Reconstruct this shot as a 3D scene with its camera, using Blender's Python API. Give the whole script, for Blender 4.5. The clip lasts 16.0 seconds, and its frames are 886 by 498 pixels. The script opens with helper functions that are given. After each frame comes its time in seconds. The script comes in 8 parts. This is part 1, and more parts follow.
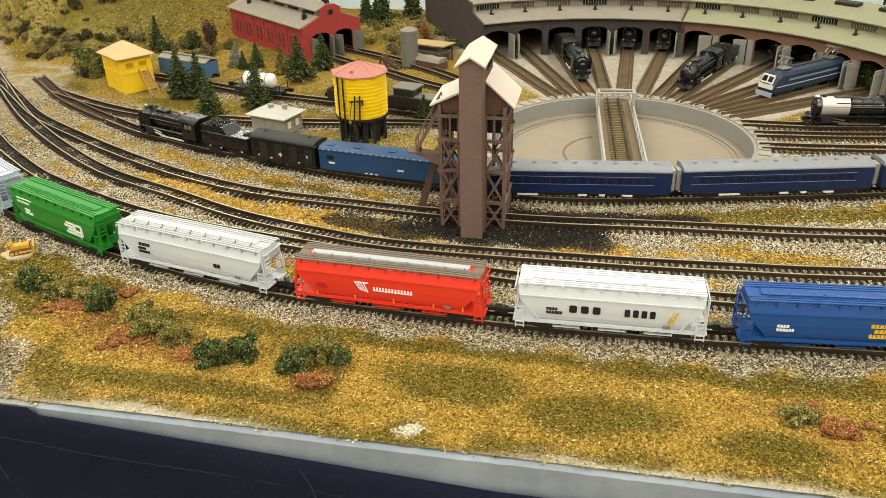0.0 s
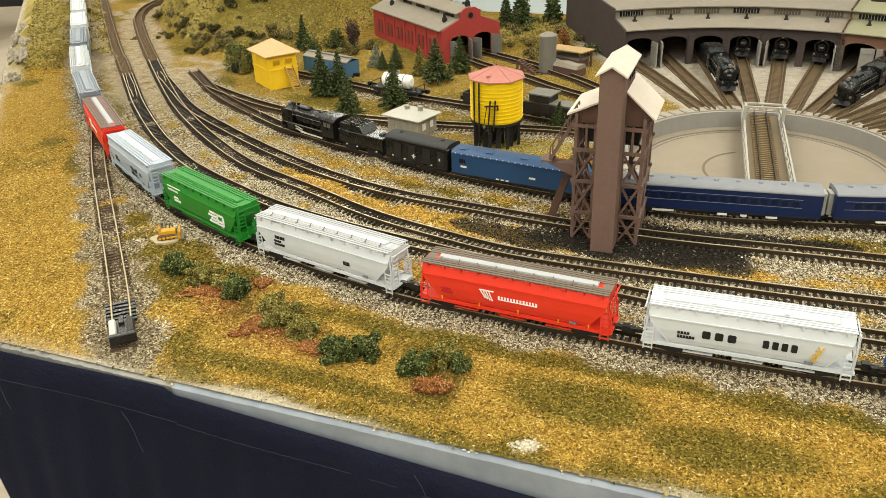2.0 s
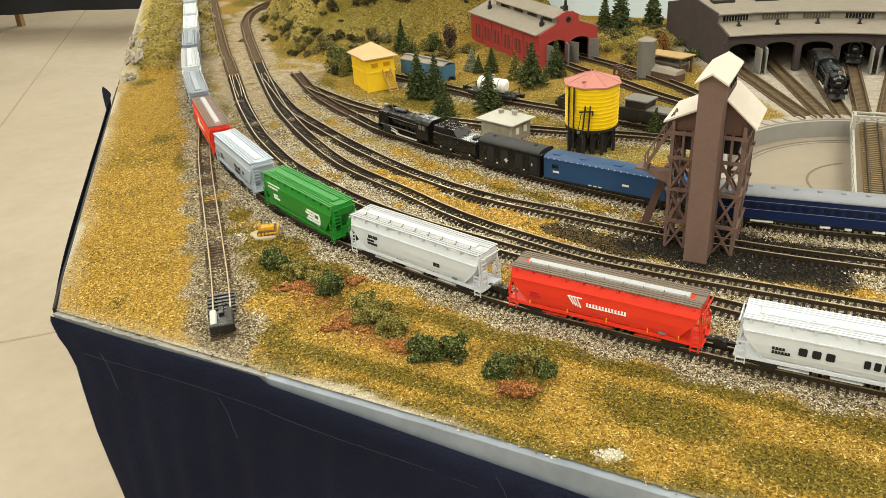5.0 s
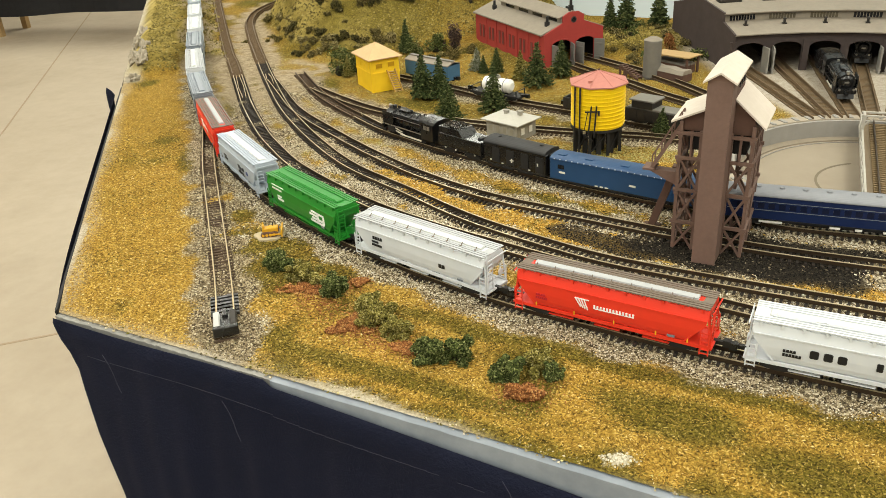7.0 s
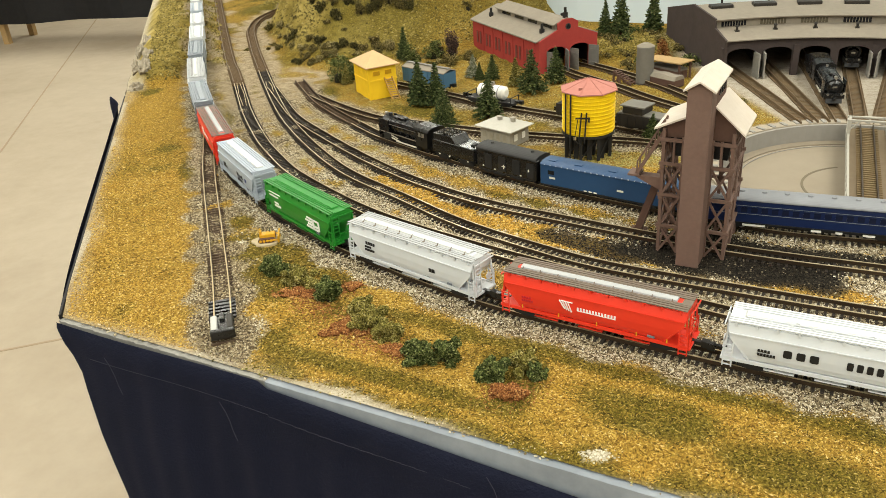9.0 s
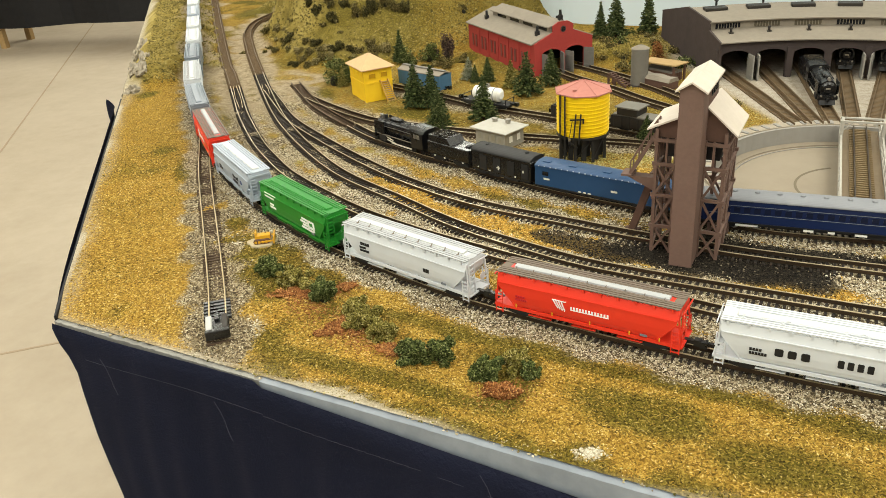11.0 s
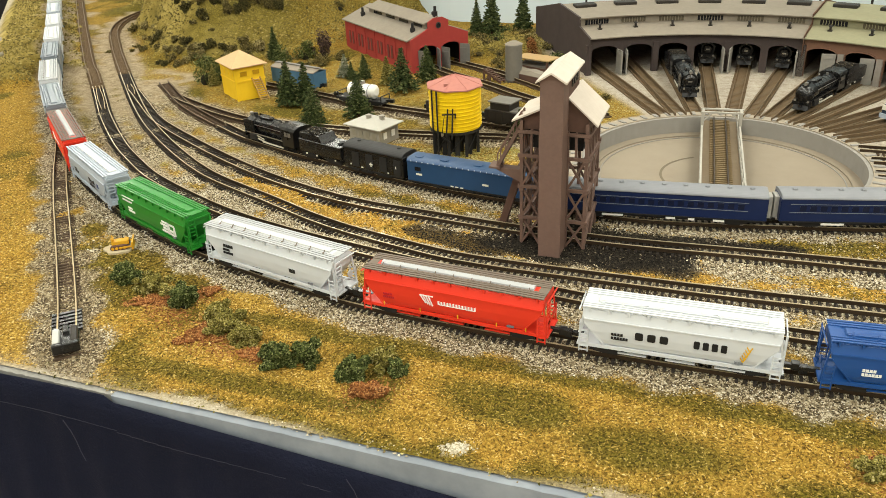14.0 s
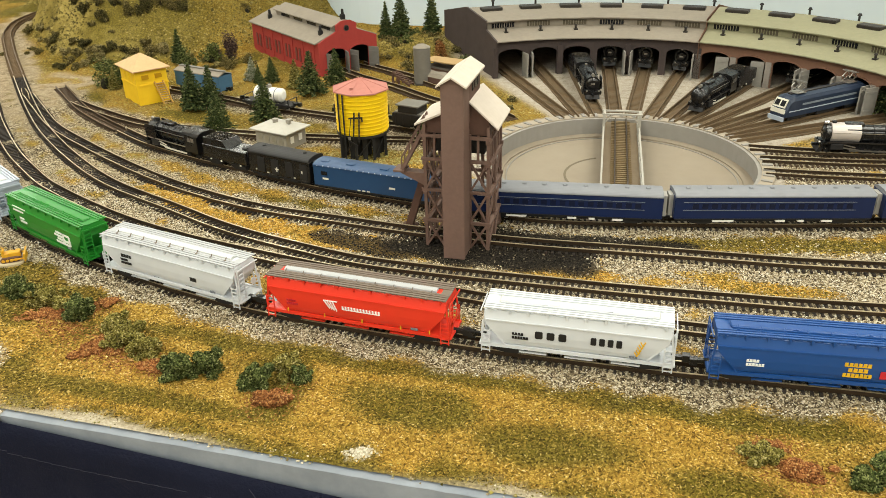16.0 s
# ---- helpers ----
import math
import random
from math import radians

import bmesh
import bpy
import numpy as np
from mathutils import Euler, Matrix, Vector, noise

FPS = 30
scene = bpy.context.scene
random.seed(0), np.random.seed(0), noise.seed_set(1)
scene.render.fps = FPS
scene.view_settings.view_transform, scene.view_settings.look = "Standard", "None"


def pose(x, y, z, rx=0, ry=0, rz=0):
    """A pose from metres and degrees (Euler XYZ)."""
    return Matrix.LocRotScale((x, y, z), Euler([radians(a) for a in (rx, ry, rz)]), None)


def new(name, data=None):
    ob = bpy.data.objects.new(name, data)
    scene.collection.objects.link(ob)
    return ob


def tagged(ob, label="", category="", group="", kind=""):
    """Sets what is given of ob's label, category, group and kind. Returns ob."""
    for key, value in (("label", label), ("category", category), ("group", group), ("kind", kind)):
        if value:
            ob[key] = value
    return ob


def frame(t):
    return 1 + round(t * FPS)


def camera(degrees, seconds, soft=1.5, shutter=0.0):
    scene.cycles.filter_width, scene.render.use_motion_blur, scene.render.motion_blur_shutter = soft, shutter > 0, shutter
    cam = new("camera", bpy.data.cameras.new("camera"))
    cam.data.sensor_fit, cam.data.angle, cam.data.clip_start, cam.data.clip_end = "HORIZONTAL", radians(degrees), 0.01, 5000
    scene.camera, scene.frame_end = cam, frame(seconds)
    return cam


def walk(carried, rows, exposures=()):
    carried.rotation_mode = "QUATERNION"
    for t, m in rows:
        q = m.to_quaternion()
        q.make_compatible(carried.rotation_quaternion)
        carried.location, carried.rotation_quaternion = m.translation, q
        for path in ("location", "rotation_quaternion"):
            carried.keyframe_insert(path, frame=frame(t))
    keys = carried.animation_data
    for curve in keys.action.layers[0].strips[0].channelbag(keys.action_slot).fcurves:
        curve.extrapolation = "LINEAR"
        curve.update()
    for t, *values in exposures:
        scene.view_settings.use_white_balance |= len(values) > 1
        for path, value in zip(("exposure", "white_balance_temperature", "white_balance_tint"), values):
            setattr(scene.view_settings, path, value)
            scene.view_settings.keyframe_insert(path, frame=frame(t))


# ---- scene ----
cam = camera(58.09, 16.0, soft=0.6)
PATH = [  # seconds, x, y, z, pitch, yaw, roll
    (0.0, -0.0382, -0.0033, 0.2386, -28.12, -3.34, -1.37),
    (0.5, -0.0380, -0.0002, 0.2386, -27.91, -1.61, -1.17),
    (1.0, -0.0386, 0.0018, 0.2395, -27.81, 1.14, -1.34),
    (1.5, -0.0396, 0.0028, 0.2396, -27.75, 3.82, -1.79),
    (2.0, -0.0413, 0.0028, 0.2399, -27.72, 6.55, -2.25),
    (2.5, -0.0436, -0.0001, 0.2426, -27.56, 10.30, -2.90),
    (3.0, -0.0445, -0.0031, 0.2439, -27.50, 12.30, -3.14),
    (3.5, -0.0438, -0.0041, 0.2449, -27.41, 13.09, -3.29),
    (4.0, -0.0423, -0.0047, 0.2447, -27.38, 13.33, -3.35),
    (4.5, -0.0409, -0.0030, 0.2435, -27.29, 13.55, -3.48),
    (7.0, -0.0426, 0.0033, 0.2403, -27.12, 14.07, -3.77),
    (7.5, -0.0405, 0.0010, 0.2420, -27.11, 14.18, -3.93),
    (8.0, -0.0370, -0.0027, 0.2426, -27.06, 14.27, -4.09),
    (8.5, -0.0333, -0.0065, 0.2464, -27.06, 14.39, -4.21),
    (9.0, -0.0300, -0.0069, 0.2473, -26.87, 14.54, -4.30),
    (11.5, -0.0255, -0.0094, 0.2450, -26.55, 14.18, -4.36),
    (12.0, -0.0178, -0.0087, 0.2415, -26.61, 12.44, -4.38),
    (12.5, -0.0152, -0.0088, 0.2406, -26.77, 10.94, -4.44),
    (13.0, -0.0117, -0.0076, 0.2387, -26.76, 9.73, -4.14),
    (13.5, -0.0115, -0.0077, 0.2409, -26.83, 8.81, -3.78),
    (14.0, -0.0105, 0.0012, 0.2380, -26.97, 6.26, -2.77),
    (14.5, -0.0112, 0.0101, 0.2349, -27.12, 3.14, -2.06),
    (15.0, -0.0165, 0.0086, 0.2351, -27.12, 1.62, -1.56),
    (15.5, -0.0111, 0.0042, 0.2367, -27.12, 0.69, -1.32),
    (16.0, 0.0000, 0.0000, 0.2400, -27.08, -0.00, -1.27),
]
walk(cam, [(t, pose(x, y, z, 90 + p, 0, yaw) @ pose(0, 0, 0, 0, 0, r)) for t, x, y, z, p, yaw, r in PATH])

# ---------------------------------------------------------------- light
FLOOR_Z = -0.92
world = bpy.data.worlds.new("hall_air")
scene.world = world
world.use_nodes = True
world.node_tree.nodes["Background"].inputs[0].default_value = (0.9, 0.93, 1.0, 1)
world.node_tree.nodes["Background"].inputs[1].default_value = 0.25


def hall_lamp(x, y, sx, sy, watts, colour):
    data = bpy.data.lights.new("hall_light", "AREA")
    data.shape, data.size, data.size_y, data.energy, data.color = "RECTANGLE", sx, sy, watts, colour
    ob = new("hall_light", data)
    ob.matrix_world = pose(x, y, 2.95)
    return ob


WARM = (0.985, 0.985, 0.87)
for lamp_x in (-4.2, -1.5, 1.2, 3.9):
    for lamp_y in (-4.6, -1.9, 0.8, 3.5):
        hall_lamp(lamp_x, lamp_y, 0.5, 1.9, 30 if lamp_y > 0 else 46, WARM)
hall_lamp(-4.2, 6.6, 0.5, 1.9, 75, WARM)
hall_lamp(-1.5, 6.6, 0.5, 1.9, 60, WARM)
scene.view_settings.exposure = 0.6


# ---------------------------------------------------------------- materials
def S(r, g, b):
    """A linear colour from screen values 0 to 255."""
    return tuple(((v / 255 + 0.055) / 1.055) ** 2.4 if v > 10 else v / 255 / 12.92 for v in (r, g, b)) + (1.0,)


class Nodes:
    """A thin layer over a material's node tree."""

    def __init__(self, name):
        self.mat = bpy.data.materials.new(name)
        self.mat.use_nodes = True
        self.tree = self.mat.node_tree
        self.bsdf = self.tree.nodes["Principled BSDF"]

    def add(self, kind, **values):
        n = self.tree.nodes.new(kind)
        for k, v in values.items():
            n.inputs[k.replace("_", " ")].default_value = v
        return n

    def link(self, a, b):
        self.tree.links.new(a, b)

    def coords(self):
        return self.add("ShaderNodeTexCoord").outputs["Object"]

    def noise(self, at, scale, detail=4.0, rough=0.6):
        n = self.add("ShaderNodeTexNoise", Scale=scale, Detail=detail, Roughness=rough)
        self.link(at, n.inputs["Vector"])
        return n.outputs["Fac"]

    def ramp(self, fac, *stops):
        n = self.add("ShaderNodeValToRGB")
        e = n.color_ramp.elements
        while len(e) < len(stops):
            e.new(0.5)
        for el, (p, c) in zip(e, stops):
            el.position, el.color = p, c
        self.link(fac, n.inputs[0])
        return n.outputs[0]

    def mix(self, fac, a, b, blend="MIX"):
        n = self.tree.nodes.new("ShaderNodeMix")
        n.data_type, n.blend_type = "RGBA", blend
        for sock, v in ((n.inputs[0], fac), (n.inputs[6], a), (n.inputs[7], b)):
            if isinstance(v, (int, float)) or isinstance(v, tuple):
                sock.default_value = v
            else:
                self.link(v, sock)
        return n.outputs[2]

    def math(self, op, a, b):
        n = self.tree.nodes.new("ShaderNodeMath")
        n.operation = op
        for sock, v in ((n.inputs[0], a), (n.inputs[1], b)):
            if isinstance(v, (int, float)):
                sock.default_value = v
            else:
                self.link(v, sock)
        return n.outputs[0]

    def bump(self, height, strength, distance):
        n = self.add("ShaderNodeBump", Strength=strength, Distance=distance)
        self.link(height, n.inputs["Height"])
        self.link(n.outputs[0], self.bsdf.inputs["Normal"])


def plain(name, c, c2=None, scale=300.0, rough=0.5, metal=0.0, bump=0.3, depth=0.0002, wear=0.25, spec=0.4):
    """A painted, moulded or weathered surface: grain at a fine and a coarse scale, with a little relief."""
    m = Nodes(name)
    at = m.coords()
    c2 = c2 or tuple(v * 0.72 for v in c[:3]) + (1.0,)
    fine, coarse = m.noise(at, scale), m.noise(at, scale / 9, 6.0, 0.7)
    col = m.mix(m.math("MULTIPLY", fine, 0.55), c, c2)
    stain = m.ramp(coarse, (0.42, (0, 0, 0, 1)), (0.72, (1, 1, 1, 1)))
    col = m.mix(m.math("MULTIPLY", stain, wear), col, c2)
    m.link(col, m.bsdf.inputs["Base Color"])
    m.bsdf.inputs["Metallic"].default_value = metal
    m.bsdf.inputs["Specular IOR Level"].default_value = spec
    m.link(m.math("ADD", m.math("MULTIPLY", coarse, 0.25), rough - 0.12), m.bsdf.inputs["Roughness"])
    if bump:
        m.bump(fine, bump, depth)
    return m.mat


def chips(name, *stops, rough=0.9, drift=None, grain=0.5):
    """Loose grains and leaves: each island takes its own colour."""
    m = Nodes(name)
    geo = m.add("ShaderNodeNewGeometry")
    col = m.ramp(geo.outputs["Random Per Island"], *stops)
    fine = m.noise(m.coords(), 900.0)
    col = m.mix(m.math("MULTIPLY", fine, grain), col, (0.05, 0.04, 0.02, 1), "MULTIPLY")
    if drift:
        tint, scale, amount = drift
        patch = m.ramp(m.noise(m.coords(), scale, 6.0, 0.65), (0.40, (0, 0, 0, 1)), (0.62, (1, 1, 1, 1)))
        col = m.mix(m.math("MULTIPLY", patch, amount), col, tint, "MULTIPLY")
    m.link(col, m.bsdf.inputs["Base Color"])
    m.bsdf.inputs["Roughness"].default_value = rough
    m.bsdf.inputs["Specular IOR Level"].default_value = 0.15
    return m.mat


def ground_material():
    m = Nodes("scenic_ground")
    at = m.coords()
    zone = m.add("ShaderNodeVertexColor")
    zone.layer_name = "zone"
    zone2 = m.add("ShaderNodeVertexColor")
    zone2.layer_name = "zone_more"
    sep, sep2 = m.add("ShaderNodeSeparateColor"), m.add("ShaderNodeSeparateColor")
    m.link(zone.outputs[0], sep.inputs[0])
    m.link(zone2.outputs[0], sep2.inputs[0])
    fine, mid, coarse = m.noise(at, 620.0, 5.0, 0.75), m.noise(at, 120.0, 5.0, 0.7), m.noise(at, 22.0)
    straw = m.ramp(fine, (0.36, S(70, 54, 20)), (0.5, S(148, 116, 48)), (0.62, S(190, 156, 72)), (0.76, S(220, 194, 126)))
    rust = m.ramp(fine, (0.36, S(70, 48, 18)), (0.62, S(168, 124, 50)))
    straw = m.mix(m.ramp(mid, (0.45, (0, 0, 0, 1)), (0.65, (0.55, 0.55, 0.55, 1))), straw, rust)
    olive = m.ramp(fine, (0.36, S(34, 30, 9)), (0.52, S(92, 82, 26)), (0.7, S(144, 128, 52)))
    col = m.mix(m.math("MULTIPLY", coarse, 0.45), straw, olive)
    col = m.mix(sep.outputs[1], col, olive)
    vor = m.add("ShaderNodeTexVoronoi", Scale=760.0)
    m.link(at, vor.inputs["Vector"])
    seed = m.add("ShaderNodeSeparateColor")
    m.link(vor.outputs["Color"], seed.inputs[0])
    stones = m.ramp(seed.outputs[0], (0.0, S(50, 42, 31)), (0.4, S(100, 88, 68)), (0.75, S(148, 134, 108)), (0.95, S(200, 188, 162)))
    col = m.mix(sep.outputs[0], col, stones)
    coal = m.ramp(fine, (0.35, S(22, 20, 17)), (0.6, S(54, 48, 40)), (0.8, S(104, 95, 82)))
    col = m.mix(sep.outputs[2], col, coal)
    apron = m.ramp(m.math("ADD", m.math("MULTIPLY", fine, 0.5), m.math("MULTIPLY", mid, 0.5)), (0.34, S(126, 115, 99)), (0.5, S(170, 160, 145)), (0.66, S(190, 182, 168)))
    col = m.mix(sep2.outputs[0], col, apron)
    plaster = m.ramp(fine, (0.3, S(140, 126, 100)), (0.6, S(190, 180, 160)))
    col = m.mix(sep2.outputs[1], col, plaster)
    hill = m.ramp(m.math("ADD", m.math("MULTIPLY", fine, 0.3), m.math("MULTIPLY", coarse, 0.7)), (0.36, S(100, 88, 40)), (0.47, S(138, 122, 62)), (0.58, S(166, 148, 84)), (0.72, S(186, 166, 104)))
    col = m.mix(zone.outputs[1], col, hill)
    dirt = m.ramp(m.math("ADD", m.math("MULTIPLY", fine, 0.5), m.math("MULTIPLY", mid, 0.5)), (0.36, S(110, 97, 74)), (0.5, S(150, 134, 108)), (0.64, S(180, 165, 138)))
    col = m.mix(sep2.outputs[2], col, dirt)
    m.link(col, m.bsdf.inputs["Base Color"])
    m.bsdf.inputs["Roughness"].default_value = 0.95
    m.bsdf.inputs["Specular IOR Level"].default_value = 0.1
    m.bump(m.math("ADD", fine, m.math("MULTIPLY", vor.outputs["Distance"], sep.outputs[0])), 0.8, 0.0014)
    return m.mat


GROUND = ground_material()
STONES = chips("ballast_stones", (0.0, S(54, 44, 32)), (0.24, S(122, 107, 82)), (0.52, S(180, 165, 134)), (0.78, S(214, 201, 172)), (0.94, S(232, 224, 204)), (1.0, S(244, 240, 228)))
COALBITS = chips("coal_bits", (0.0, S(16, 14, 12)), (0.8, S(42, 37, 30)), (0.95, S(84, 76, 62)), (1.0, S(150, 138, 116)))
STRAW = chips("straw_turf", (0.0, S(104, 80, 30)), (0.22, S(156, 122, 50)), (0.6, S(194, 159, 73)), (0.9, S(213, 182, 99)), (1.0, S(234, 211, 152)), drift=((0.92, 0.82, 0.60, 1), 26, 0.75), grain=0.36)
OLIVE = chips("olive_turf", (0.0, S(54, 46, 16)), (0.45, S(112, 98, 38)), (0.85, S(154, 134, 60)), (1.0, S(196, 174, 104)), drift=((1.0, 0.84, 0.62, 1), 40, 0.7), grain=0.4)
RUST = chips("rust_turf", (0.0, S(92, 56, 28)), (0.5, S(152, 96, 54)), (0.85, S(184, 128, 74)), (1.0, S(208, 166, 106)))
GREENLEAF = chips("dark_green_foam", (0.0, S(36, 44, 20)), (0.45, S(78, 90, 44)), (0.85, S(122, 130, 72)), (1.0, S(178, 180, 122)))
LIMELEAF = chips("lime_foam", (0.0, S(64, 60, 24)), (0.45, S(128, 120, 54)), (0.85, S(172, 160, 88)), (1.0, S(212, 200, 140)))
NEEDLES = chips("fir_needles", (0.0, S(36, 46, 24)), (0.5, S(72, 86, 48)), (0.9, S(108, 116, 68)), (1.0, S(146, 146, 96)))
HILLBUSH = chips("hill_foam", (0.0, S(54, 49, 26)), (0.5, S(110, 100, 56)), (0.88, S(152, 136, 84)), (1.0, S(188, 172, 120)))
PALEBUSH = chips("pale_olive_foam", (0.0, S(84, 76, 40)), (0.5, S(146, 132, 80)), (1.0, S(204, 188, 136)))
DARKBUSH = chips("dark_olive_foam", (0.0, S(36, 34, 18)), (0.5, S(78, 74, 40)), (1.0, S(128, 118, 72)))
PURPLEBUSH = chips("dull_purple_foam", (0.0, S(44, 34, 34)), (0.5, S(84, 66, 62)), (1.0, S(128, 106, 94)))
GOLDTURF = chips("orange_turf", (0.0, S(120, 88, 30)), (0.3, S(180, 136, 52)), (0.7, S(212, 168, 74)), (1.0, S(232, 202, 124)))
PALECHIP = chips("pale_plaster_chip", (0.0, S(158, 149, 126)), (1.0, S(218, 210, 190)), grain=0.25)
GRIT = chips("sandy_grit", (0.0, S(120, 106, 76)), (0.5, S(184, 170, 138)), (1.0, S(226, 216, 192)))
TIE_BROWN = plain("dusty_brown_tie", S(112, 91, 64), S(76, 60, 43), 400, 0.9, 0, 0.4)
RAILDULL = plain("dusty_rail", S(120, 100, 74), S(80, 64, 48), 300, 0.6, 0.3, 0.2)
DIRTBED = plain("brown_track_fill", S(112, 94, 70), S(80, 66, 49), 300, 0.9, 0, 0.5, 0.0005)
STALLBED = plain("oily_stall_fill", S(104, 90, 68), S(72, 62, 48), 300, 0.9, 0, 0.5, 0.0005)
FIELD = chips("muted_field_turf", (0.0, S(140, 126, 74)), (0.5, S(184, 167, 105)), (1.0, S(212, 197, 142)), drift=((0.70, 0.80, 0.56, 1), 38, 0.85))
CHECKRAIL = plain("pale_check_rail", S(182, 164, 128), S(140, 120, 88), 300, 0.5, 0.3)
SIDESTONES = chips("brown_siding_stones", (0.0, S(62, 52, 38)), (0.3, S(116, 100, 74)), (0.65, S(162, 145, 113)), (0.92, S(200, 184, 152)), (1.0, S(226, 214, 188)))
FARSTONES = chips("dusty_gravel", (0.0, S(132, 117, 90)), (0.4, S(176, 160, 129)), (0.8, S(206, 192, 162)), (1.0, S(224, 213, 188)))
BARK = plain("fir_bark", S(74, 54, 36), rough=0.9)
RAIL = plain("rail_metal", S(78, 64, 50), S(44, 35, 28), 400, 0.45, 0.6, 0.2)
# worn rail tops, with their highlight painted in as a pale colour
RAILTOP = plain("worn_glint_rail_top", S(198, 182, 150), S(140, 122, 94), 300, 0.34, 0.5, 0.1)
TIE = plain("tie_plastic", S(50, 42, 34), S(30, 25, 21), 500, 0.75, 0, 0.4)
TIE_LIGHT = plain("weathered_tie", S(88, 70, 52), S(50, 39, 30), 500, 0.8, 0, 0.4)
BLACK = plain("black_plastic", S(20, 20, 21), S(12, 12, 13), 300, 0.27, 0, 0.1, spec=0.6)
BLACKMATT = plain("soot_black", S(34, 33, 33), S(20, 20, 21), 300, 0.6, 0, 0.2)
DARKIRON = plain("dark_iron", S(52, 47, 42), S(32, 29, 26), 300, 0.55, 0.2, 0.2)
STEEL = plain("bright_steel", S(196, 192, 186), S(140, 136, 130), 300, 0.3, 0.85, 0.1)
WHITEPLASTIC = plain("white_plastic", S(236, 234, 228), S(208, 204, 194), 200, 0.4, 0, 0.1, wear=0.3)
TOWERWOOD = plain("brown_tower_plastic", S(114, 90, 79), S(86, 66, 57), 420, 0.7, 0, 0.4)
TOWERDARK = plain("brown_tower_shade", S(98, 72, 60), S(68, 48, 40), 420, 0.75, 0, 0.4)
TOWERROOF = plain("cream_roof", S(212, 202, 190), S(182, 168, 152), 260, 0.7, 0, 0.2)
TANKYELLOW = plain("yellow_tank_paint", S(240, 206, 20), S(216, 172, 14), 160, 0.42, 0, 0.1, wear=0.3)
TANKROOF = plain("pink_roof_board", S(186, 124, 112), S(150, 94, 84), 260, 0.75, 0, 0.2)
HUTYELLOW = plain("yellow_hut_paint", S(240, 200, 36), S(214, 168, 22), 160, 0.6, 0, 0.1)
HUTROOF = plain("sandy_roof", S(206, 172, 128), S(176, 140, 100), 260, 0.8, 0, 0.2)
SHEDRED = plain("red_brick_paint", S(166, 58, 52), S(126, 44, 40), 300, 0.7, 0, 0.5)
SHEDDOOR = plain("dark_grey_door", S(116, 113, 108), S(84, 82, 78), 300, 0.7, 0, 0.3)
SHEDDARK = plain("dull_red_frame", S(132, 52, 46), S(100, 40, 36), 300, 0.8)
SHEDPANE = plain("dusty_red_pane", S(112, 62, 56), S(86, 48, 44), 300, 0.5)
ROOFGREY = plain("grey_felt_roof", S(144, 135, 121), S(108, 100, 90), 200, 0.85, 0, 0.3)
ROOFOLIVE = plain("moss_felt_roof", S(146, 143, 114), S(110, 107, 86), 260, 0.85, 0, 0.3)
CLERGLASS = plain("dusty_clerestory_glass", S(88, 80, 62), S(60, 54, 44), 200, 0.5)
RHBROWN = plain("dark_brick", S(72, 61, 58), S(48, 41, 40), 420, 0.8, 0, 0.5)
RHORANGE = plain("orange_brick", S(130, 96, 76), S(96, 71, 57), 420, 0.8, 0, 0.5)
PILASTER = plain("grey_pilaster", S(150, 142, 134), S(108, 100, 94), 300, 0.8, 0, 0.3)
DOORGREY = plain("grey_door_paint", S(150, 146, 138), S(112, 108, 102), 300, 0.7, 0, 0.3)
CONCRETE = plain("pit_concrete", S(164, 154, 138), S(134, 122, 104), 60, 0.85, 0, 0.25, wear=0.5)
PITWALL = plain("pit_wall_grey", S(150, 146, 140), S(120, 116, 108), 120, 0.85, 0, 0.25)
PITFLOOR = plain("pit_floor_sand", S(147, 136, 119), S(122, 110, 94), 50, 0.85, 0, 0.25, wear=0.5)
WALKGREY = plain("bridge_grey", S(182, 178, 168), S(138, 132, 122), 260, 0.5, 0.1, 0.1)
STONEHUT = plain("pale_stone_hut", S(160, 155, 144), S(128, 122, 110), 260, 0.8, 0, 0.3)
SKYBOARD = plain("pale_blue_backdrop", S(206, 218, 224), S(190, 208, 220), 6, 0.9, 0, 0, wear=0.4)
SILO = plain("galvanised_silo", S(126, 122, 114), S(92, 88, 82), 260, 0.6, 0.2, 0.2)
LUMBER = plain("tan_boards", S(186, 156, 108), S(140, 112, 74), 320, 0.85, 0, 0.4)
GLASSDARK = plain("dark_window", S(28, 30, 34), S(18, 20, 22), 100, 0.15, 0, 0)
BLUECOACH = plain("coach_blue", S(22, 38, 78), S(16, 28, 60), 160, 0.38, 0, 0.1)
COACHROOF = plain("coach_roof_grey", S(130, 132, 137), S(108, 110, 115), 160, 0.5, 0, 0.1)
BLUEVAN = plain("van_blue", S(36, 70, 108), S(27, 55, 88), 160, 0.4, 0, 0.1)
ELECBLUE = plain("electric_blue", S(40, 52, 72), S(29, 39, 56), 160, 0.4, 0, 0.1)
CREAM = plain("cream_paint", S(226, 222, 208), S(200, 194, 178), 160, 0.4, 0, 0.1)
PALEBLUEVAN = plain("faded_blue_van", S(70, 108, 136), S(50, 80, 104), 260, 0.65, 0, 0.2)
CATERPILLAR = plain("digger_yellow", S(220, 168, 40), S(176, 124, 24), 260, 0.5, 0, 0.2)
SANDBASE = plain("sand_base", S(188, 174, 144), S(150, 136, 106), 500, 0.9, 0, 0.4)
FASCIA = plain("grey_fascia_paint", S(146, 153, 161), S(84, 91, 101), 90, 0.5, 0, 0.3, 0.0006, wear=0.7)
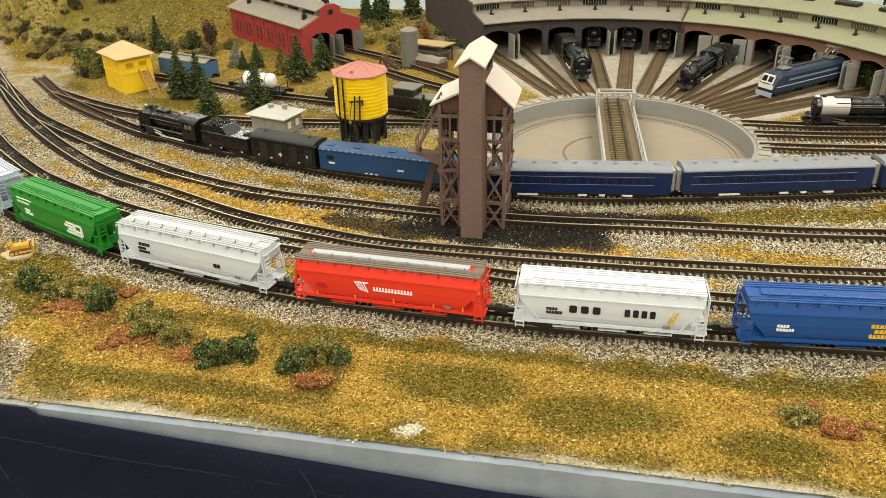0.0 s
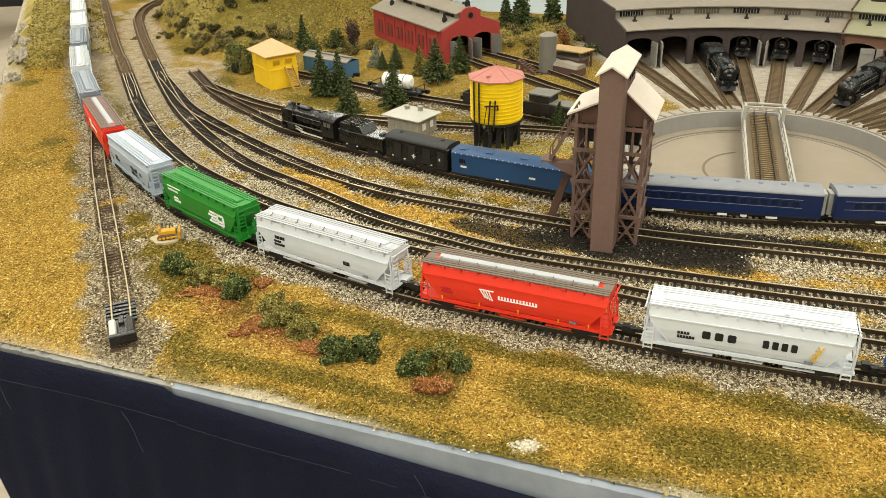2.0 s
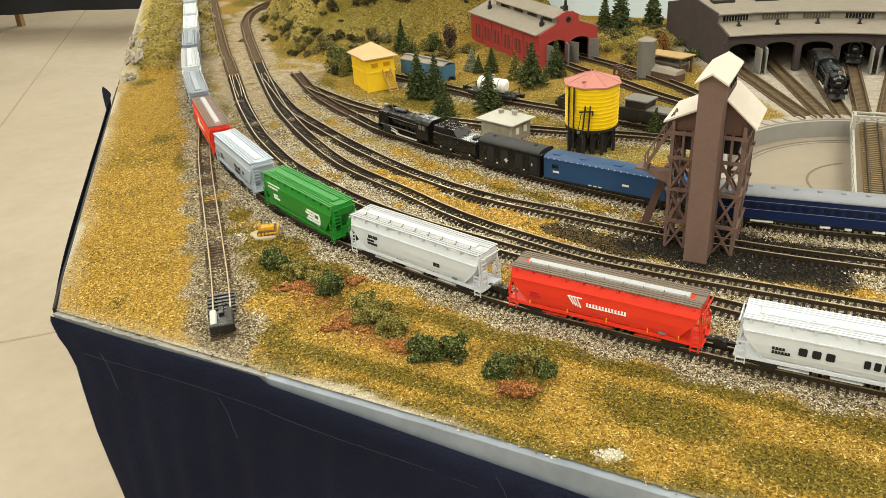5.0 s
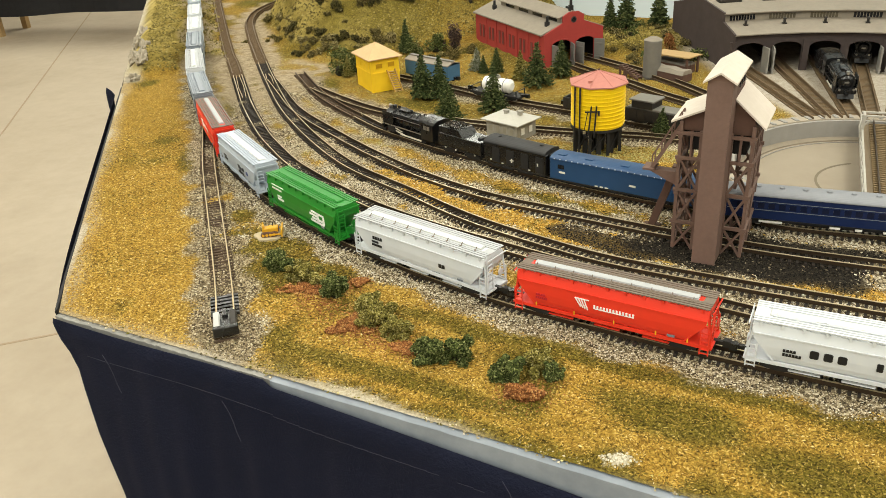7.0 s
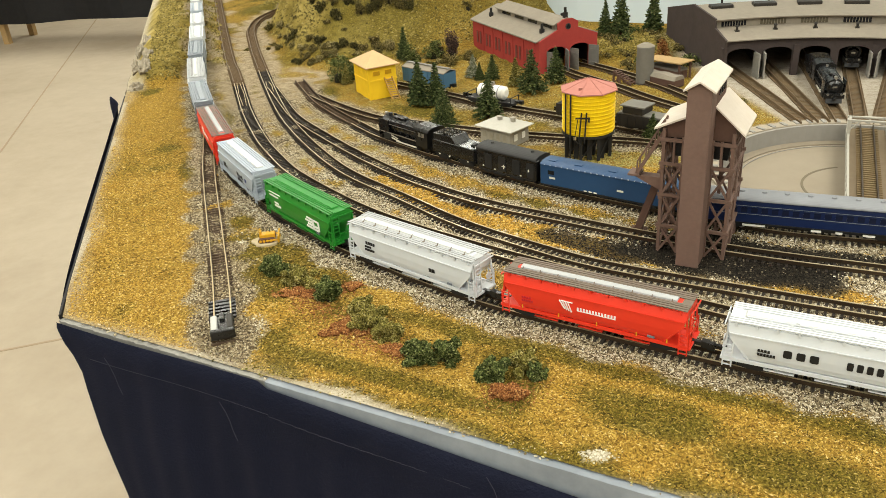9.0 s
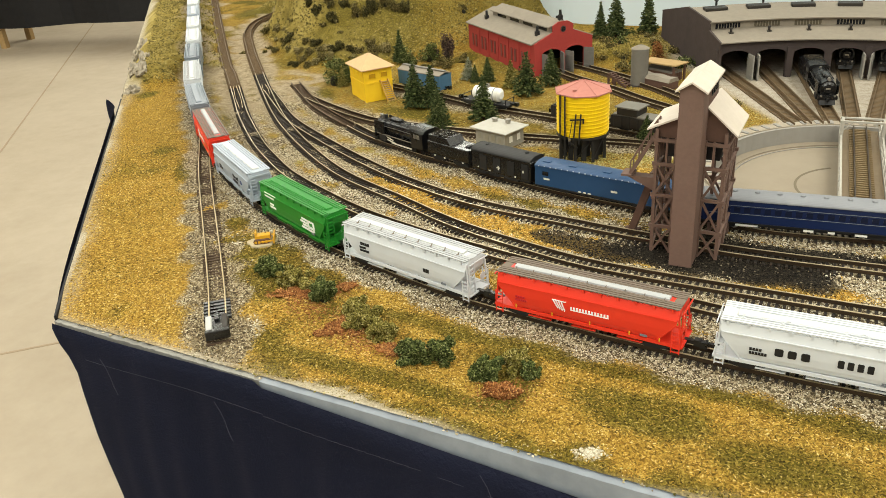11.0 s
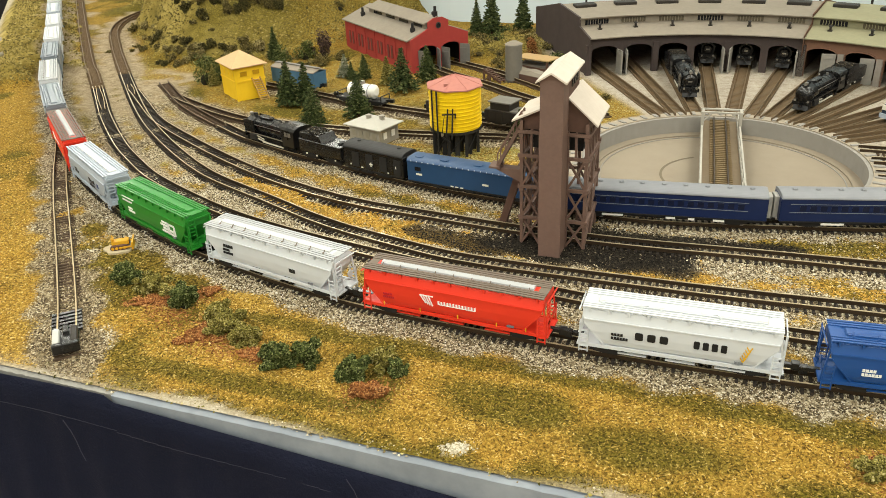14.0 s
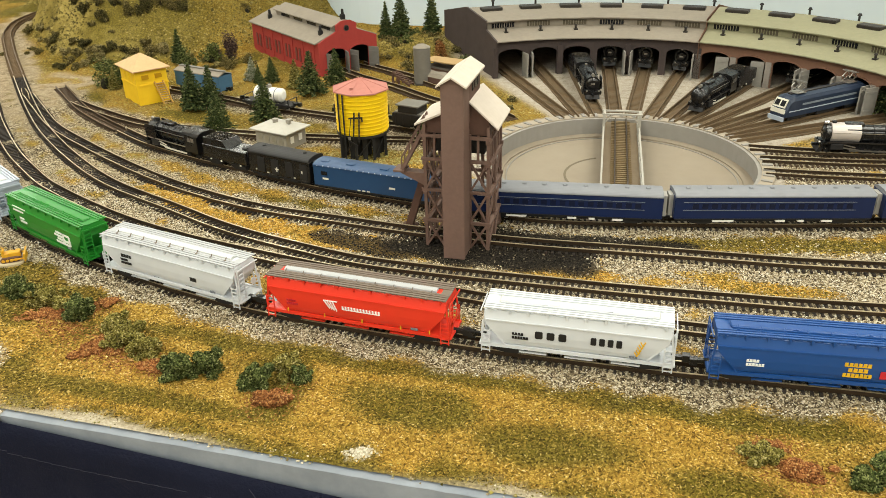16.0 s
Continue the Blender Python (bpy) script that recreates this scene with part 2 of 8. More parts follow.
PLASTER = plain("raw_plaster_edge", S(152, 150, 143), S(92, 90, 86), 160, 0.8, 0, 0.5, 0.001, wear=0.6)
ROCK = plain("carved_rock", S(164, 154, 136), S(104, 95, 76), 70, 0.85, 0, 0.7, 0.003, wear=0.6)
HALLFLOOR = plain("polished_concrete", S(182, 169, 149), S(150, 134, 112), 16, 0.5, 0, 0.05, 0.002, wear=0.5)
JOINT = plain("floor_joint", S(166, 148, 124), S(140, 122, 98), 20, 0.8)
HALLWALL = plain("hall_wall_paint", S(200, 196, 186), S(180, 176, 166), 3, 0.8, 0, 0)
TRIMBLACK = plain("black_binding", S(22, 22, 26), S(14, 14, 18), 300, 0.7)


def cloth_material():
    m = Nodes("navy_skirt_cloth")
    at = m.coords()
    weave = m.noise(at, 560.0, 2.0)
    lint = m.ramp(m.noise(at, 260.0, 8.0, 0.8), (0.66, (0, 0, 0, 1)), (0.8, (1, 1, 1, 1)))
    col = m.mix(m.noise(at, 14.0, 6.0), S(25, 29, 48), S(37, 41, 63))
    col = m.mix(m.math("MULTIPLY", lint, 0.12), col, S(120, 120, 140))
    m.link(col, m.bsdf.inputs["Base Color"])
    m.bsdf.inputs["Roughness"].default_value = 0.85
    m.bsdf.inputs["Specular IOR Level"].default_value = 0.2
    m.bump(weave, 0.9, 0.0009)
    return m.mat


CLOTH = cloth_material()


# ---------------------------------------------------------------- building helpers
def link_mesh(name, bm, material, parent=None, label="", smooth=False):
    data = bpy.data.meshes.new(name)
    bm.normal_update()
    bm.to_mesh(data)
    bm.free()
    data.materials.append(material)
    if smooth:
        data.shade_smooth()
    ob = new(name, data)
    ob.parent = parent
    if label:
        ob["label"] = label
    return ob


def part(name, bm, material, parent, label="", smooth=False):
    return link_mesh(name, bm, material, parent, label, smooth)


def thing(name, m, label, category, group="", kind=""):
    ob = new(name)
    ob.empty_display_size = 0.01
    ob.matrix_world = m
    return tagged(ob, label, category, group, kind)


def lone(name, bm, material, label, category, group="", kind="", smooth=False, m=None):
    ob = link_mesh(name, bm, material, None, "", smooth)
    if m is not None:
        ob.matrix_world = m
    return tagged(ob, label, category, group, kind)


def box(bm, x0, x1, y0, y1, z0, z1, m=None, bevel=0.0):
    v = bmesh.ops.create_cube(bm, size=1.0)["verts"]
    t = Matrix.Translation(((x0 + x1) / 2, (y0 + y1) / 2, (z0 + z1) / 2)) @ Matrix.Diagonal((x1 - x0, y1 - y0, z1 - z0, 1))
    bmesh.ops.transform(bm, matrix=(m or Matrix()) @ t, verts=v)
    if bevel:
        edges = list({e for a in v for e in a.link_edges})
        bmesh.ops.bevel(bm, geom=edges, offset=bevel, segments=1, affect="EDGES")
    return bm


def nbox(*a, bevel=0.0, m=None):
    return box(bmesh.new(), *a, m=m, bevel=bevel)


def beam(bm, a, b, w, h=None):
    """A square bar from a to b."""
    a, b = Vector(a), Vector(b)
    q = (b - a).to_track_quat("X", "Z").to_matrix().to_4x4()
    length = (b - a).length
    h = h or w
    return box(bm, 0, length, -w / 2, w / 2, -h / 2, h / 2, Matrix.Translation(a) @ q)


def nbeam(a, b, w, h=None):
    return beam(bmesh.new(), a, b, w, h)


def cyl(bm, a, b, r, r2=None, seg=14):
    a, b = Vector(a), Vector(b)
    q = (b - a).to_track_quat("Z", "Y").to_matrix().to_4x4()
    v = bmesh.ops.create_cone(bm, cap_ends=True, segments=seg, radius1=r, radius2=r if r2 is None else r2, depth=(b - a).length)["verts"]
    bmesh.ops.transform(bm, matrix=Matrix.Translation((a + b) / 2) @ q, verts=v)
    return bm


def ncyl(*a, **k):
    return cyl(bmesh.new(), *a, **k)


def prism(bm, outline, y0, y1, m=None):
    """An outline of (x, z) drawn out from y0 to y1."""
    lo = [bm.verts.new((x, y0, z)) for x, z in outline]
    hi = [bm.verts.new((x, y1, z)) for x, z in outline]
    bm.faces.new(lo)
    bm.faces.new(hi[::-1])
    for i in range(len(lo)):
        j = (i + 1) % len(lo)
        bm.faces.new((lo[j], lo[i], hi[i], hi[j]))
    bmesh.ops.recalc_face_normals(bm, faces=bm.faces[:])
    if m is not None:
        bmesh.ops.transform(bm, matrix=m, verts=lo + hi)
    return bm


def nprism(*a, **k):
    return prism(bmesh.new(), *a, **k)


def loft(bm, rings):
    rows = [[bm.verts.new(p) for p in ring] for ring in rings]
    n = len(rows[0])
    for a, b in zip(rows, rows[1:]):
        for i in range(n):
            bm.faces.new((a[i], a[(i + 1) % n], b[(i + 1) % n], b[i]))
    bm.faces.new(rows[0][::-1])
    bm.faces.new(rows[-1])
    bmesh.ops.recalc_face_normals(bm, faces=bm.faces[:])
    return bm


def smooth_line(points, n=10, rounds=4):
    """A smooth line of 2D points through the given ones."""
    p = np.array(points, float)
    q = np.vstack([2 * p[0] - p[1], p, 2 * p[-1] - p[-2]])
    out = []
    for i in range(1, len(q) - 2):
        p0, p1, p2, p3 = q[i - 1:i + 3]
        for k in range(n):
            u = k / n
            out.append(0.5 * (2 * p1 + (p2 - p0) * u + (2 * p0 - 5 * p1 + 4 * p2 - p3) * u * u + (3 * p1 - p0 - 3 * p2 + p3) * u ** 3))
    out = np.array(out + [p[-1]])
    for _ in range(rounds):
        out[1:-1] = (out[:-2] + 2 * out[1:-1] + out[2:]) / 4
    return out


def offset_line(line, d):
    t = np.gradient(line, axis=0)
    t /= np.linalg.norm(t, axis=1)[:, None]
    return line + np.c_[-t[:, 1], t[:, 0]] * d


def arc_length(line):
    return np.r_[0, np.cumsum(np.linalg.norm(np.diff(line, axis=0), axis=1))]


def along(line, s):
    """Place and heading (radians) at arc length s."""
    a = arc_length(line)
    p = np.array([np.interp(s, a, line[:, 0]), np.interp(s, a, line[:, 1])])
    q = np.array([np.interp(s + 0.004, a, line[:, 0]), np.interp(s + 0.004, a, line[:, 1])])
    r = np.array([np.interp(s - 0.004, a, line[:, 0]), np.interp(s - 0.004, a, line[:, 1])])
    return p, math.atan2(q[1] - r[1], q[0] - r[0])


# ---------------------------------------------------------------- the plan
CORNER = np.array((-0.376, 0.357))
FRONT = np.array((0.9656, -0.2598))
LEFT = np.array((-0.4735, 0.8808))
PIT, PIT_R = np.array((0.150, 0.625)), 0.1075
NEAR_RAIL = [(-1.10, 1.90), (-.85, 1.42), (-.711, 1.162), (-.613, .978), (-.54, .84), (-.486, .748), (-.428, .661), (-.38, .597), (-.328, .539),
             (-.259, .478), (-.203, .440), (-.147, .409), (-.098, .386), (-.042, .366), (.004, .351), (.061, .335), (.118, .321), (.166, .310),
             (.206, .302), (.3, .281), (.45, .255), (.7, .23)]
MAIN = offset_line(smooth_line(NEAR_RAIL, 12, 6), 0.005)
LINE_2 = smooth_line([(-.98, 1.75), (-.741, 1.304), (-.564, .98), (-.528, .921), (-.470, .82), (-.434, .757), (-.382, .676), (-.347, .631), (-.307, .585),
                      (-.24, .528), (-.17, .484), (-.10, .45), (-.03, .421), (.025, .398), (.08, .379), (.137, .361), (.25, .335), (.45, .30), (.7, .28)])
LINE_3 = smooth_line([(-.40, 1.62), (-.56, 1.49), (-.649, 1.36), (-.640, 1.22), (-.575, 1.08), (-.503, .948), (-.444, .843), (-.405, .777), (-.356, .702), (-.296, .626),
                      (-.243, .574), (-.19, .532), (-.135, .493), (-.079, .461), (-.037, .443), (.04, .422), (.104, .405), (.166, .392), (.226, .380), (.45, .345), (.7, .32)])
LINE_4 = smooth_line([(-.444, .848), (-.410, .797), (-.364, .732), (-.298, .663), (-.225, .598), (-.169, .558), (-.12, .531), (-.078, .514), (-.02, .492), (.05, .471),
                      (.115, .457), (.183, .442), (.248, .429), (.45, .40), (.7, .38)])
LINE_5 = smooth_line([(-.425, .885), (-.375, .809), (-.341, .768), (-.284, .708), (-.253, .680), (-.195, .638), (-.145, .605), (-.099, .579), (-.056, .558), (-.008, .537),
                      (.045, .5155), (.085, .505), (.161, .4965), (.218, .4925), (.274, .4905), (.45, .484), (.7, .475)])
LINE_6 = smooth_line([(-.385, .825), (-.365, .806), (-.331, .778), (-.298, .754), (-.265, .734), (-.19, .710), (-.112, .692), (-.025, .680), (.02, .665)])
LINE_7 = smooth_line([(-.30, .868), (-.26, .842), (-.215, .815), (-.187, .795), (-.150, .776), (-.099, .751), (-.031, .715), (.03, .68)])
SHED_1 = smooth_line([(-.125, .945), (-.09, .900), (-.05, .855), (-.005, .80), (.05, .745)])
SHED_2 = smooth_line([(-.095, .965), (-.055, .92), (-.01, .87), (.03, .81), (.068, .735)])
SIDING = smooth_line([(-.485, .765), (-.432, .664), (-.388, .580), (-.328, .474), (-.284, .396), (-.266, .362), (-.2535, .3385)])
RIGHT_1 = smooth_line([(.262, .640), (.34, .622), (.5, .60), (.7, .58)])
RIGHT_2 = smooth_line([(.262, .612), (.34, .598), (.5, .578), (.7, .56)])
RIGHT_3 = smooth_line([(.255, .585), (.33, .570), (.5, .545), (.7, .53)])
LINES = [MAIN, LINE_2, LINE_3, LINE_4, LINE_5, LINE_6, LINE_7, SIDING, RIGHT_1, RIGHT_2, RIGHT_3]
GOLD_LINE = smooth_line([(-.236, .588), (-.18, .546), (-.128, .513), (-.078, .487), (-.035, .470)])
STALL0, STALL = -18.0, 7.75
RH_R = 0.281


def polar(deg, r):
    a = radians(deg)
    return PIT[0] + r * math.sin(a), PIT[1] + r * math.cos(a)


RADIALS = [smooth_line([polar(STALL0 + STALL * (i + 0.5), PIT_R + 0.004), polar(STALL0 + STALL * (i + 0.5), 0.40)], 6, 0) for i in range(12)]


def near(x, y, line, step=3):
    """Distance of many points from a line."""
    best = np.full(x.shape, 9.0)
    for p in line[::step]:
        best = np.minimum(best, (x - p[0]) ** 2 + (y - p[1]) ** 2)
    return np.sqrt(best)


def ramp01(v, lo, hi):
    t = np.clip((v - lo) / (hi - lo), 0, 1)
    return t * t * (3 - 2 * t)


def wobble(x, y, f, seed=0):
    """Cheap smooth variation of about -1 to 1."""
    r = np.random.RandomState(seed)
    out = np.zeros_like(x)
    for k in range(7):
        a, p, q = r.uniform(0, 6.28), r.uniform(0, 6.28), r.uniform(0.6, 1.7)
        out += np.sin(f * q * (x * math.cos(a) + y * math.sin(a)) + p + 1.3 * np.sin(f * 0.6 * (y * math.cos(a) - x * math.sin(a)) + k))
    return out / 3.2


def blob(x, y, cx, cy, rx, ry, turn=0.0):
    c, s = math.cos(radians(turn)), math.sin(radians(turn))
    u, v = (x - cx) * c + (y - cy) * s, -(x - cx) * s + (y - cy) * c
    return np.sqrt((u / rx) ** 2 + (v / ry) ** 2) + 0.18 * wobble(x, y, 90, 5)


def terrain(x, y):
    x, y = np.asarray(x, float), np.asarray(y, float)
    rim = np.minimum((x - CORNER[0]) * -FRONT[1] + (y - CORNER[1]) * FRONT[0], (x - CORNER[0]) * LEFT[1] - (y - CORNER[1]) * LEFT[0])
    z = (0.0011 * wobble(x, y, 60, 1) + 0.0006 * wobble(x, y, 190, 2)) * (0.12 + 0.88 * ramp01(rim, 0.0, 0.035))
    d = np.sqrt(((x + 0.42) / 0.28) ** 2 + ((y - 1.42) / 0.42) ** 2)
    hill = ramp01(1.10 - d, 0.0, 0.62) * (0.20 + 0.012 * wobble(x, y, 26, 3)) * ramp01(near(x, y, LINE_3[:90], 4), 0.022, 0.11)
    away = ramp01(near(x, y, MAIN, 4), 0.020, 0.042)
    knoll = (0.020 + 0.0026 * wobble(x, y, 52, 6) + 0.0018 * wobble(x, y, 140, 8) + 0.0016 * np.abs(wobble(x, y, 260, 9))) * ramp01(y - 0.55 * (x + 0.64), 0.845, 0.90) * ramp01(rim, -0.01, 0.03) * (x < -0.45) * (y < 1.9) * away * ramp01(-x - 0.55 * (y - 0.9), 0.50, 0.56)
    bank = 0.012 * ramp01(1.0 - np.sqrt(((x + 0.02) / 0.10) ** 2 + ((y - 1.05) / 0.12) ** 2), 0, 0.8)
    z = z + hill + knoll + bank
    z = np.where(np.hypot(x - PIT[0], y - PIT[1]) < 0.30, z * 0.3, z)
    # the ground falls away a little to the front edge
    front = (x - CORNER[0]) * -FRONT[1] + (y - CORNER[1]) * FRONT[0]
    return z - 0.003 * (1 - ramp01(front, 0.0, 0.03))


def ground_z(x, y):
    return float(terrain(np.array([x]), np.array([y]))[0])


def zones(x, y):
    d = np.full(x.shape, 9.0)
    for line in LINES:
        d = np.minimum(d, near(x, y, line))
    w = 0.004 * wobble(x, y, 140, 7)
    ballast = 1 - ramp01(d + w, 0.015, 0.024)
    inland = ramp01((x - CORNER[0]) * LEFT[1] - (y - CORNER[1]) * LEFT[0], 0.085, 0.11)
    main = near(x, y, MAIN)
    ballast = np.maximum(ballast, 1 - ramp01(main + w, 0.019, 0.027))
    ballast = np.maximum(ballast, 1 - ramp01(near(x, y, SIDING) + w, 0.016, 0.024))
    yard = ramp01(x + 0.2 * (y - 0.45) + 3 * w, -0.03, 0.03) * (1 - ramp01(near(x, y, LINE_4) + 2 * w, 0.034, 0.05))
    yard *= ramp01(wobble(x, y, 45, 9), -1.1, -0.5)
    ballast = np.maximum(ballast, yard * ramp01(near(x, y, LINE_2), 0.0, 0.05))
    gold = 1 - ramp01(near(x, y, GOLD_LINE) + 1.4 * w + 0.004 * wobble(x, y, 40, 17), 0.009, 0.014)
    for cx, cy, rx, ry, turn in ((.075, .432, .035, .009, -12), (.19, .408, .05, .008, -12), (-.03, .462, .012, .006, -20), (.30, .39, .05, .008, -10), (-.02, .385, .03, .006, -18)):
        gold = np.maximum(gold, 1 - ramp01(blob(x, y, cx, cy, rx, ry, turn), 0.75, 1.15))
    meadow = 1 - ramp01(blob(x, y, 0.223, 0.463, 0.105, 0.0115, -5), 0.7, 1.15)
    ballast *= (1 - 0.92 * gold) * (1 - 0.92 * meadow)
    coal = 1 - ramp01(blob(x, y, 0.034, 0.468, 0.084, 0.033, -14), 0.7, 1.1)
    coal = np.maximum(coal, 0.95 * (1 - ramp01(blob(x, y, 0.085, 0.478, 0.085, 0.010, -9), 0.6, 1.1)))
    coal = np.maximum(coal, 0.7 * (1 - ramp01(blob(x, y, -0.055, 0.478, 0.05, 0.014, -28), 0.7, 1.1)))
    green = ramp01(wobble(x, y, 30, 11) + 0.5 * wobble(x, y, 85, 12), 0.75, 1.35)
    for cx, cy, rx, ry, turn in ((-.02, .305, .04, .018, -15), (.045, .275, .04, .014, -15), (.115, .246, .03, .012, -15), (-.15, .318, .10, .007, -16), (-.29, .44, .03, .05, 25),
                                 (-.42, .61, .016, .03, 25), (-.50, .775, .012, .016, 25), (-.05, .345, .14, .008, -17), (.12, .295, .10, .010, -14), (.22, .465, .10, .012, -8), (-.10, .545, .05, .008, -25),
                                 (-.272, .452, .026, .030, 20), (-0.319, 0.497, .016, .022, 25), (-.252, .412, .020, .030, 30), (-.225, .425, .040, .012, -35), (-.38, .845, .02, .04, 25), (-.24, .77, .05, .02, -20), (-.06, .70, .08, .01, -10), (-.45, .75, .008, .05, 30)):
        green = np.maximum(green, 1 - ramp01(blob(x, y, cx, cy, rx, ry, turn), 0.6, 1.2))
    green = np.maximum(green, ramp01(terrain(x, y) + 0.012 * wobble(x, y, 18, 14), 0.004, 0.02) * (0.55 + 0.45 * ramp01(wobble(x, y, 14, 19), -0.4, 0.6)))
    rim = (x - CORNER[0]) * -FRONT[1] + (y - CORNER[1]) * FRONT[0]
    green = np.maximum(green, 0.85 * (1 - ramp01(rim + 1.2 * w, 0.005, 0.013)) * ramp01(x, -0.27, -0.18))
    green = np.maximum(green, 0.7 * inland * ramp01(y + 0.05 * wobble(x, y, 12, 20), 0.60, 0.74) * (0.15 + 0.85 * ramp01(wobble(x, y, 24, 21), -0.1, 0.9)))
    green = np.maximum(green, 0.55 * meadow)
    r = np.hypot(x - PIT[0], y - PIT[1])
    ang = np.degrees(np.arctan2(x - PIT[0], y - PIT[1]))
    apron = (1 - ramp01(r, 0.126, 0.13)) + ramp01(ang, -22, -18) * (1 - ramp01(ang, 82, 86)) * (1 - ramp01(r + w, 0.46, 0.48))
    apron = np.clip(apron * (1 - 0.9 * (1 - ramp01(blob(x, y, 0.335, 0.655, 0.06, 0.014, 12), .7, 1.1))), 0, 1)
    front = (x - CORNER[0]) * -FRONT[1] + (y - CORNER[1]) * FRONT[0]
    side = (x - CORNER[0]) * LEFT[1] - (y - CORNER[1]) * LEFT[0]
    edge = np.minimum(front, side * 1.2)
    plaster = (1 - ramp01(edge + 0.003 * wobble(x, y, 70, 15), 0.0008, 0.0055)) * ramp01(wobble(x, y, 40, 16), -0.9, 0.3)
    plaster = np.maximum(plaster, (1 - ramp01(edge + 0.004 * wobble(x, y, 50, 18), 0.002, 0.016)) * 0.42 * (1 - ramp01(x, -0.24, -0.16)))
    crag = (1 - ramp01(side + 0.005 * wobble(x, y, 70, 24) + 0.003 * wobble(x, y, 190, 25), 0.016, 0.030)) * ramp01(y - 0.55 * (x + 0.64), 0.835, 0.860)
    plaster = np.maximum(plaster, crag)
    plaster = np.maximum(plaster, 1 - ramp01(blob(x, y, -0.0395, 0.2765, 0.006, 0.003, 0), 0.7, 1.1))
    dirt = np.zeros_like(x)
    for line, wide in ((LINE_2, 0.034), (LINE_3, 0.036)):
        dirt = np.maximum(dirt, (1 - ramp01(near(x, y, line) + w, wide * 0.6, wide)) * ramp01(y + 3 * w, 0.70, 0.84))
    dirt = np.maximum(dirt, (1 - ramp01(near(x, y, MAIN) + 2 * w, 0.018, 0.032)) * ramp01(y, 0.84, 0.94))
    dirt = np.maximum(dirt, 1 - ramp01(blob(x, y, -0.425, 0.90, 0.036, 0.065, 30), 0.7, 1.1))
    dirt *= 1 - 0.85 * ramp01(wobble(x, y, 75, 22) + 0.5 * wobble(x, y, 150, 23), 0.35, 0.9) * (1 - ramp01(y, 0.95, 1.05))
    return ballast, green, coal, apron, plaster, dirt, gold


# ---------------------------------------------------------------- the layout's ground
def scenic_ground():
    step = 0.0045
    xs, ys = np.arange(-1.5, 0.85, step), np.arange(0.05, 1.95, step)
    gx, gy = np.meshgrid(xs, ys)
    front = (gx - CORNER[0]) * -FRONT[1] + (gy - CORNER[1]) * FRONT[0]
    side = (gx - CORNER[0]) * LEFT[1] - (gy - CORNER[1]) * LEFT[0]
    keep = (front > -2 * step) & (side > -2 * step) & (np.hypot(gx - PIT[0], gy - PIT[1]) > PIT_R + 0.002)
    idx = np.full(gx.shape, -1)
    idx[keep] = np.arange(keep.sum())
    verts = np.c_[gx[keep], gy[keep], terrain(gx[keep], gy[keep])]
    a, b, c, d = idx[:-1, :-1], idx[:-1, 1:], idx[1:, 1:], idx[1:, :-1]
    ok = (a >= 0) & (b >= 0) & (c >= 0) & (d >= 0)
    faces = np.c_[a[ok], b[ok], c[ok], d[ok]]
    data = bpy.data.meshes.new("ground")
    data.from_pydata(verts.tolist(), [], faces.tolist())
    bm = bmesh.new()
    bm.from_mesh(data)
    for p, n in ((CORNER, (FRONT[1], -FRONT[0], 0)), (CORNER, (-LEFT[1], LEFT[0], 0))):
        bmesh.ops.bisect_plane(bm, geom=bm.verts[:] + bm.edges[:] + bm.faces[:], plane_co=(p[0], p[1], 0), plane_no=n, clear_outer=True)
    bm.to_mesh(data)
    bm.free()
    co = np.empty(len(data.vertices) * 3)
    data.vertices.foreach_get("co", co)
    co = co.reshape(-1, 3)
    ballast, green, coal, apron, plaster, dirt, _ = zones(co[:, 0], co[:, 1])
    one = np.ones(len(co))
    flank = ramp01(co[:, 0] + 0.03 * wobble(co[:, 0], co[:, 1], 22, 34), -0.43, -0.38) * (1 - ramp01(co[:, 0], -0.10, -0.05)) * ramp01(co[:, 1], 0.99, 1.02)
    for name, cols in (("zone", (ballast, green, coal, 0.95 * ramp01(co[:, 2] + 0.004 * wobble(co[:, 0], co[:, 1], 40, 33), 0.004, 0.016) * (1 - 0.72 * flank))), ("zone_more", (apron, plaster, dirt, one))):
        layer = data.color_attributes.new(name, "FLOAT_COLOR", "POINT")
        layer.data.foreach_set("color", np.clip(np.stack(cols, 1), 0, 1).astype(np.float32).ravel())
    data.materials.append(GROUND)
    data.shade_smooth()
    return tagged(new("ground", data), "model railway scenery of straw-yellow turf, grey ballast and olive patches", "ground", kind="structure")


scenic_ground()

SHAPE = np.array([(1, 0, -0.35), (-1, 0, -0.35), (0, 1, -0.35), (0, -1, -0.35), (0, 0, 0.9)], float)
SIDES = np.array([(0, 2, 4), (2, 1, 4), (1, 3, 4), (3, 0, 4)])


def quick_mesh(name, verts, tris):
    data = bpy.data.meshes.new(name)
    data.vertices.add(len(verts))
    data.vertices.foreach_set("co", np.asarray(verts, np.float32).ravel())
    data.loops.add(3 * len(tris))
    data.loops.foreach_set("vertex_index", np.asarray(tris, np.int32).ravel())
    data.polygons.add(len(tris))
    data.polygons.foreach_set("loop_start", np.arange(0, 3 * len(tris), 3, dtype=np.int32))
    data.update(calc_edges=True)
    return data


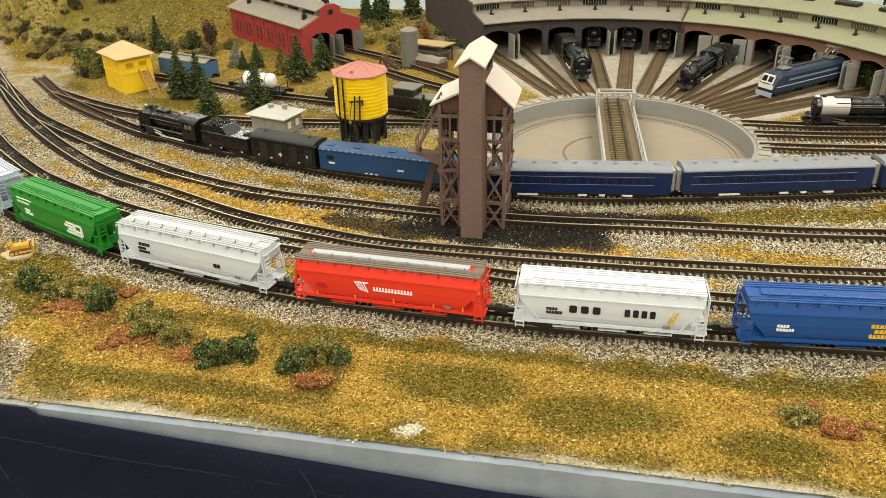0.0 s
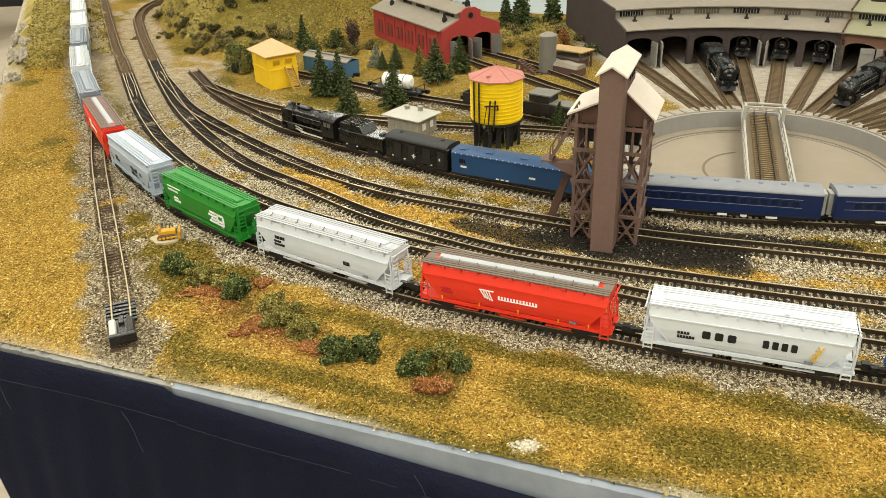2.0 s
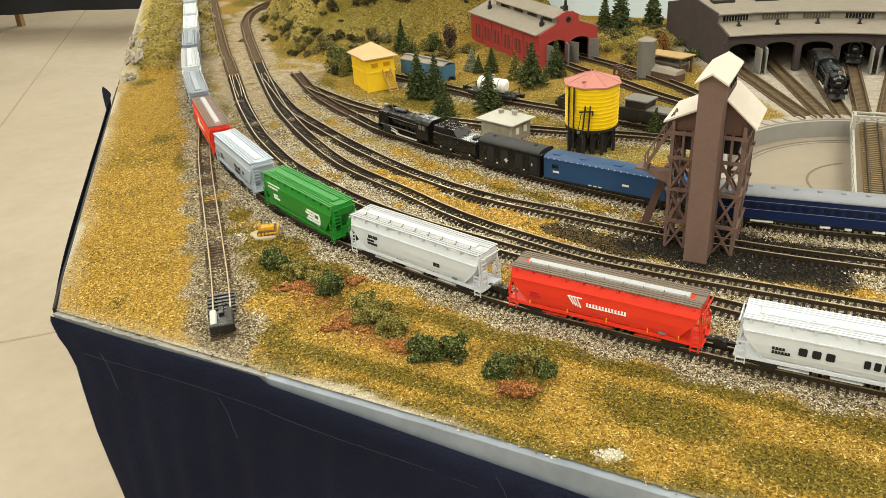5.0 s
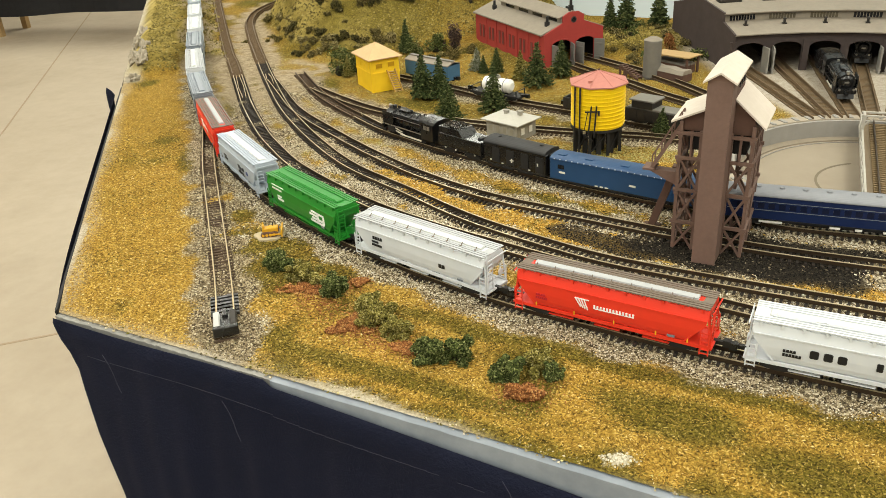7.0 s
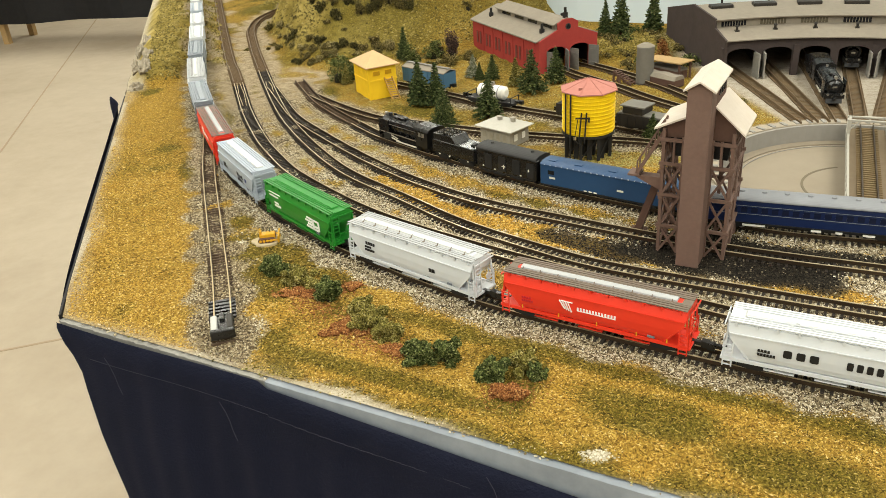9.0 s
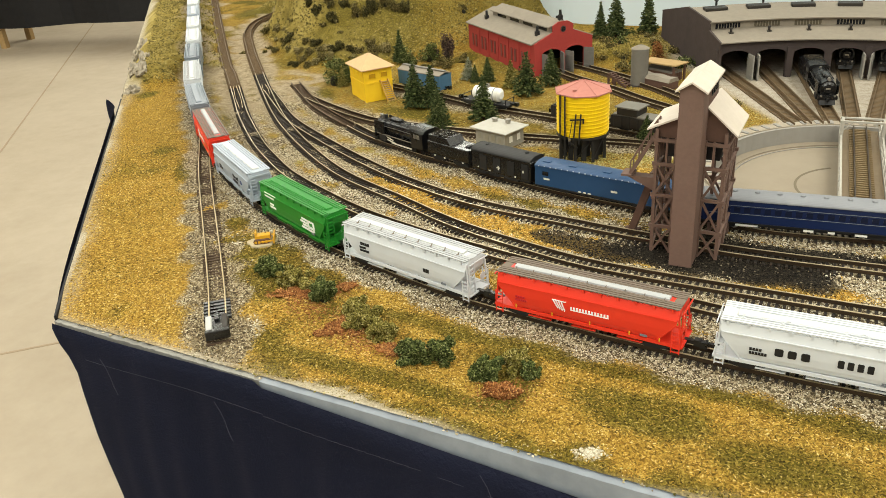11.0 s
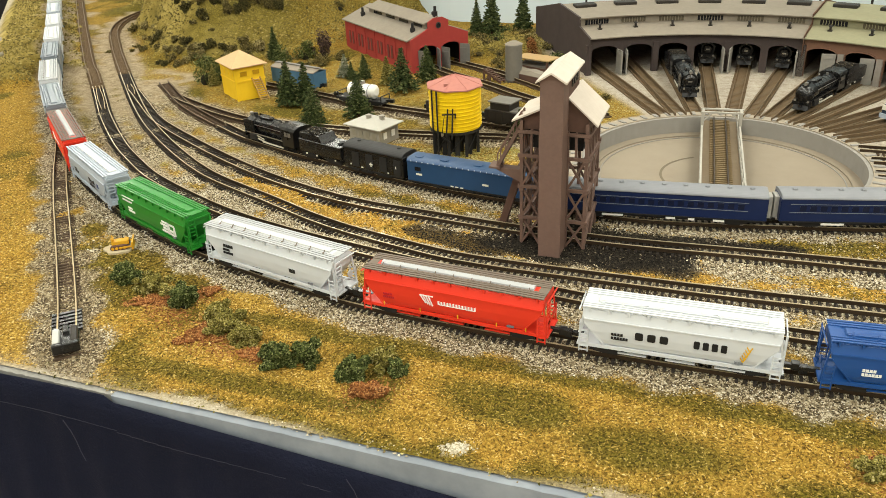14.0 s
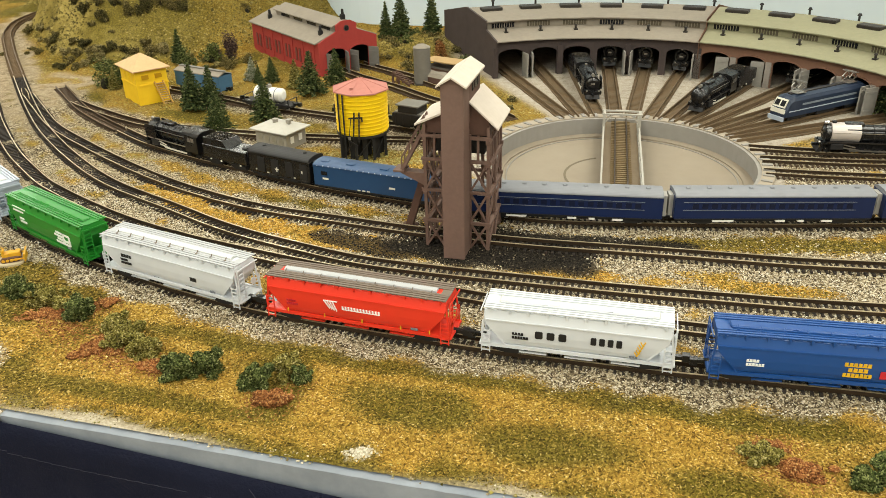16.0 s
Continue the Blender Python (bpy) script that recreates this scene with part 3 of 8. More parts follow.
def grains(name, p, size, material, label, flat=0.7, seed=3, parent=None, stretch=1.0, slim=1.0):
    """Many small irregular lumps as one mesh."""
    r = np.random.RandomState(seed)
    n = len(p)
    shape = SHAPE[None] * np.array((stretch, slim, 1.0)) * r.uniform(0.55, 1.25, (n, 5, 1)) + r.uniform(-0.25, 0.25, (n, 5, 3))
    a, b = r.uniform(0, 6.28, n), r.uniform(-0.6, 0.6, n)
    ca, sa, cb, sb = np.cos(a)[:, None], np.sin(a)[:, None], np.cos(b)[:, None], np.sin(b)[:, None]
    x, y, z = shape[..., 0], shape[..., 1], shape[..., 2]
    y, z = y * cb - z * sb, y * sb + z * cb
    x, y = x * ca - y * sa, x * sa + y * ca
    v = np.stack((x, y, z * flat), -1) * size[:, None, None] + p[:, None, :]
    f = (SIDES[None] + (np.arange(n) * 5)[:, None, None]).reshape(-1, 3)
    data = quick_mesh(name, v.reshape(-1, 3), f)
    data.materials.append(material)
    ob = new(name, data)
    if parent:
        ob.parent = parent
        return ob
    return tagged(ob, label, name.replace("_", " "), kind="stuff")


RUSTY = ((-.228, .396, .016, .008, -20), (-.190, .364, .012, .014, 20), (-.200, .405, .010, .008, 0), (-.150, .342, .014, .008, -10), (-.083, .3115, .014, .009, 0),
         (.148, .254, .014, .009, 0), (.142, .272, .012, .006, 0), (-.17, .352, .020, .010, -25), (-.215, .382, .014, .008, -20))


def scatter():
    r = np.random.RandomState(21)
    n = 2100000
    x, y = r.uniform(-0.72, 0.42, n), r.uniform(0.19, 1.05, n)
    front = (x - CORNER[0]) * -FRONT[1] + (y - CORNER[1]) * FRONT[0]
    side = (x - CORNER[0]) * LEFT[1] - (y - CORNER[1]) * LEFT[0]
    dist = np.hypot(x + 0.02, y)
    ok = (front > 0.003) & (side > 0.003) & (np.hypot(x - PIT[0], y - PIT[1]) > PIT_R + 0.012) & (r.uniform(0, 1, n) < np.clip((0.42 / dist) ** 1.6, 0, 1) * np.where((y > 0.66) & (side > 0.09), 0.45, 1.0))
    x, y, side = x[ok], y[ok], side[ok]
    ballast, green, coal, apron, plaster, dirt, gold = zones(x, y)
    z = terrain(x, y)
    rail_gap = np.full(len(x), 9.0)
    for line in LINES:
        rail_gap = np.minimum(rail_gap, near(x, y, line))
    pick = r.uniform(0, 1, len(x))
    size = (0.00030 + 0.00042 * r.uniform(0, 1, len(x)) ** 1.5) * np.clip(np.hypot(x, y) / 0.4, 0.85, 1.25) * np.where(y > 0.66, 0.8, 1.0) * np.where(side < 0.085, 0.78, 1.0)
    bare = np.clip(apron + plaster + dirt + 9 * ((z > 0.01) & (side > 0.12)), 0, 1)
    stone = (ballast * (1 - coal) > pick) & (bare < 0.5)
    lump = (coal > r.uniform(0.1, 1, len(x))) & (bare < 0.5) & ~stone
    grass = ~stone & ~lump & (bare < 0.5) & (coal < 0.45)
    is_green = grass & (green + 0.28 * (wobble(x, y, 55, 31) > 0.3) > r.uniform(0.05, 1.0, len(x)))
    is_straw = grass & ~is_green
    p = np.c_[x, y, z + r.uniform(-0.2, 0.9, len(x)) * size]
    p[:, 2] += np.where(stone & (rail_gap < 0.0078) & (coal < 0.4), 0.0003, 0.0)
    is_far = stone & (y + 0.03 * wobble(x, y, 30, 42) > 0.61)
    stone &= ~is_far
    is_side = stone & (near(x, y, SIDING) + 0.004 * wobble(x, y, 60, 43) < 0.021) & (near(x, y, MAIN) > 0.016)
    stone &= ~is_side
    is_gold = is_straw & (gold > 0.3)
    is_straw &= ~is_gold
    is_field = is_straw & (y + 0.03 * wobble(x, y, 30, 41) > 0.62) & (side > 0.09) & ~((np.hypot(x - 0.335, y - 0.655) < 0.07))
    is_straw &= ~is_field
    is_rusty = np.zeros(len(x), bool)
    for cx, cy, rx, ry, turn in RUSTY:
        is_rusty |= (is_straw | is_green) & (np.exp(-blob(x, y, cx, cy, rx * 1.35, ry * 1.35, turn) ** 2) > r.uniform(0.15, 1.5, len(x)))
    is_straw &= ~is_rusty
    is_green &= ~is_rusty
    grit = (plaster > 0.5) & (z < 0.01) & (pick < 0.6)
    keep = r.uniform(0, 1, len(x))
    for name, chosen, share, label, mat_, flat in (
            ("ballast", stone, 0.85, "loose pale grey and tan ballast stones", STONES, 0.8),
            ("siding_ballast", is_side, 0.85, "fine brown-grey ballast of the stub siding", SIDESTONES, 0.75),
            ("coal_spill", lump, 0.6, "spilled black coal and cinders round the tower", COALBITS, 0.8),
            ("straw_grass", is_straw, 0.7, "golden straw-coloured turf flock", STRAW, 0.75),
            ("olive_grass", is_green, 0.8, "olive green turf flock", OLIVE, 0.75),
            ("yard_gravel", is_far, 0.8, "dusty tan gravel of the far yard", FARSTONES, 0.6),
            ("field_grass", is_field, 0.75, "muted tan turf flock behind the yard", FIELD, 0.7),
            ("orange_grass", is_gold, 0.9, "orange-gold turf flock between the yard tracks", GOLDTURF, 0.75),
            ("rust_grass", is_rusty, 0.9, "rust-red turf flock between the bushes", RUST, 0.8),
            ("sand_grit", grit, 0.7, "pale sandy grit along the table edge", GRIT, 0.7)):
        sel = chosen & (keep < share)
        grains(name, p[sel], size[sel], mat_, label, flat, 5, stretch=2.0 if "grass" in name else 1.15, slim=0.6 if "grass" in name else 1.0)


HILLTURF = chips("hill_turf", (0.0, S(78, 70, 30)), (0.4, S(124, 110, 54)), (0.8, S(160, 142, 80)), (1.0, S(184, 166, 106)), drift=((0.86, 0.84, 0.62, 1), 20, 0.8))


def hill_turf():
    """Loose turf clumps that roughen the hillside."""
    r = np.random.RandomState(37)
    n = 230000
    x, y = r.uniform(-1.05, 0.05, n), r.uniform(0.80, 1.65, n)
    z = terrain(x, y)
    patch = np.maximum(ramp01(wobble(x, y, 22, 51) + 0.7 * wobble(x, y, 70, 52), -0.2, 1.0), 0.8 * (ramp01(x, -0.43, -0.38) + (x < -0.56)))
    foot = 1 - ramp01(z, 0.05, 0.11)
    ok = (z > 0.006) & (r.uniform(0, 1, n) < 0.16 + 0.6 * patch * (0.35 + 0.65 * foot)) & (near(x, y, LINE_3[:160], 4) > 0.014) & (near(x, y, LINE_2[:160], 4) > 0.014) & (near(x, y, MAIN, 4) > 0.018)
    ok &= ((x - CORNER[0]) * LEFT[1] - (y - CORNER[1]) * LEFT[0]) > 0.026
    x, y, z, patch = x[ok], y[ok], z[ok], patch[ok]
    size = r.uniform(0.0007, 0.0017, len(x)) * (0.7 + 0.7 * patch)
    grains("hill_turf", np.c_[x, y, z + 0.3 * size], size, HILLTURF, "clumpy olive turf on the model hillside", 0.8, 15)


def edge_chips():
    """Crumbs of plaster and turf that hang along the front rim, and one pale lump."""
    r = np.random.RandomState(61)
    for name, count, mat_, label, lo, hi in (("plaster_crumb", 1500, GRIT, "pale plaster crumbs along the front rim", -0.0045, 0.0018), ("rim_turf", 2600, LIMELEAF, "lime green turf crumbs along the front rim", -0.009, 0.0005)):
        s = r.uniform(0.02, 1.05, count)
        keep = np.sin(s * 47) + np.sin(s * 121 + 1) + np.sin(s * 19 + 2) * (1 if mat_ is GRIT else -1) + (s > 0.2) * (mat_ is not GRIT) > r.uniform(-0.6, 2.2, count)
        s = s[keep]
        out = r.uniform(lo, hi, len(s))
        p = CORNER + FRONT * s[:, None] + np.array((FRONT[1], -FRONT[0])) * out[:, None]
        inside = CORNER + FRONT * s[:, None] + np.array((FRONT[1], -FRONT[0])) * np.minimum(out, -0.0005)[:, None]
        size = r.uniform(0.0004, 0.0011, len(s))
        grains(name, np.c_[p, terrain(inside[:, 0], inside[:, 1]) - 0.0001], size, mat_, label, 0.7, 62)
    p = np.c_[-0.0395 + r.normal(0, 0.0036, 150), 0.2765 + r.normal(0, 0.0015, 150)]
    grains("plaster_lump", np.c_[p, terrain(p[:, 0], p[:, 1]) + 0.0002], r.uniform(0.0004, 0.0011, 150), PALECHIP, "pale broken plaster lump on the turf", 0.5, 63)


scatter()
hill_turf()
edge_chips()


# ---------------------------------------------------------------- table, skirt, hall
def edge_point(s, out=0.0, z=0.0):
    """A place along the table's edge: s > 0 along the front, s < 0 along the left side, out metres outside it."""
    if s >= 0:
        p, n = CORNER + FRONT * s, np.array((FRONT[1], -FRONT[0]))
    else:
        p, n = CORNER + LEFT * -s, np.array((-LEFT[1], LEFT[0]))
    return Vector((*(p + n * out), z))


def board(name, s0, s1, z0, z1, thick, material, label, steps=60, rough=0.0008, seed=1, category="table edge", inner=0.0004):
    """A slightly uneven board along the table's edge, set outside it."""
    r = random.Random(seed)
    bm = bmesh.new()
    rings = []
    for i in range(steps + 1):
        s = s0 + (s1 - s0) * i / steps
        a, b = r.uniform(-rough, rough), r.uniform(-rough, rough)
        top = z1(s) if callable(z1) else z1
        low = z0(s) if callable(z0) else z0
        rings.append([edge_point(s, inner, low), edge_point(s, thick + a, low), edge_point(s, thick + a * 0.5, top + b * 0.5), edge_point(s, inner, top + b)])
    loft(bm, rings)
    return lone(name, bm, material, label, category, kind="structure")


def rim_z(s):
    p = edge_point(s)
    return float(terrain(np.array([p.x]), np.array([p.y]))[0]) - 0.0009


board("fascia", 0.166, 1.26, -0.032, rim_z, 0.0038, FASCIA, "grey painted wooden fascia board with scuffed edge", 230, 0.0003, 2, inner=-0.0012)
board("trim", 0.0, 0.166, -0.012, rim_z, 0.0030, PLASTER, "rough grey plaster rim along the table edge", 90, 0.0006, 3, inner=-0.0012)
board("trim", -0.545, 0.0, -0.02, -0.001, 0.0022, TRIMBLACK, "thin black rim along the table side", 30, 0.0004, 4)
board("rock_face", -1.9, -0.545, -0.06, 0.001, 0.001, ROCK, "pale carved rock face on the layout side", 60, 0.002, 5, "rock")


HANG_Z = (-0.92, -0.30, -0.16, -0.10, -0.08, -0.038, -0.020, -0.010, 0.0)
HANG_OUT = (-0.030, -0.022, -0.0135, -0.0055, -0.0040, -0.0048, 0.0010, 0.0040, 0.0050)


def corner_hang(z):
    """How far the cloth stands out from the table's corner at a height."""
    return float(np.interp(z, HANG_Z, HANG_OUT))


def cloth_top(s):
    return -0.0032 - 0.0008 * math.sin(s * 31) if s < 0.166 else -0.006 - 0.012 * min(1.0, (s - 0.166) / 0.22)


def front_point(s, out, z):
    p = CORNER + FRONT * s + np.array((FRONT[1], -FRONT[0])) * out
    return Vector((*p, z))


def skirt_front():
    """Cloth that hangs from the front, with soft folds, from the table's corner on."""
    bm = bmesh.new()
    cols = []
    n, m = 190, 26
    for i in range(n + 1):
        s = 1.26 * (i / n) ** 1.25
        top = cloth_top(s)
        pull = math.exp(-s / 0.07)
        col = []
        for k in range(m + 1):
            u = k / m
            z = top + (FLOOR_Z + 0.02 - top) * u ** 2.2
            fold = 0.0012 * math.sin(s * 95) * min(1, u * 4) + 0.010 * u * math.sin(s * 21 + 2 * u) + 0.0016 * math.sin(s * 230 + k * 0.6)
            crease = 0.0011 * noise.noise(Vector((s * 16, z * 24, 1.0))) + 0.0005 * noise.noise(Vector((s * 60, z * 45, 4.0)))
            hem = 0.0011 if -0.016 < z - top < -0.002 else 0.0
            col.append(bm.verts.new(front_point(s + (0.0062 - corner_hang(z)) * pull, 0.0058 + (0.003 * min(1, u * 6) + fold * min(1.0, u * 3)) * (1 - pull) + max(-0.0008, crease * min(1.0, u * 8)) + hem, z)))
        cols.append(col)
    for a, b in zip(cols, cols[1:]):
        for i in range(m):
            bm.faces.new((a[i], b[i], b[i + 1], a[i + 1]))
    bmesh.ops.solidify(bm, geom=bm.faces[:], thickness=0.0012)
    t = thing("table_skirt", Matrix(), "dark navy cloth table skirt with a stitched hem", "table skirt")
    part("cloth", bm, CLOTH, t, smooth=True)
    bm = bmesh.new()
    for i in range(146):
        s = 0.030 + 1.20 * i / 146
        top = cloth_top(s) if s > 0.166 else -0.0050
        beam(bm, edge_point(s, 0.0099, top - 0.0150 - 0.001 * math.sin(s * 40)), edge_point(s + 0.0084, 0.0099, top - 0.0150 - 0.001 * math.sin(s * 40 + 0.25)), 0.00022)
    part("stitching", bm, plain("pale_thread", S(40, 43, 62), S(30, 33, 50)), t, "pale line of stitches")
    for s, dz in ((0.045, 0.0), (0.135, 0.006), (0.30, 0.0)):
        bm = bmesh.new()
        path = [edge_point(s + 0.010 * q + 0.0012 * math.sin(5 * q), 0.0102 + 0.0012 * q, -0.016 - dz - 0.024 * q) for q in (0, 0.25, 0.5, 0.75, 1.0)]
        for p, q in zip(path, path[1:]):
            beam(bm, p, q, 0.0003)
        part("seam", bm, plain("pale_crease", S(46, 49, 68), S(34, 37, 54)), t, "pale crease in the cloth")
    return t


def skirt_side():
    bm = bmesh.new()
    cols = []
    n, m = 90, 22
    for i in range(n + 1):
        s = -0.548 * i / n
        flare = 0.012 * max(0.0, (i / n - 0.93) / 0.07) ** 1.5
        lean = math.exp(s / 0.05)
        col = []
        for k in range(m + 1):
            u = k / m
            z = -0.002 + (FLOOR_Z + 0.02) * u ** 2.2
            fold = 0.002 * math.sin(s * 40) + 0.012 * u * math.sin(s * 24 + 2 * u)
            far = 0.0062 + 0.003 * (i / n) * min(1, 8 * u) + fold * u + flare
            z += 0.002 * (flare / 0.012) * (k < 3)
            col.append(bm.verts.new(edge_point(s, far * (1 - lean) + (corner_hang(z) - 0.0040) * lean, z)))
        cols.append(col)
    for a, b in zip(cols, cols[1:]):
        for i in range(m):
            bm.faces.new((a[i + 1], b[i + 1], b[i], a[i]))
    bmesh.ops.solidify(bm, geom=bm.faces[:], thickness=0.0012)
    t = thing("table_skirt", Matrix(), "dark navy cloth skirt on the short table side", "table skirt")
    part("cloth", bm, CLOTH, t, smooth=True)
    return t


skirt_front()
skirt_side()


def table_slab():
    """The plywood deck under the scenery, with the turntable pit left open."""
    a, b = CORNER + LEFT * 1.9 + np.array((0.012, 0.0)), CORNER + np.array((0.004, 0.008))
    c = CORNER + FRONT * 1.25 + np.array((0, 0.008))
    outline = [tuple(a), tuple(b), tuple(c), (0.85, 1.95)]
    bm = bmesh.new()
    lo = [bm.verts.new((x, y, -0.075)) for x, y in outline]
    hi = [bm.verts.new((x, y, -0.040)) for x, y in outline]
    bm.faces.new(lo[::-1])
    bm.faces.new(hi)
    for i in range(4):
        j = (i + 1) % 4
        bm.faces.new((lo[i], lo[j], hi[j], hi[i]))
    bmesh.ops.recalc_face_normals(bm, faces=bm.faces[:])
    t = thing("layout_table", Matrix(), "plywood layout table on square wooden legs", "table")
    part("deck", bm, LUMBER, t)
    for x, y in ((-0.32, 0.42), (0.6, 0.2), (-1.0, 1.8), (0.7, 1.8)):
        part("leg", nbox(x, x + 0.045, y, y + 0.045, FLOOR_Z, -0.0755), LUMBER, t)


table_slab()


def hall():
    bm = bmesh.new()
    box(bm, -10, 9, -7, 13, FLOOR_Z - 0.2, FLOOR_Z)
    lone("floor", bm, HALLFLOOR, "smooth beige concrete hall floor", "floor", kind="structure")
    for x, y, angle in ((-2.025, 1.327, 29.0), (-3.233, 3.565, 117.3)):
        bm = bmesh.new()
        box(bm, -6, 6, -0.004, 0.004, FLOOR_Z, FLOOR_Z + 0.0012 + 0.0003 * (angle > 90), Matrix.Translation((x, y, 0)) @ Matrix.Rotation(radians(angle), 4, "Z"))
        lone("floor_joint", bm, JOINT, "narrow brown joint in the concrete floor", "floor joint", "floor joints", "structure")
    for name, b in (("wall_west", (-10.2, -10, -7, 13)), ("wall_east", (9, 9.2, -7, 13)), ("wall_south", (-10, 9, -7.2, -7)), ("wall_north", (-10, 9, 13, 13.2))):
        lone(name, nbox(*b, FLOOR_Z - 0.2, 3.2), HALLWALL, "plain pale hall wall", "wall", kind="structure")
    lone("ceiling", nbox(-10.2, 9.2, -7.2, 13.2, 3.2, 3.4), HALLWALL, "plain pale hall ceiling", "ceiling", kind="structure")
    for lamp in [o for o in scene.objects if o.type == "LIGHT"]:
        x, y = lamp.matrix_world.translation.xy
        lone("lamp_housing", nbox(x - 0.3, x + 0.3, y - 1.25, y + 1.25, 2.98, 3.2, bevel=0.02), WHITEPLASTIC, "white ceiling light housing", "ceiling light", "hall lights")


hall()


def far_table():
    """The neighbouring layout across the hall: a black-skirted table on short feet."""
    m = Matrix.Translation((-4.3, 5.33, 0)) @ Matrix.Rotation(radians(2), 4, "Z")
    t = thing("skirted_table", m, "distant table with a black cloth skirt and light wooden feet", "table")
    bm = bmesh.new()
    front = []
    for i in range(61):
        x = -3.2 + 6.0 * i / 60
        front.append((x, 0.02 * math.sin(x * 9)))
    rings = [[(x, y, FLOOR_Z + 0.17 + 0.012 * math.sin(x * 3.1)), (x, y + 0.012, FLOOR_Z + 0.17 + 0.012 * math.sin(x * 3.1)), (x, y + 0.012, -0.05), (x, y, -0.05)] for x, y in front]
    loft(bm, rings)
    part("skirt", bm, TRIMBLACK, t, "black cloth skirt")
    part("tabletop", nbox(-3.2, 2.8, 0.04, 0.42, -0.09, -0.05), LUMBER, t)
    for x in (-2.6, -0.53, 1.2, 2.6):
        part("foot", nbox(x, x + 0.045, 0.05, 0.095, FLOOR_Z, -0.09), LUMBER, t)
        part("foot", nbox(x, x + 0.045, 0.36, 0.405, FLOOR_Z, -0.09), LUMBER, t)


far_table()


def backdrop():
    line = smooth_line([(-1.25, 2.35), (-0.75, 2.0), (-0.36, 1.60), (-0.18, 1.28), (-0.05, 1.195), (0.15, 1.165), (0.40, 1.12), (0.62, 1.0), (0.83, 0.84)], 8, 2)
    bm = bmesh.new()
    inner, outer = line, offset_line(line, 0.006)
    loft(bm, [[(*a, -0.04), (*b, -0.04), (*b, 0.42), (*a, 0.42)] for a, b in zip(inner, outer)])
    lone("backdrop", bm, SKYBOARD, "pale blue painted sky board behind the layout", "backdrop", kind="structure", smooth=False)


backdrop()


def rock_outcrop(s, out, w, d, h, seed):
    p = edge_point(s, -out)
    bm = bmesh.new()
    bmesh.ops.create_icosphere(bm, subdivisions=4, radius=1.0)
    for v in bm.verts:
        q = v.co * 2.2 + Vector((seed, 2.0 * seed, 0))
        k = 0.85 + 0.45 * noise.noise(q) + 0.34 * abs(noise.noise(q * 2.6)) + 0.10 * noise.noise(q * 7)
        v.co = Vector((v.co.x * w * k, v.co.y * d * k, v.co.z * h * k))
    a = math.atan2(LEFT[1], LEFT[0])
    lone("rock_outcrop", bm, ROCK, "pale grey carved plaster rock on the layout edge", "rock", "edge rocks", m=Matrix.Translation((p.x, p.y, ground_z(p.x, p.y) - h * 0.25)) @ Matrix.Rotation(a, 4, "Z"))


for k, (s, out, w, d, h) in enumerate([(-0.568, 0.012, 0.012, 0.010, 0.008), (-0.600, 0.024, 0.020, 0.009, 0.012), (-0.632, 0.012, 0.024, 0.008, 0.012), (-0.672, 0.024, 0.022, 0.008, 0.010), (-0.72, 0.012, 0.026, 0.008, 0.012), (-0.80, 0.016, 0.03, 0.008, 0.012)]):
    rock_outcrop(s, out, w, d, h, 3 + k)


# ---------------------------------------------------------------- track
TIE_MESH = {}


def tie_mesh(material):
    if material.name not in TIE_MESH:
        bm = nbox(-0.00078, 0.00078, -0.0078, 0.0078, 0.0, 0.0019, bevel=0.0002)
        data = bpy.data.meshes.new("tie")
        bm.to_mesh(data)
        bm.free()
        data.materials.append(material)
        TIE_MESH[material.name] = data
    return TIE_MESH[material.name]


LATE = []  # single ties, laid at the end


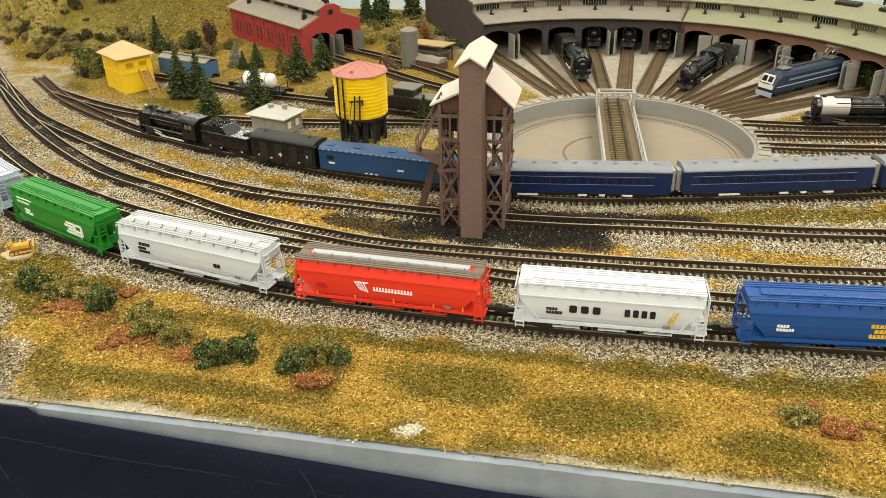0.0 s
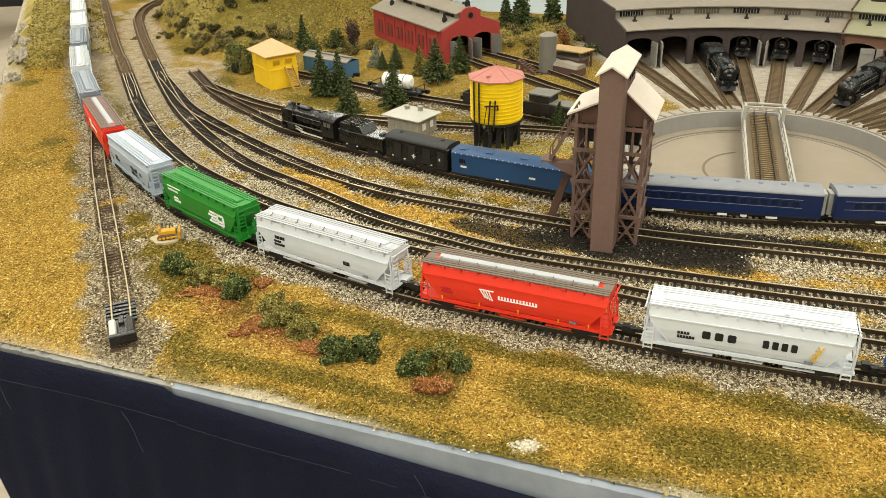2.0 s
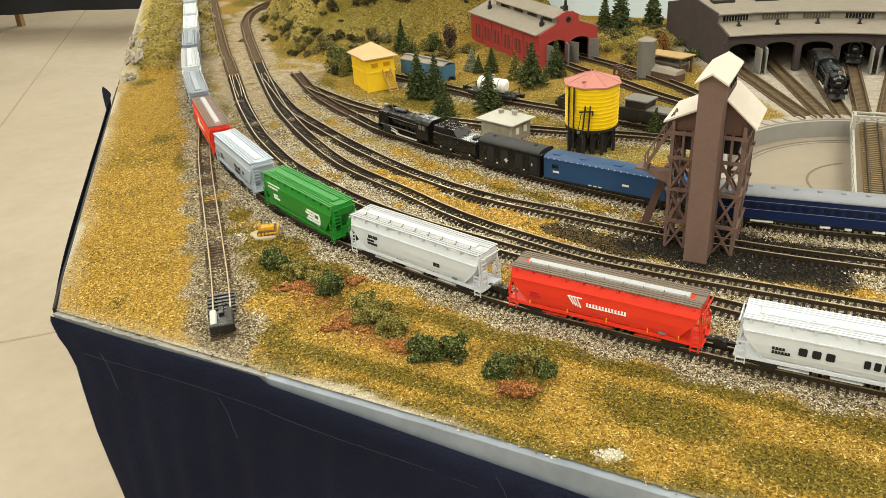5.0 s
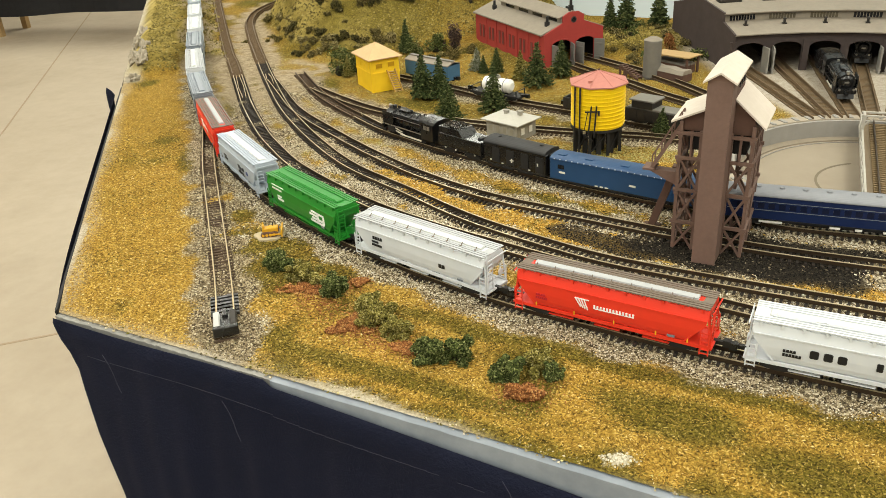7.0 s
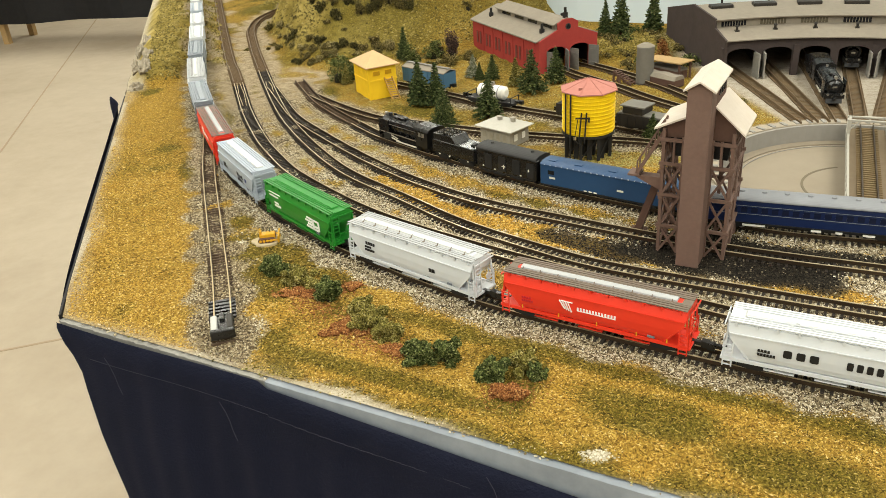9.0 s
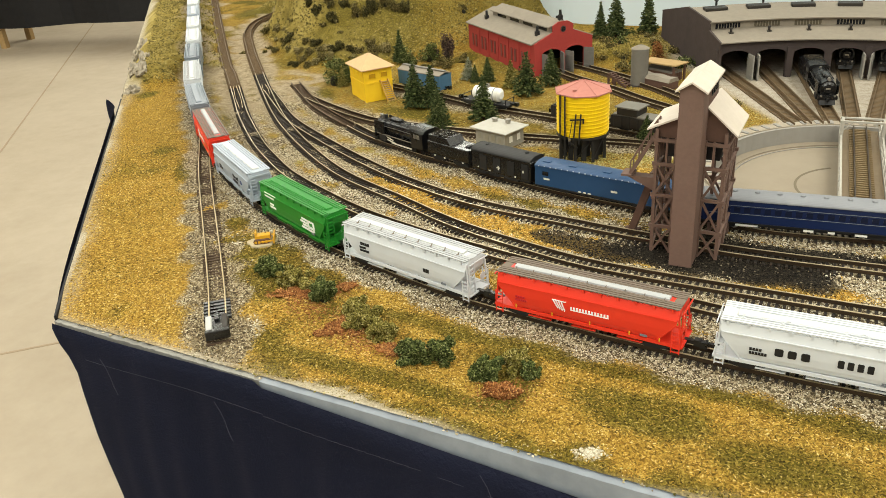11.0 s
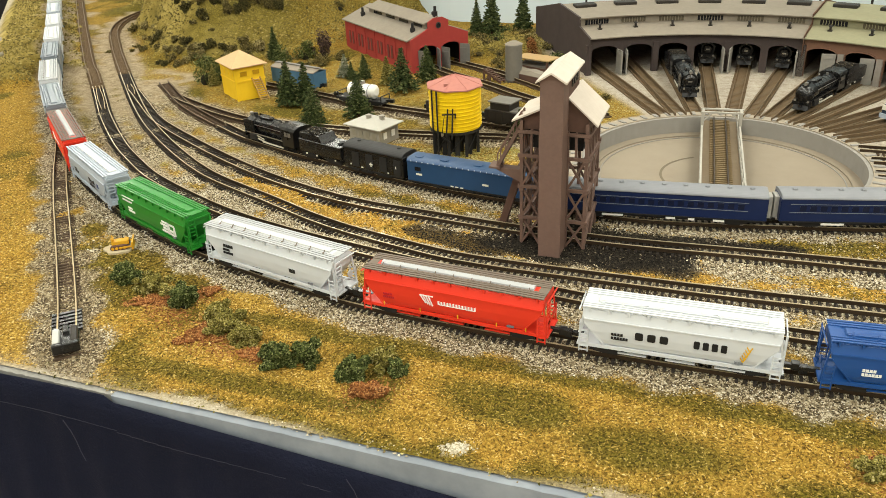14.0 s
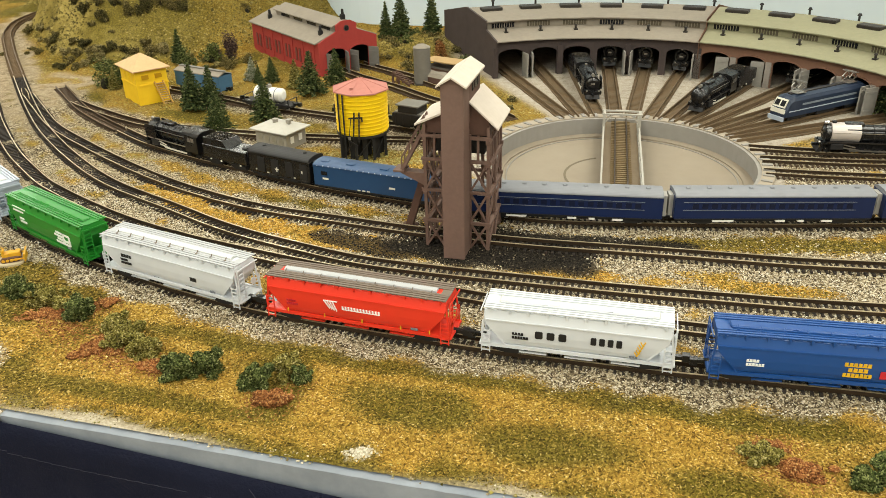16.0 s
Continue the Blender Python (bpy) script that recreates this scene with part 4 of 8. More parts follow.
def track(line, label, ties=True, tie_mat=TIE, lift=0.0, gauge=0.0100, pitch=0.0042, single=0, clip_from=0.0, clip_to=1e9, name="track", rail_mat=RAIL, top_mat=RAILTOP, bed=None):
    s = arc_length(line)
    even = np.arange(max(0.0, clip_from), min(s[-1], clip_to), 0.006)
    pts = np.c_[np.interp(even, s, line[:, 0]), np.interp(even, s, line[:, 1])]
    base = terrain(pts[:, 0], pts[:, 1])
    base = np.convolve(np.pad(base, 6, "edge"), np.ones(13) / 13, "valid") + lift
    t = thing(name, Matrix(), label, "track", "layout tracks")
    for side in (-1, 1):
        o = offset_line(pts, side * gauge / 2)
        a, b = offset_line(pts, side * gauge / 2 - 0.0005), offset_line(pts, side * gauge / 2 + 0.0005)
        bm = bmesh.new()
        loft(bm, [[(*p, z + 0.0019), (*q, z + 0.0019), (*q, z + 0.0042), (*p, z + 0.0042)] for p, q, z in zip(a, b, base)])
        rail = part("rail", bm, rail_mat, t)
        a2, b2 = offset_line(pts, side * gauge / 2 - 0.0004), offset_line(pts, side * gauge / 2 + 0.0004)
        bm = bmesh.new()
        loft(bm, [[(*p, z + 0.0042), (*q, z + 0.0042), (*q, z + 0.0045), (*p, z + 0.0045)] for p, q, z in zip(a2, b2, base)])
        part("railhead", bm, top_mat, rail, "worn bright top of the rail")
    if bed:
        a, b = offset_line(pts, -0.0082), offset_line(pts, 0.0082)
        bm = bmesh.new()
        loft(bm, [[(*p, z - 0.0025), (*q, z - 0.0025), (*(q * 0.96 + p * 0.04), z + 0.0010), (*(p * 0.96 + q * 0.04), z + 0.0010)] for p, q, z in zip(a, b, base)])
        part("bed", bm, bed, t, "dusty brown fill between the ties")
    if ties:
        spots = np.arange(max(0.0, clip_from) + 0.001, min(s[-1], clip_to) - 0.001, pitch)
        places = []
        for u in spots:
            p, h = along(line, u)
            z = float(np.interp(u, even, base)) - 0.0005
            places.append((p, h, z))
        order = sorted(range(len(places)), key=lambda i: math.hypot(places[i][0][0] + 0.02, places[i][0][1]))
        chosen = set(order[:single])
        LATE.append((t, [places[i] for i in sorted(chosen)], tie_mat))
        rest = [places[i] for i in range(len(places)) if i not in chosen]
        if rest:
            v, f = [], []
            cube = np.array([(x, y, z) for z in (0, 0.0019) for x, y in ((-.00078, -.0078), (.00078, -.0078), (.00078, .0078), (-.00078, .0078))])
            quads = ((0, 3, 2, 1), (4, 5, 6, 7), (0, 1, 5, 4), (1, 2, 6, 5), (2, 3, 7, 6), (3, 0, 4, 7))
            for p, h, z in rest:
                c, sn = math.cos(h), math.sin(h)
                k = len(v)
                v += [(p[0] + x * c - y * sn, p[1] + x * sn + y * c, z + w) for x, y, w in cube]
                f += [tuple(k + i for i in q) for q in quads]
            data = bpy.data.meshes.new("tie_row")
            data.from_pydata(v, [], f)
            data.materials.append(tie_mat)
            ob = new("tie_row", data)
            ob.parent = t
            ob["kind"] = "stuff"
    return t


track(MAIN, "front main line on dark ties in grey ballast", single=250)
cut_2 = float(arc_length(LINE_2)[np.argmin(np.abs(LINE_2[:, 1] - 0.876))])
cut_3 = float(arc_length(LINE_3)[np.argmin(np.abs(LINE_3[:, 1] - 0.935) + 9 * (LINE_3[:, 0] > -0.3))])
track(LINE_2, "second main line curving behind the hopper train", single=200, clip_from=cut_2)
track(LINE_2, "far stretch of line buried in brown dirt", tie_mat=TIE_BROWN, pitch=0.0036, lift=0.0010, bed=DIRTBED, clip_to=cut_2 - 0.002, rail_mat=RAILDULL, top_mat=RAILDULL)
track(LINE_3, "yard track with dark ties and worn rails", single=250, clip_from=cut_3)
track(LINE_3, "far curve of line buried in brown dirt", tie_mat=TIE_BROWN, pitch=0.0032, lift=0.0010, bed=DIRTBED, clip_to=cut_3 - 0.002, rail_mat=RAILDULL, top_mat=RAILDULL)
track(LINE_4, "yard siding that branches off beside the coal tower", single=200, pitch=0.0045)
cut_5 = float(arc_length(LINE_5)[np.argmin(np.abs(LINE_5[:, 0] + 0.30))])
track(LINE_5, "track under the passenger train", single=200, clip_from=cut_5)
track(LINE_5, "weathered end of the passenger track by the hut", tie_mat=TIE_LIGHT, single=30, pitch=0.0046, clip_to=cut_5 - 0.001, top_mat=RAILDULL)
track(LINE_6, "back siding behind the water tower", tie_mat=TIE_LIGHT, single=60)
track(LINE_7, "back siding with the tank wagon", tie_mat=TIE_LIGHT, single=60)
track(SHED_1, "engine shed track with weathered ties", tie_mat=TIE_LIGHT)
track(SHED_2, "engine shed track with weathered ties", tie_mat=TIE_LIGHT)
track(SIDING, "stub siding in ballast that ends at a bumper", tie_mat=TIE_LIGHT, single=70, lift=-0.0006, top_mat=CHECKRAIL)
track(RIGHT_1, "approach track beside the turntable", tie_mat=TIE_LIGHT, single=40)
track(RIGHT_2, "approach track beside the turntable", tie_mat=TIE_LIGHT, single=40)
track(RIGHT_3, "approach track beside the turntable", tie_mat=TIE_LIGHT, single=40)
for radial in RADIALS:
    track(radial, "stall track from the turntable into the roundhouse", tie_mat=TIE_BROWN, top_mat=RAILDULL, rail_mat=RAILDULL, single=44, bed=STALLBED)


def guard_rails(line, y0, y1):
    """Pale check rails inside the running rails at a turnout."""
    s = arc_length(line)
    left = line[:, 0] < -0.3
    u0, u1 = (float(s[np.argmin(np.abs(line[:, 1] - v) + 9 * ~left)]) for v in (y0, y1))
    t = thing("guard_rails", Matrix(), "pale worn check rails inside the running rails", "track")
    for side in (-1, 1):
        bm = bmesh.new()
        pts = []
        for k in range(7):
            p, h = along(line, u0 + (u1 - u0) * k / 6)
            d = side * (0.0030 - 0.0012 * abs(k - 3) / 3)
            pts.append(Vector((p[0] - math.sin(h) * d, p[1] + math.cos(h) * d, ground_z(p[0], p[1]) + 0.0032)))
        way = (pts[-1] - pts[0]).normalized()
        off = Vector((-way.y, way.x, 0)) * 0.00035
        up = Vector((0, 0, 0.0007))
        loft(bm, [[p - off - up, p + off - up, p + off + up, p - off + up] for p in pts])
        part("guard_rail", bm, CHECKRAIL, t)


guard_rails(LINE_2, 0.872, 0.785)
guard_rails(LINE_3, 0.885, 0.838)


PAINTED = plain("dull_white_block", S(190, 190, 186), S(150, 150, 146), 300, 0.5)


def bumper():
    p, h = along(SIDING, arc_length(SIDING)[-1] - 0.0065)
    t = thing("bumper_stop", Matrix.Translation((*p, 0.0002)) @ Matrix.Rotation(h, 4, "Z"), "black track bumper with two pale end blocks on the stub siding", "track bumper")
    part("base", nbox(-0.014, 0.006, -0.0066, 0.0066, 0.0016, 0.0046, bevel=0.0004), BLACK, t)
    for y in (-0.0046, 0.0046):
        part("side_block", nbox(-0.012, 0.004, y - 0.0018, y + 0.0018, 0.0044, 0.0080, bevel=0.0005), DARKIRON if y > 0 else PAINTED, t, "worn side block")
    part("beam", nbox(0.0035, 0.0068, -0.0070, 0.0070, 0.0018, 0.0078, bevel=0.0005), BLACK, t)
    part("coupler", nbox(-0.018, -0.010, -0.0015, 0.0015, 0.004, 0.0062, bevel=0.0003), BLACK, t)
    for k in range(6):
        x = -0.018 - 0.0042 * k
        part("tie", nbox(x - 0.0012, x + 0.0012, -0.0082, 0.0082, 0.0012, 0.0026), BLACK, t)


bumper()


# ---------------------------------------------------------------- covered hopper train
def paint(name, r, g, b, rough=0.36):
    return plain(name, S(r, g, b), tuple(v * 0.8 for v in S(r, g, b)[:3]) + (1.0,), 120, rough, 0, 0.08, wear=0.2)


PAINT = {
    "white": paint("white_car_paint", 206, 210, 214), "pale": paint("pale_grey_car_paint", 172, 182, 194), "grey": paint("grey_car_paint", 122, 131, 140),
    "red": paint("red_car_paint", 224, 58, 38), "green": paint("green_car_paint", 36, 128, 42), "blue": paint("blue_car_paint", 32, 76, 140),
    "yellow": paint("yellow_car_paint", 240, 208, 26), "walk": paint("grey_walkway", 112, 100, 88, 0.6), "silver": paint("silver_walkway", 174, 176, 178, 0.5),
    "ink": paint("black_lettering", 30, 32, 36), "snow": paint("white_lettering", 240, 240, 236), "gold": paint("gold_lettering", 226, 178, 40), "hatch": paint("white_hatch_cover", 208, 209, 207),
    "rose": paint("red_mark", 190, 40, 50), "navy": paint("blue_mark", 40, 60, 120), "skin": paint("faint_stencil", 120, 126, 134),
}


def bars(x, z, n, w, h, y, gap=0.25, seed=0):
    """A row of upright blocks on the near side: writing that stands as plain shapes."""
    step, foot = w / n, z + h * 0.14
    outline = [(x, z), (x + w - step * gap, z)]
    for i in reversed(range(n)):
        a, b = x + i * step, x + i * step + step * (1 - gap)
        if i < n - 1:
            outline.append((b, foot))
        outline += [(b, z + h), (a, z + h)]
        if i:
            outline.append((a, foot))
    return nprism(outline, y - 0.00012, y + 0.0003)


def blocks(x, z, n, w, h, y, gap=0.34):
    """A row of separate upright blocks with clipped corners."""
    bm = bmesh.new()
    step = w / n
    for i in range(n):
        a, b, c = x + i * step, x + i * step + step * (1 - gap), step * 0.10
        prism(bm, [(a + c, z), (b - c, z), (b, z + c), (b, z + h - c), (b - c, z + h), (a + c, z + h), (a, z + h - c), (a, z + c)], y - 0.00012, y + 0.0003)
    return bm


def words(text, x, z, size, y, tilt=0.0):
    """Raised letters on the near side."""
    curve = bpy.data.curves.new("letters", "FONT")
    curve.body, curve.size, curve.extrude, curve.resolution_u = text, size, 0.0001, 3
    curve.offset = size * 0.016
    temp = bpy.data.objects.new("letters", curve)
    scene.collection.objects.link(temp)
    data = bpy.data.meshes.new_from_object(temp.evaluated_get(bpy.context.evaluated_depsgraph_get()))
    bpy.data.objects.remove(temp)
    bm = bmesh.new()
    bm.from_mesh(data)
    bpy.data.meshes.remove(data)
    bmesh.ops.transform(bm, matrix=Matrix.Translation((x, y, z)) @ Matrix.Rotation(radians(90), 4, "X"), verts=bm.verts[:])
    return bm


def bogie(x, car, z=0.0045):
    t = part("truck", nbox(x - 0.0015, x + 0.0015, -0.006, 0.006, z + 0.002, z + 0.0045), BLACKMATT, car)
    for side in (-1, 1):
        outline = [(-0.0085, 0.0022), (-0.0085, 0.0038), (-0.003, 0.0052), (0.003, 0.0052), (0.0085, 0.0038), (0.0085, 0.0022), (0.003, 0.0012), (-0.003, 0.0012)]
        m = Matrix.Translation((x, side * 0.0068, z))
        part("side_frame", nprism(outline, -0.0006, 0.0006, m=m), BLACKMATT, t)
    for d in (-0.0056, 0.0056):
        for side in (-1, 1):
            bm = bmesh.new()
            cyl(bm, (x + d, side * 0.0042, z + 0.0030), (x + d, side * 0.0054, z + 0.0030), 0.0030, seg=16)
            cyl(bm, (x + d, side * 0.0054, z + 0.0030), (x + d, side * 0.0058, z + 0.0030), 0.0016, seg=10)
            part("wheel", bm, STEEL if side < 0 else DARKIRON, t)


def couplers(car, half, z=0.0105):
    for side in (-1, 1):
        bm = bmesh.new()
        box(bm, side * (half - 0.002), side * (half + 0.0045), -0.0011, 0.0011, z - 0.0012, z + 0.0008)
        box(bm, side * (half + 0.0035), side * (half + 0.0072), -0.0018 + 0.0006 * side, 0.0016 + 0.0006 * side, z - 0.002, z + 0.0016)
        part("coupler", bm, BLACK, car)


def ladder(car, x, y, z0, z1, w, material, across, rungs=7):
    """across: the ladder's rungs run along x (on a side) or along y (on an end)."""
    bm = bmesh.new()
    d = Vector((w / 2, 0, 0)) if across == "x" else Vector((0, w / 2, 0))
    c0, c1 = Vector((x, y, z0)), Vector((x, y, z1))
    for k in (-1, 1):
        beam(bm, c0 + d * k, c1 + d * k, 0.00055)
    for i in range(rungs):
        c = c0.lerp(c1, (i + 0.4) / rungs)
        beam(bm, c - d, c + d, 0.00050)
    return part("ladder", bm, material, car)


def hopper(at, heading, colour, label, long=False, style="smooth", roof=None):
    body, walk = PAINT[colour], PAINT[roof or colour]
    half = 0.0540 if long else 0.0485
    car = thing("hopper_car", Matrix.Translation((*at, 0.0)) @ Matrix.Rotation(heading, 4, "Z"), label, "hopper car", "hopper cars of the train")
    w = 0.0098
    levels = [(0.0108, w - 0.0030, half - 0.0148), (0.0122, w - 0.0012, half - 0.0136), (0.0150, w - 0.0004, half - 0.0110), (0.0195, w, half - 0.0070), (0.0240, w, half - 0.0036),
              (0.0262, w - 0.0001, half - 0.0032), (0.0280, w - 0.0007, half - 0.0026), (0.0296, w - 0.0012, half - 0.0026), (0.0308, w - 0.0016, half - 0.0026), (0.0320, w - 0.0045, half - 0.0028), (0.0324, 0.0012, half - 0.003)]
    bm = bmesh.new()
    loft(bm, [[(-x, -y, z), (x, -y, z), (x, y, z), (-x, y, z)] for z, y, x in levels])
    part("body", bm, body, car)
    for side in (-1, 1):
        part("side_lip", nbox(-half + 0.0036, half - 0.0036, side * 0.0098 - 0.0005, side * 0.0098 + 0.0005, 0.0256, 0.0263), body, car)
    # sill and end platforms
    sill = bmesh.new()
    for side in (-1, 1):
        box(sill, -half + 0.001, half - 0.001, side * 0.0088 - 0.0006, side * 0.0088 + 0.0006, 0.0098, 0.0116)
    for e in (-1, 1):
        box(sill, min(e * (half - 0.019), e * half), max(e * (half - 0.019), e * half), -0.0092, 0.0092, 0.0100, 0.0110)
    part("sill", sill, body, car)
    # hopper chutes under the body
    for x in (-0.026, 0.0, 0.026) if long else (-0.021, 0.002, 0.025):
        bm = bmesh.new()
        loft(bm, [[(x - 0.010, -0.0085, 0.0108), (x + 0.010, -0.0085, 0.0108), (x + 0.010, 0.0085, 0.0108), (x - 0.010, 0.0085, 0.0108)],
                  [(x - 0.0045, -0.0055, 0.0072), (x + 0.0045, -0.0055, 0.0072), (x + 0.0045, 0.0055, 0.0072), (x - 0.0045, 0.0055, 0.0072)]])
        box(bm, x - 0.007, x + 0.007, -0.0085, -0.0070, 0.0074, 0.0080)
        part("chute", bm, body, car)
    # end posts, ladders and steps
    for e in (-1, 1):
        for side in (-1, 1):
            part("post", nbeam((e * (half - 0.001), side * 0.0088, 0.0105), (e * (half - 0.003), side * 0.0084, 0.0300), 0.0008), body, car)
            ladder(car, e * (half - 0.0035), side * 0.0096, 0.0066, 0.0205, 0.0042, body, "x", 6)
        part("slope_rib", nbeam((e * (half - 0.0136), -0.0093, 0.0118), (e * (half - 0.0038), -0.0096, 0.0236), 0.0006), body, car)
        ladder(car, e * (half - 0.0008), -0.0060 * e, 0.0110, 0.0310, 0.0046, body, "y", 8)
        bm = bmesh.new()
        beam(bm, (e * (half - 0.0008), -0.0088, 0.0170), (e * (half - 0.0008), 0.0088, 0.0170), 0.0005)
        beam(bm, (e * (half - 0.0008), -0.0088, 0.0300), (e * (half - 0.0008), 0.0088, 0.0300), 0.0006)
        cyl(bm, (e * (half - 0.0010), 0.0035 * e, 0.0190), (e * (half - 0.0004), 0.0035 * e, 0.0190), 0.0021, seg=12)
        part("brake_rail", bm, body, car)
    # roof walkway on brackets, hatches
    bm = bmesh.new()
    for side in (-1, 1):
        for c in (0.0033, 0.0049, 0.0069, 0.0089) if style == "trough" else (0.0049, 0.0069, 0.0089):
            box(bm, -half + 0.0024, half - 0.0024, side * c - 0.00062, side * c + 0.00062, 0.0324, 0.0329)
        for k in range(23):
            x = -half + 0.004 + (2 * half - 0.008) * k / 22
            box(bm, x - 0.0003, x + 0.0003, side * 0.0069 - 0.0026, side * 0.0069 + 0.0026, 0.0321, 0.0325)
    for e in (-1, 1):
        box(bm, min(e * (half - 0.0024), e * (half - 0.0075)), max(e * (half - 0.0024), e * (half - 0.0075)), -0.0051, 0.0051, 0.0322, 0.0325)
    part("walkway", bm, walk, car)
    count = 11 if long else 10
    for side in (-1, 1):
        for i in range(count):
            x = -half + 0.006 + (2 * half - 0.012) * i / (count - 1)
            part("bracket", nbox(x - 0.0005, x + 0.0005, side * 0.0088 - 0.0007, side * 0.0088 + 0.0007, 0.0300, 0.0322), body, car)
    if style == "trough":
        bm = bmesh.new()
        rings = []
        for i in range(25):
            x = -half + 0.010 + (2 * half - 0.020) * i / 24
            rings.append([(x, -0.0022, 0.0322), (x, -0.0020, 0.0334), (x, -0.0009, 0.0339), (x, 0.0009, 0.0339), (x, 0.0020, 0.0334), (x, 0.0022, 0.0322)])
        loft(bm, rings)
        part("hatch_cover", bm, PAINT["silver"] if colour == "red" else PAINT["hatch"], car, "long pale hatch cover")
        n = 9
    else:
        n = 9
        m0 = PAINT["hatch"] if colour in ("white", "pale") else body
        bm = nbox(-half + 0.009, half - 0.009, -0.0030, 0.0030, 0.0320, 0.0334, bevel=0.0006)
        part("hatch_cover", bm, m0, car)
    for i in range(n):
        x = -half + 0.012 + (2 * half - 0.024) * i / (n - 1)
        bm = bmesh.new()
        beam(bm, (x, -0.0046, 0.0326), (x, -0.0030, 0.0344), 0.0004)
        box(bm, x - 0.0006, x + 0.0006, -0.0052, -0.0042, 0.0324, 0.0332)
        part("hatch_latch", bm, PAINT["walk"] if style == "trough" else walk, car)
    if style == "smooth":
        bm = bmesh.new()
        beam(bm, (-half + 0.010, -0.0040, 0.0334), (half - 0.010, -0.0040, 0.0334), 0.0005)
        for x in (-0.016, 0.016):
            beam(bm, (x - 0.003, -0.0040, 0.0334), (x, -0.0030, 0.0340), 0.0005)
            beam(bm, (x, -0.0030, 0.0340), (x + 0.003, -0.0040, 0.0334), 0.0005)
        part("hatch_rod", bm, walk, car)
    bogie(-half + 0.0165, car)
    bogie(half - 0.0165, car)
    couplers(car, half)
    # underframe and steps
    part("centre_sill", nbox(-half, half, -0.0020, 0.0020, 0.0080, 0.0102), BLACKMATT, car)
    return car, half


SIDE_Y = -0.0100
rail_s = arc_length(MAIN)


def put_hopper(mid, *a, **k):
    p, h = along(MAIN, mid)
    return hopper(p, h, *a, **k)


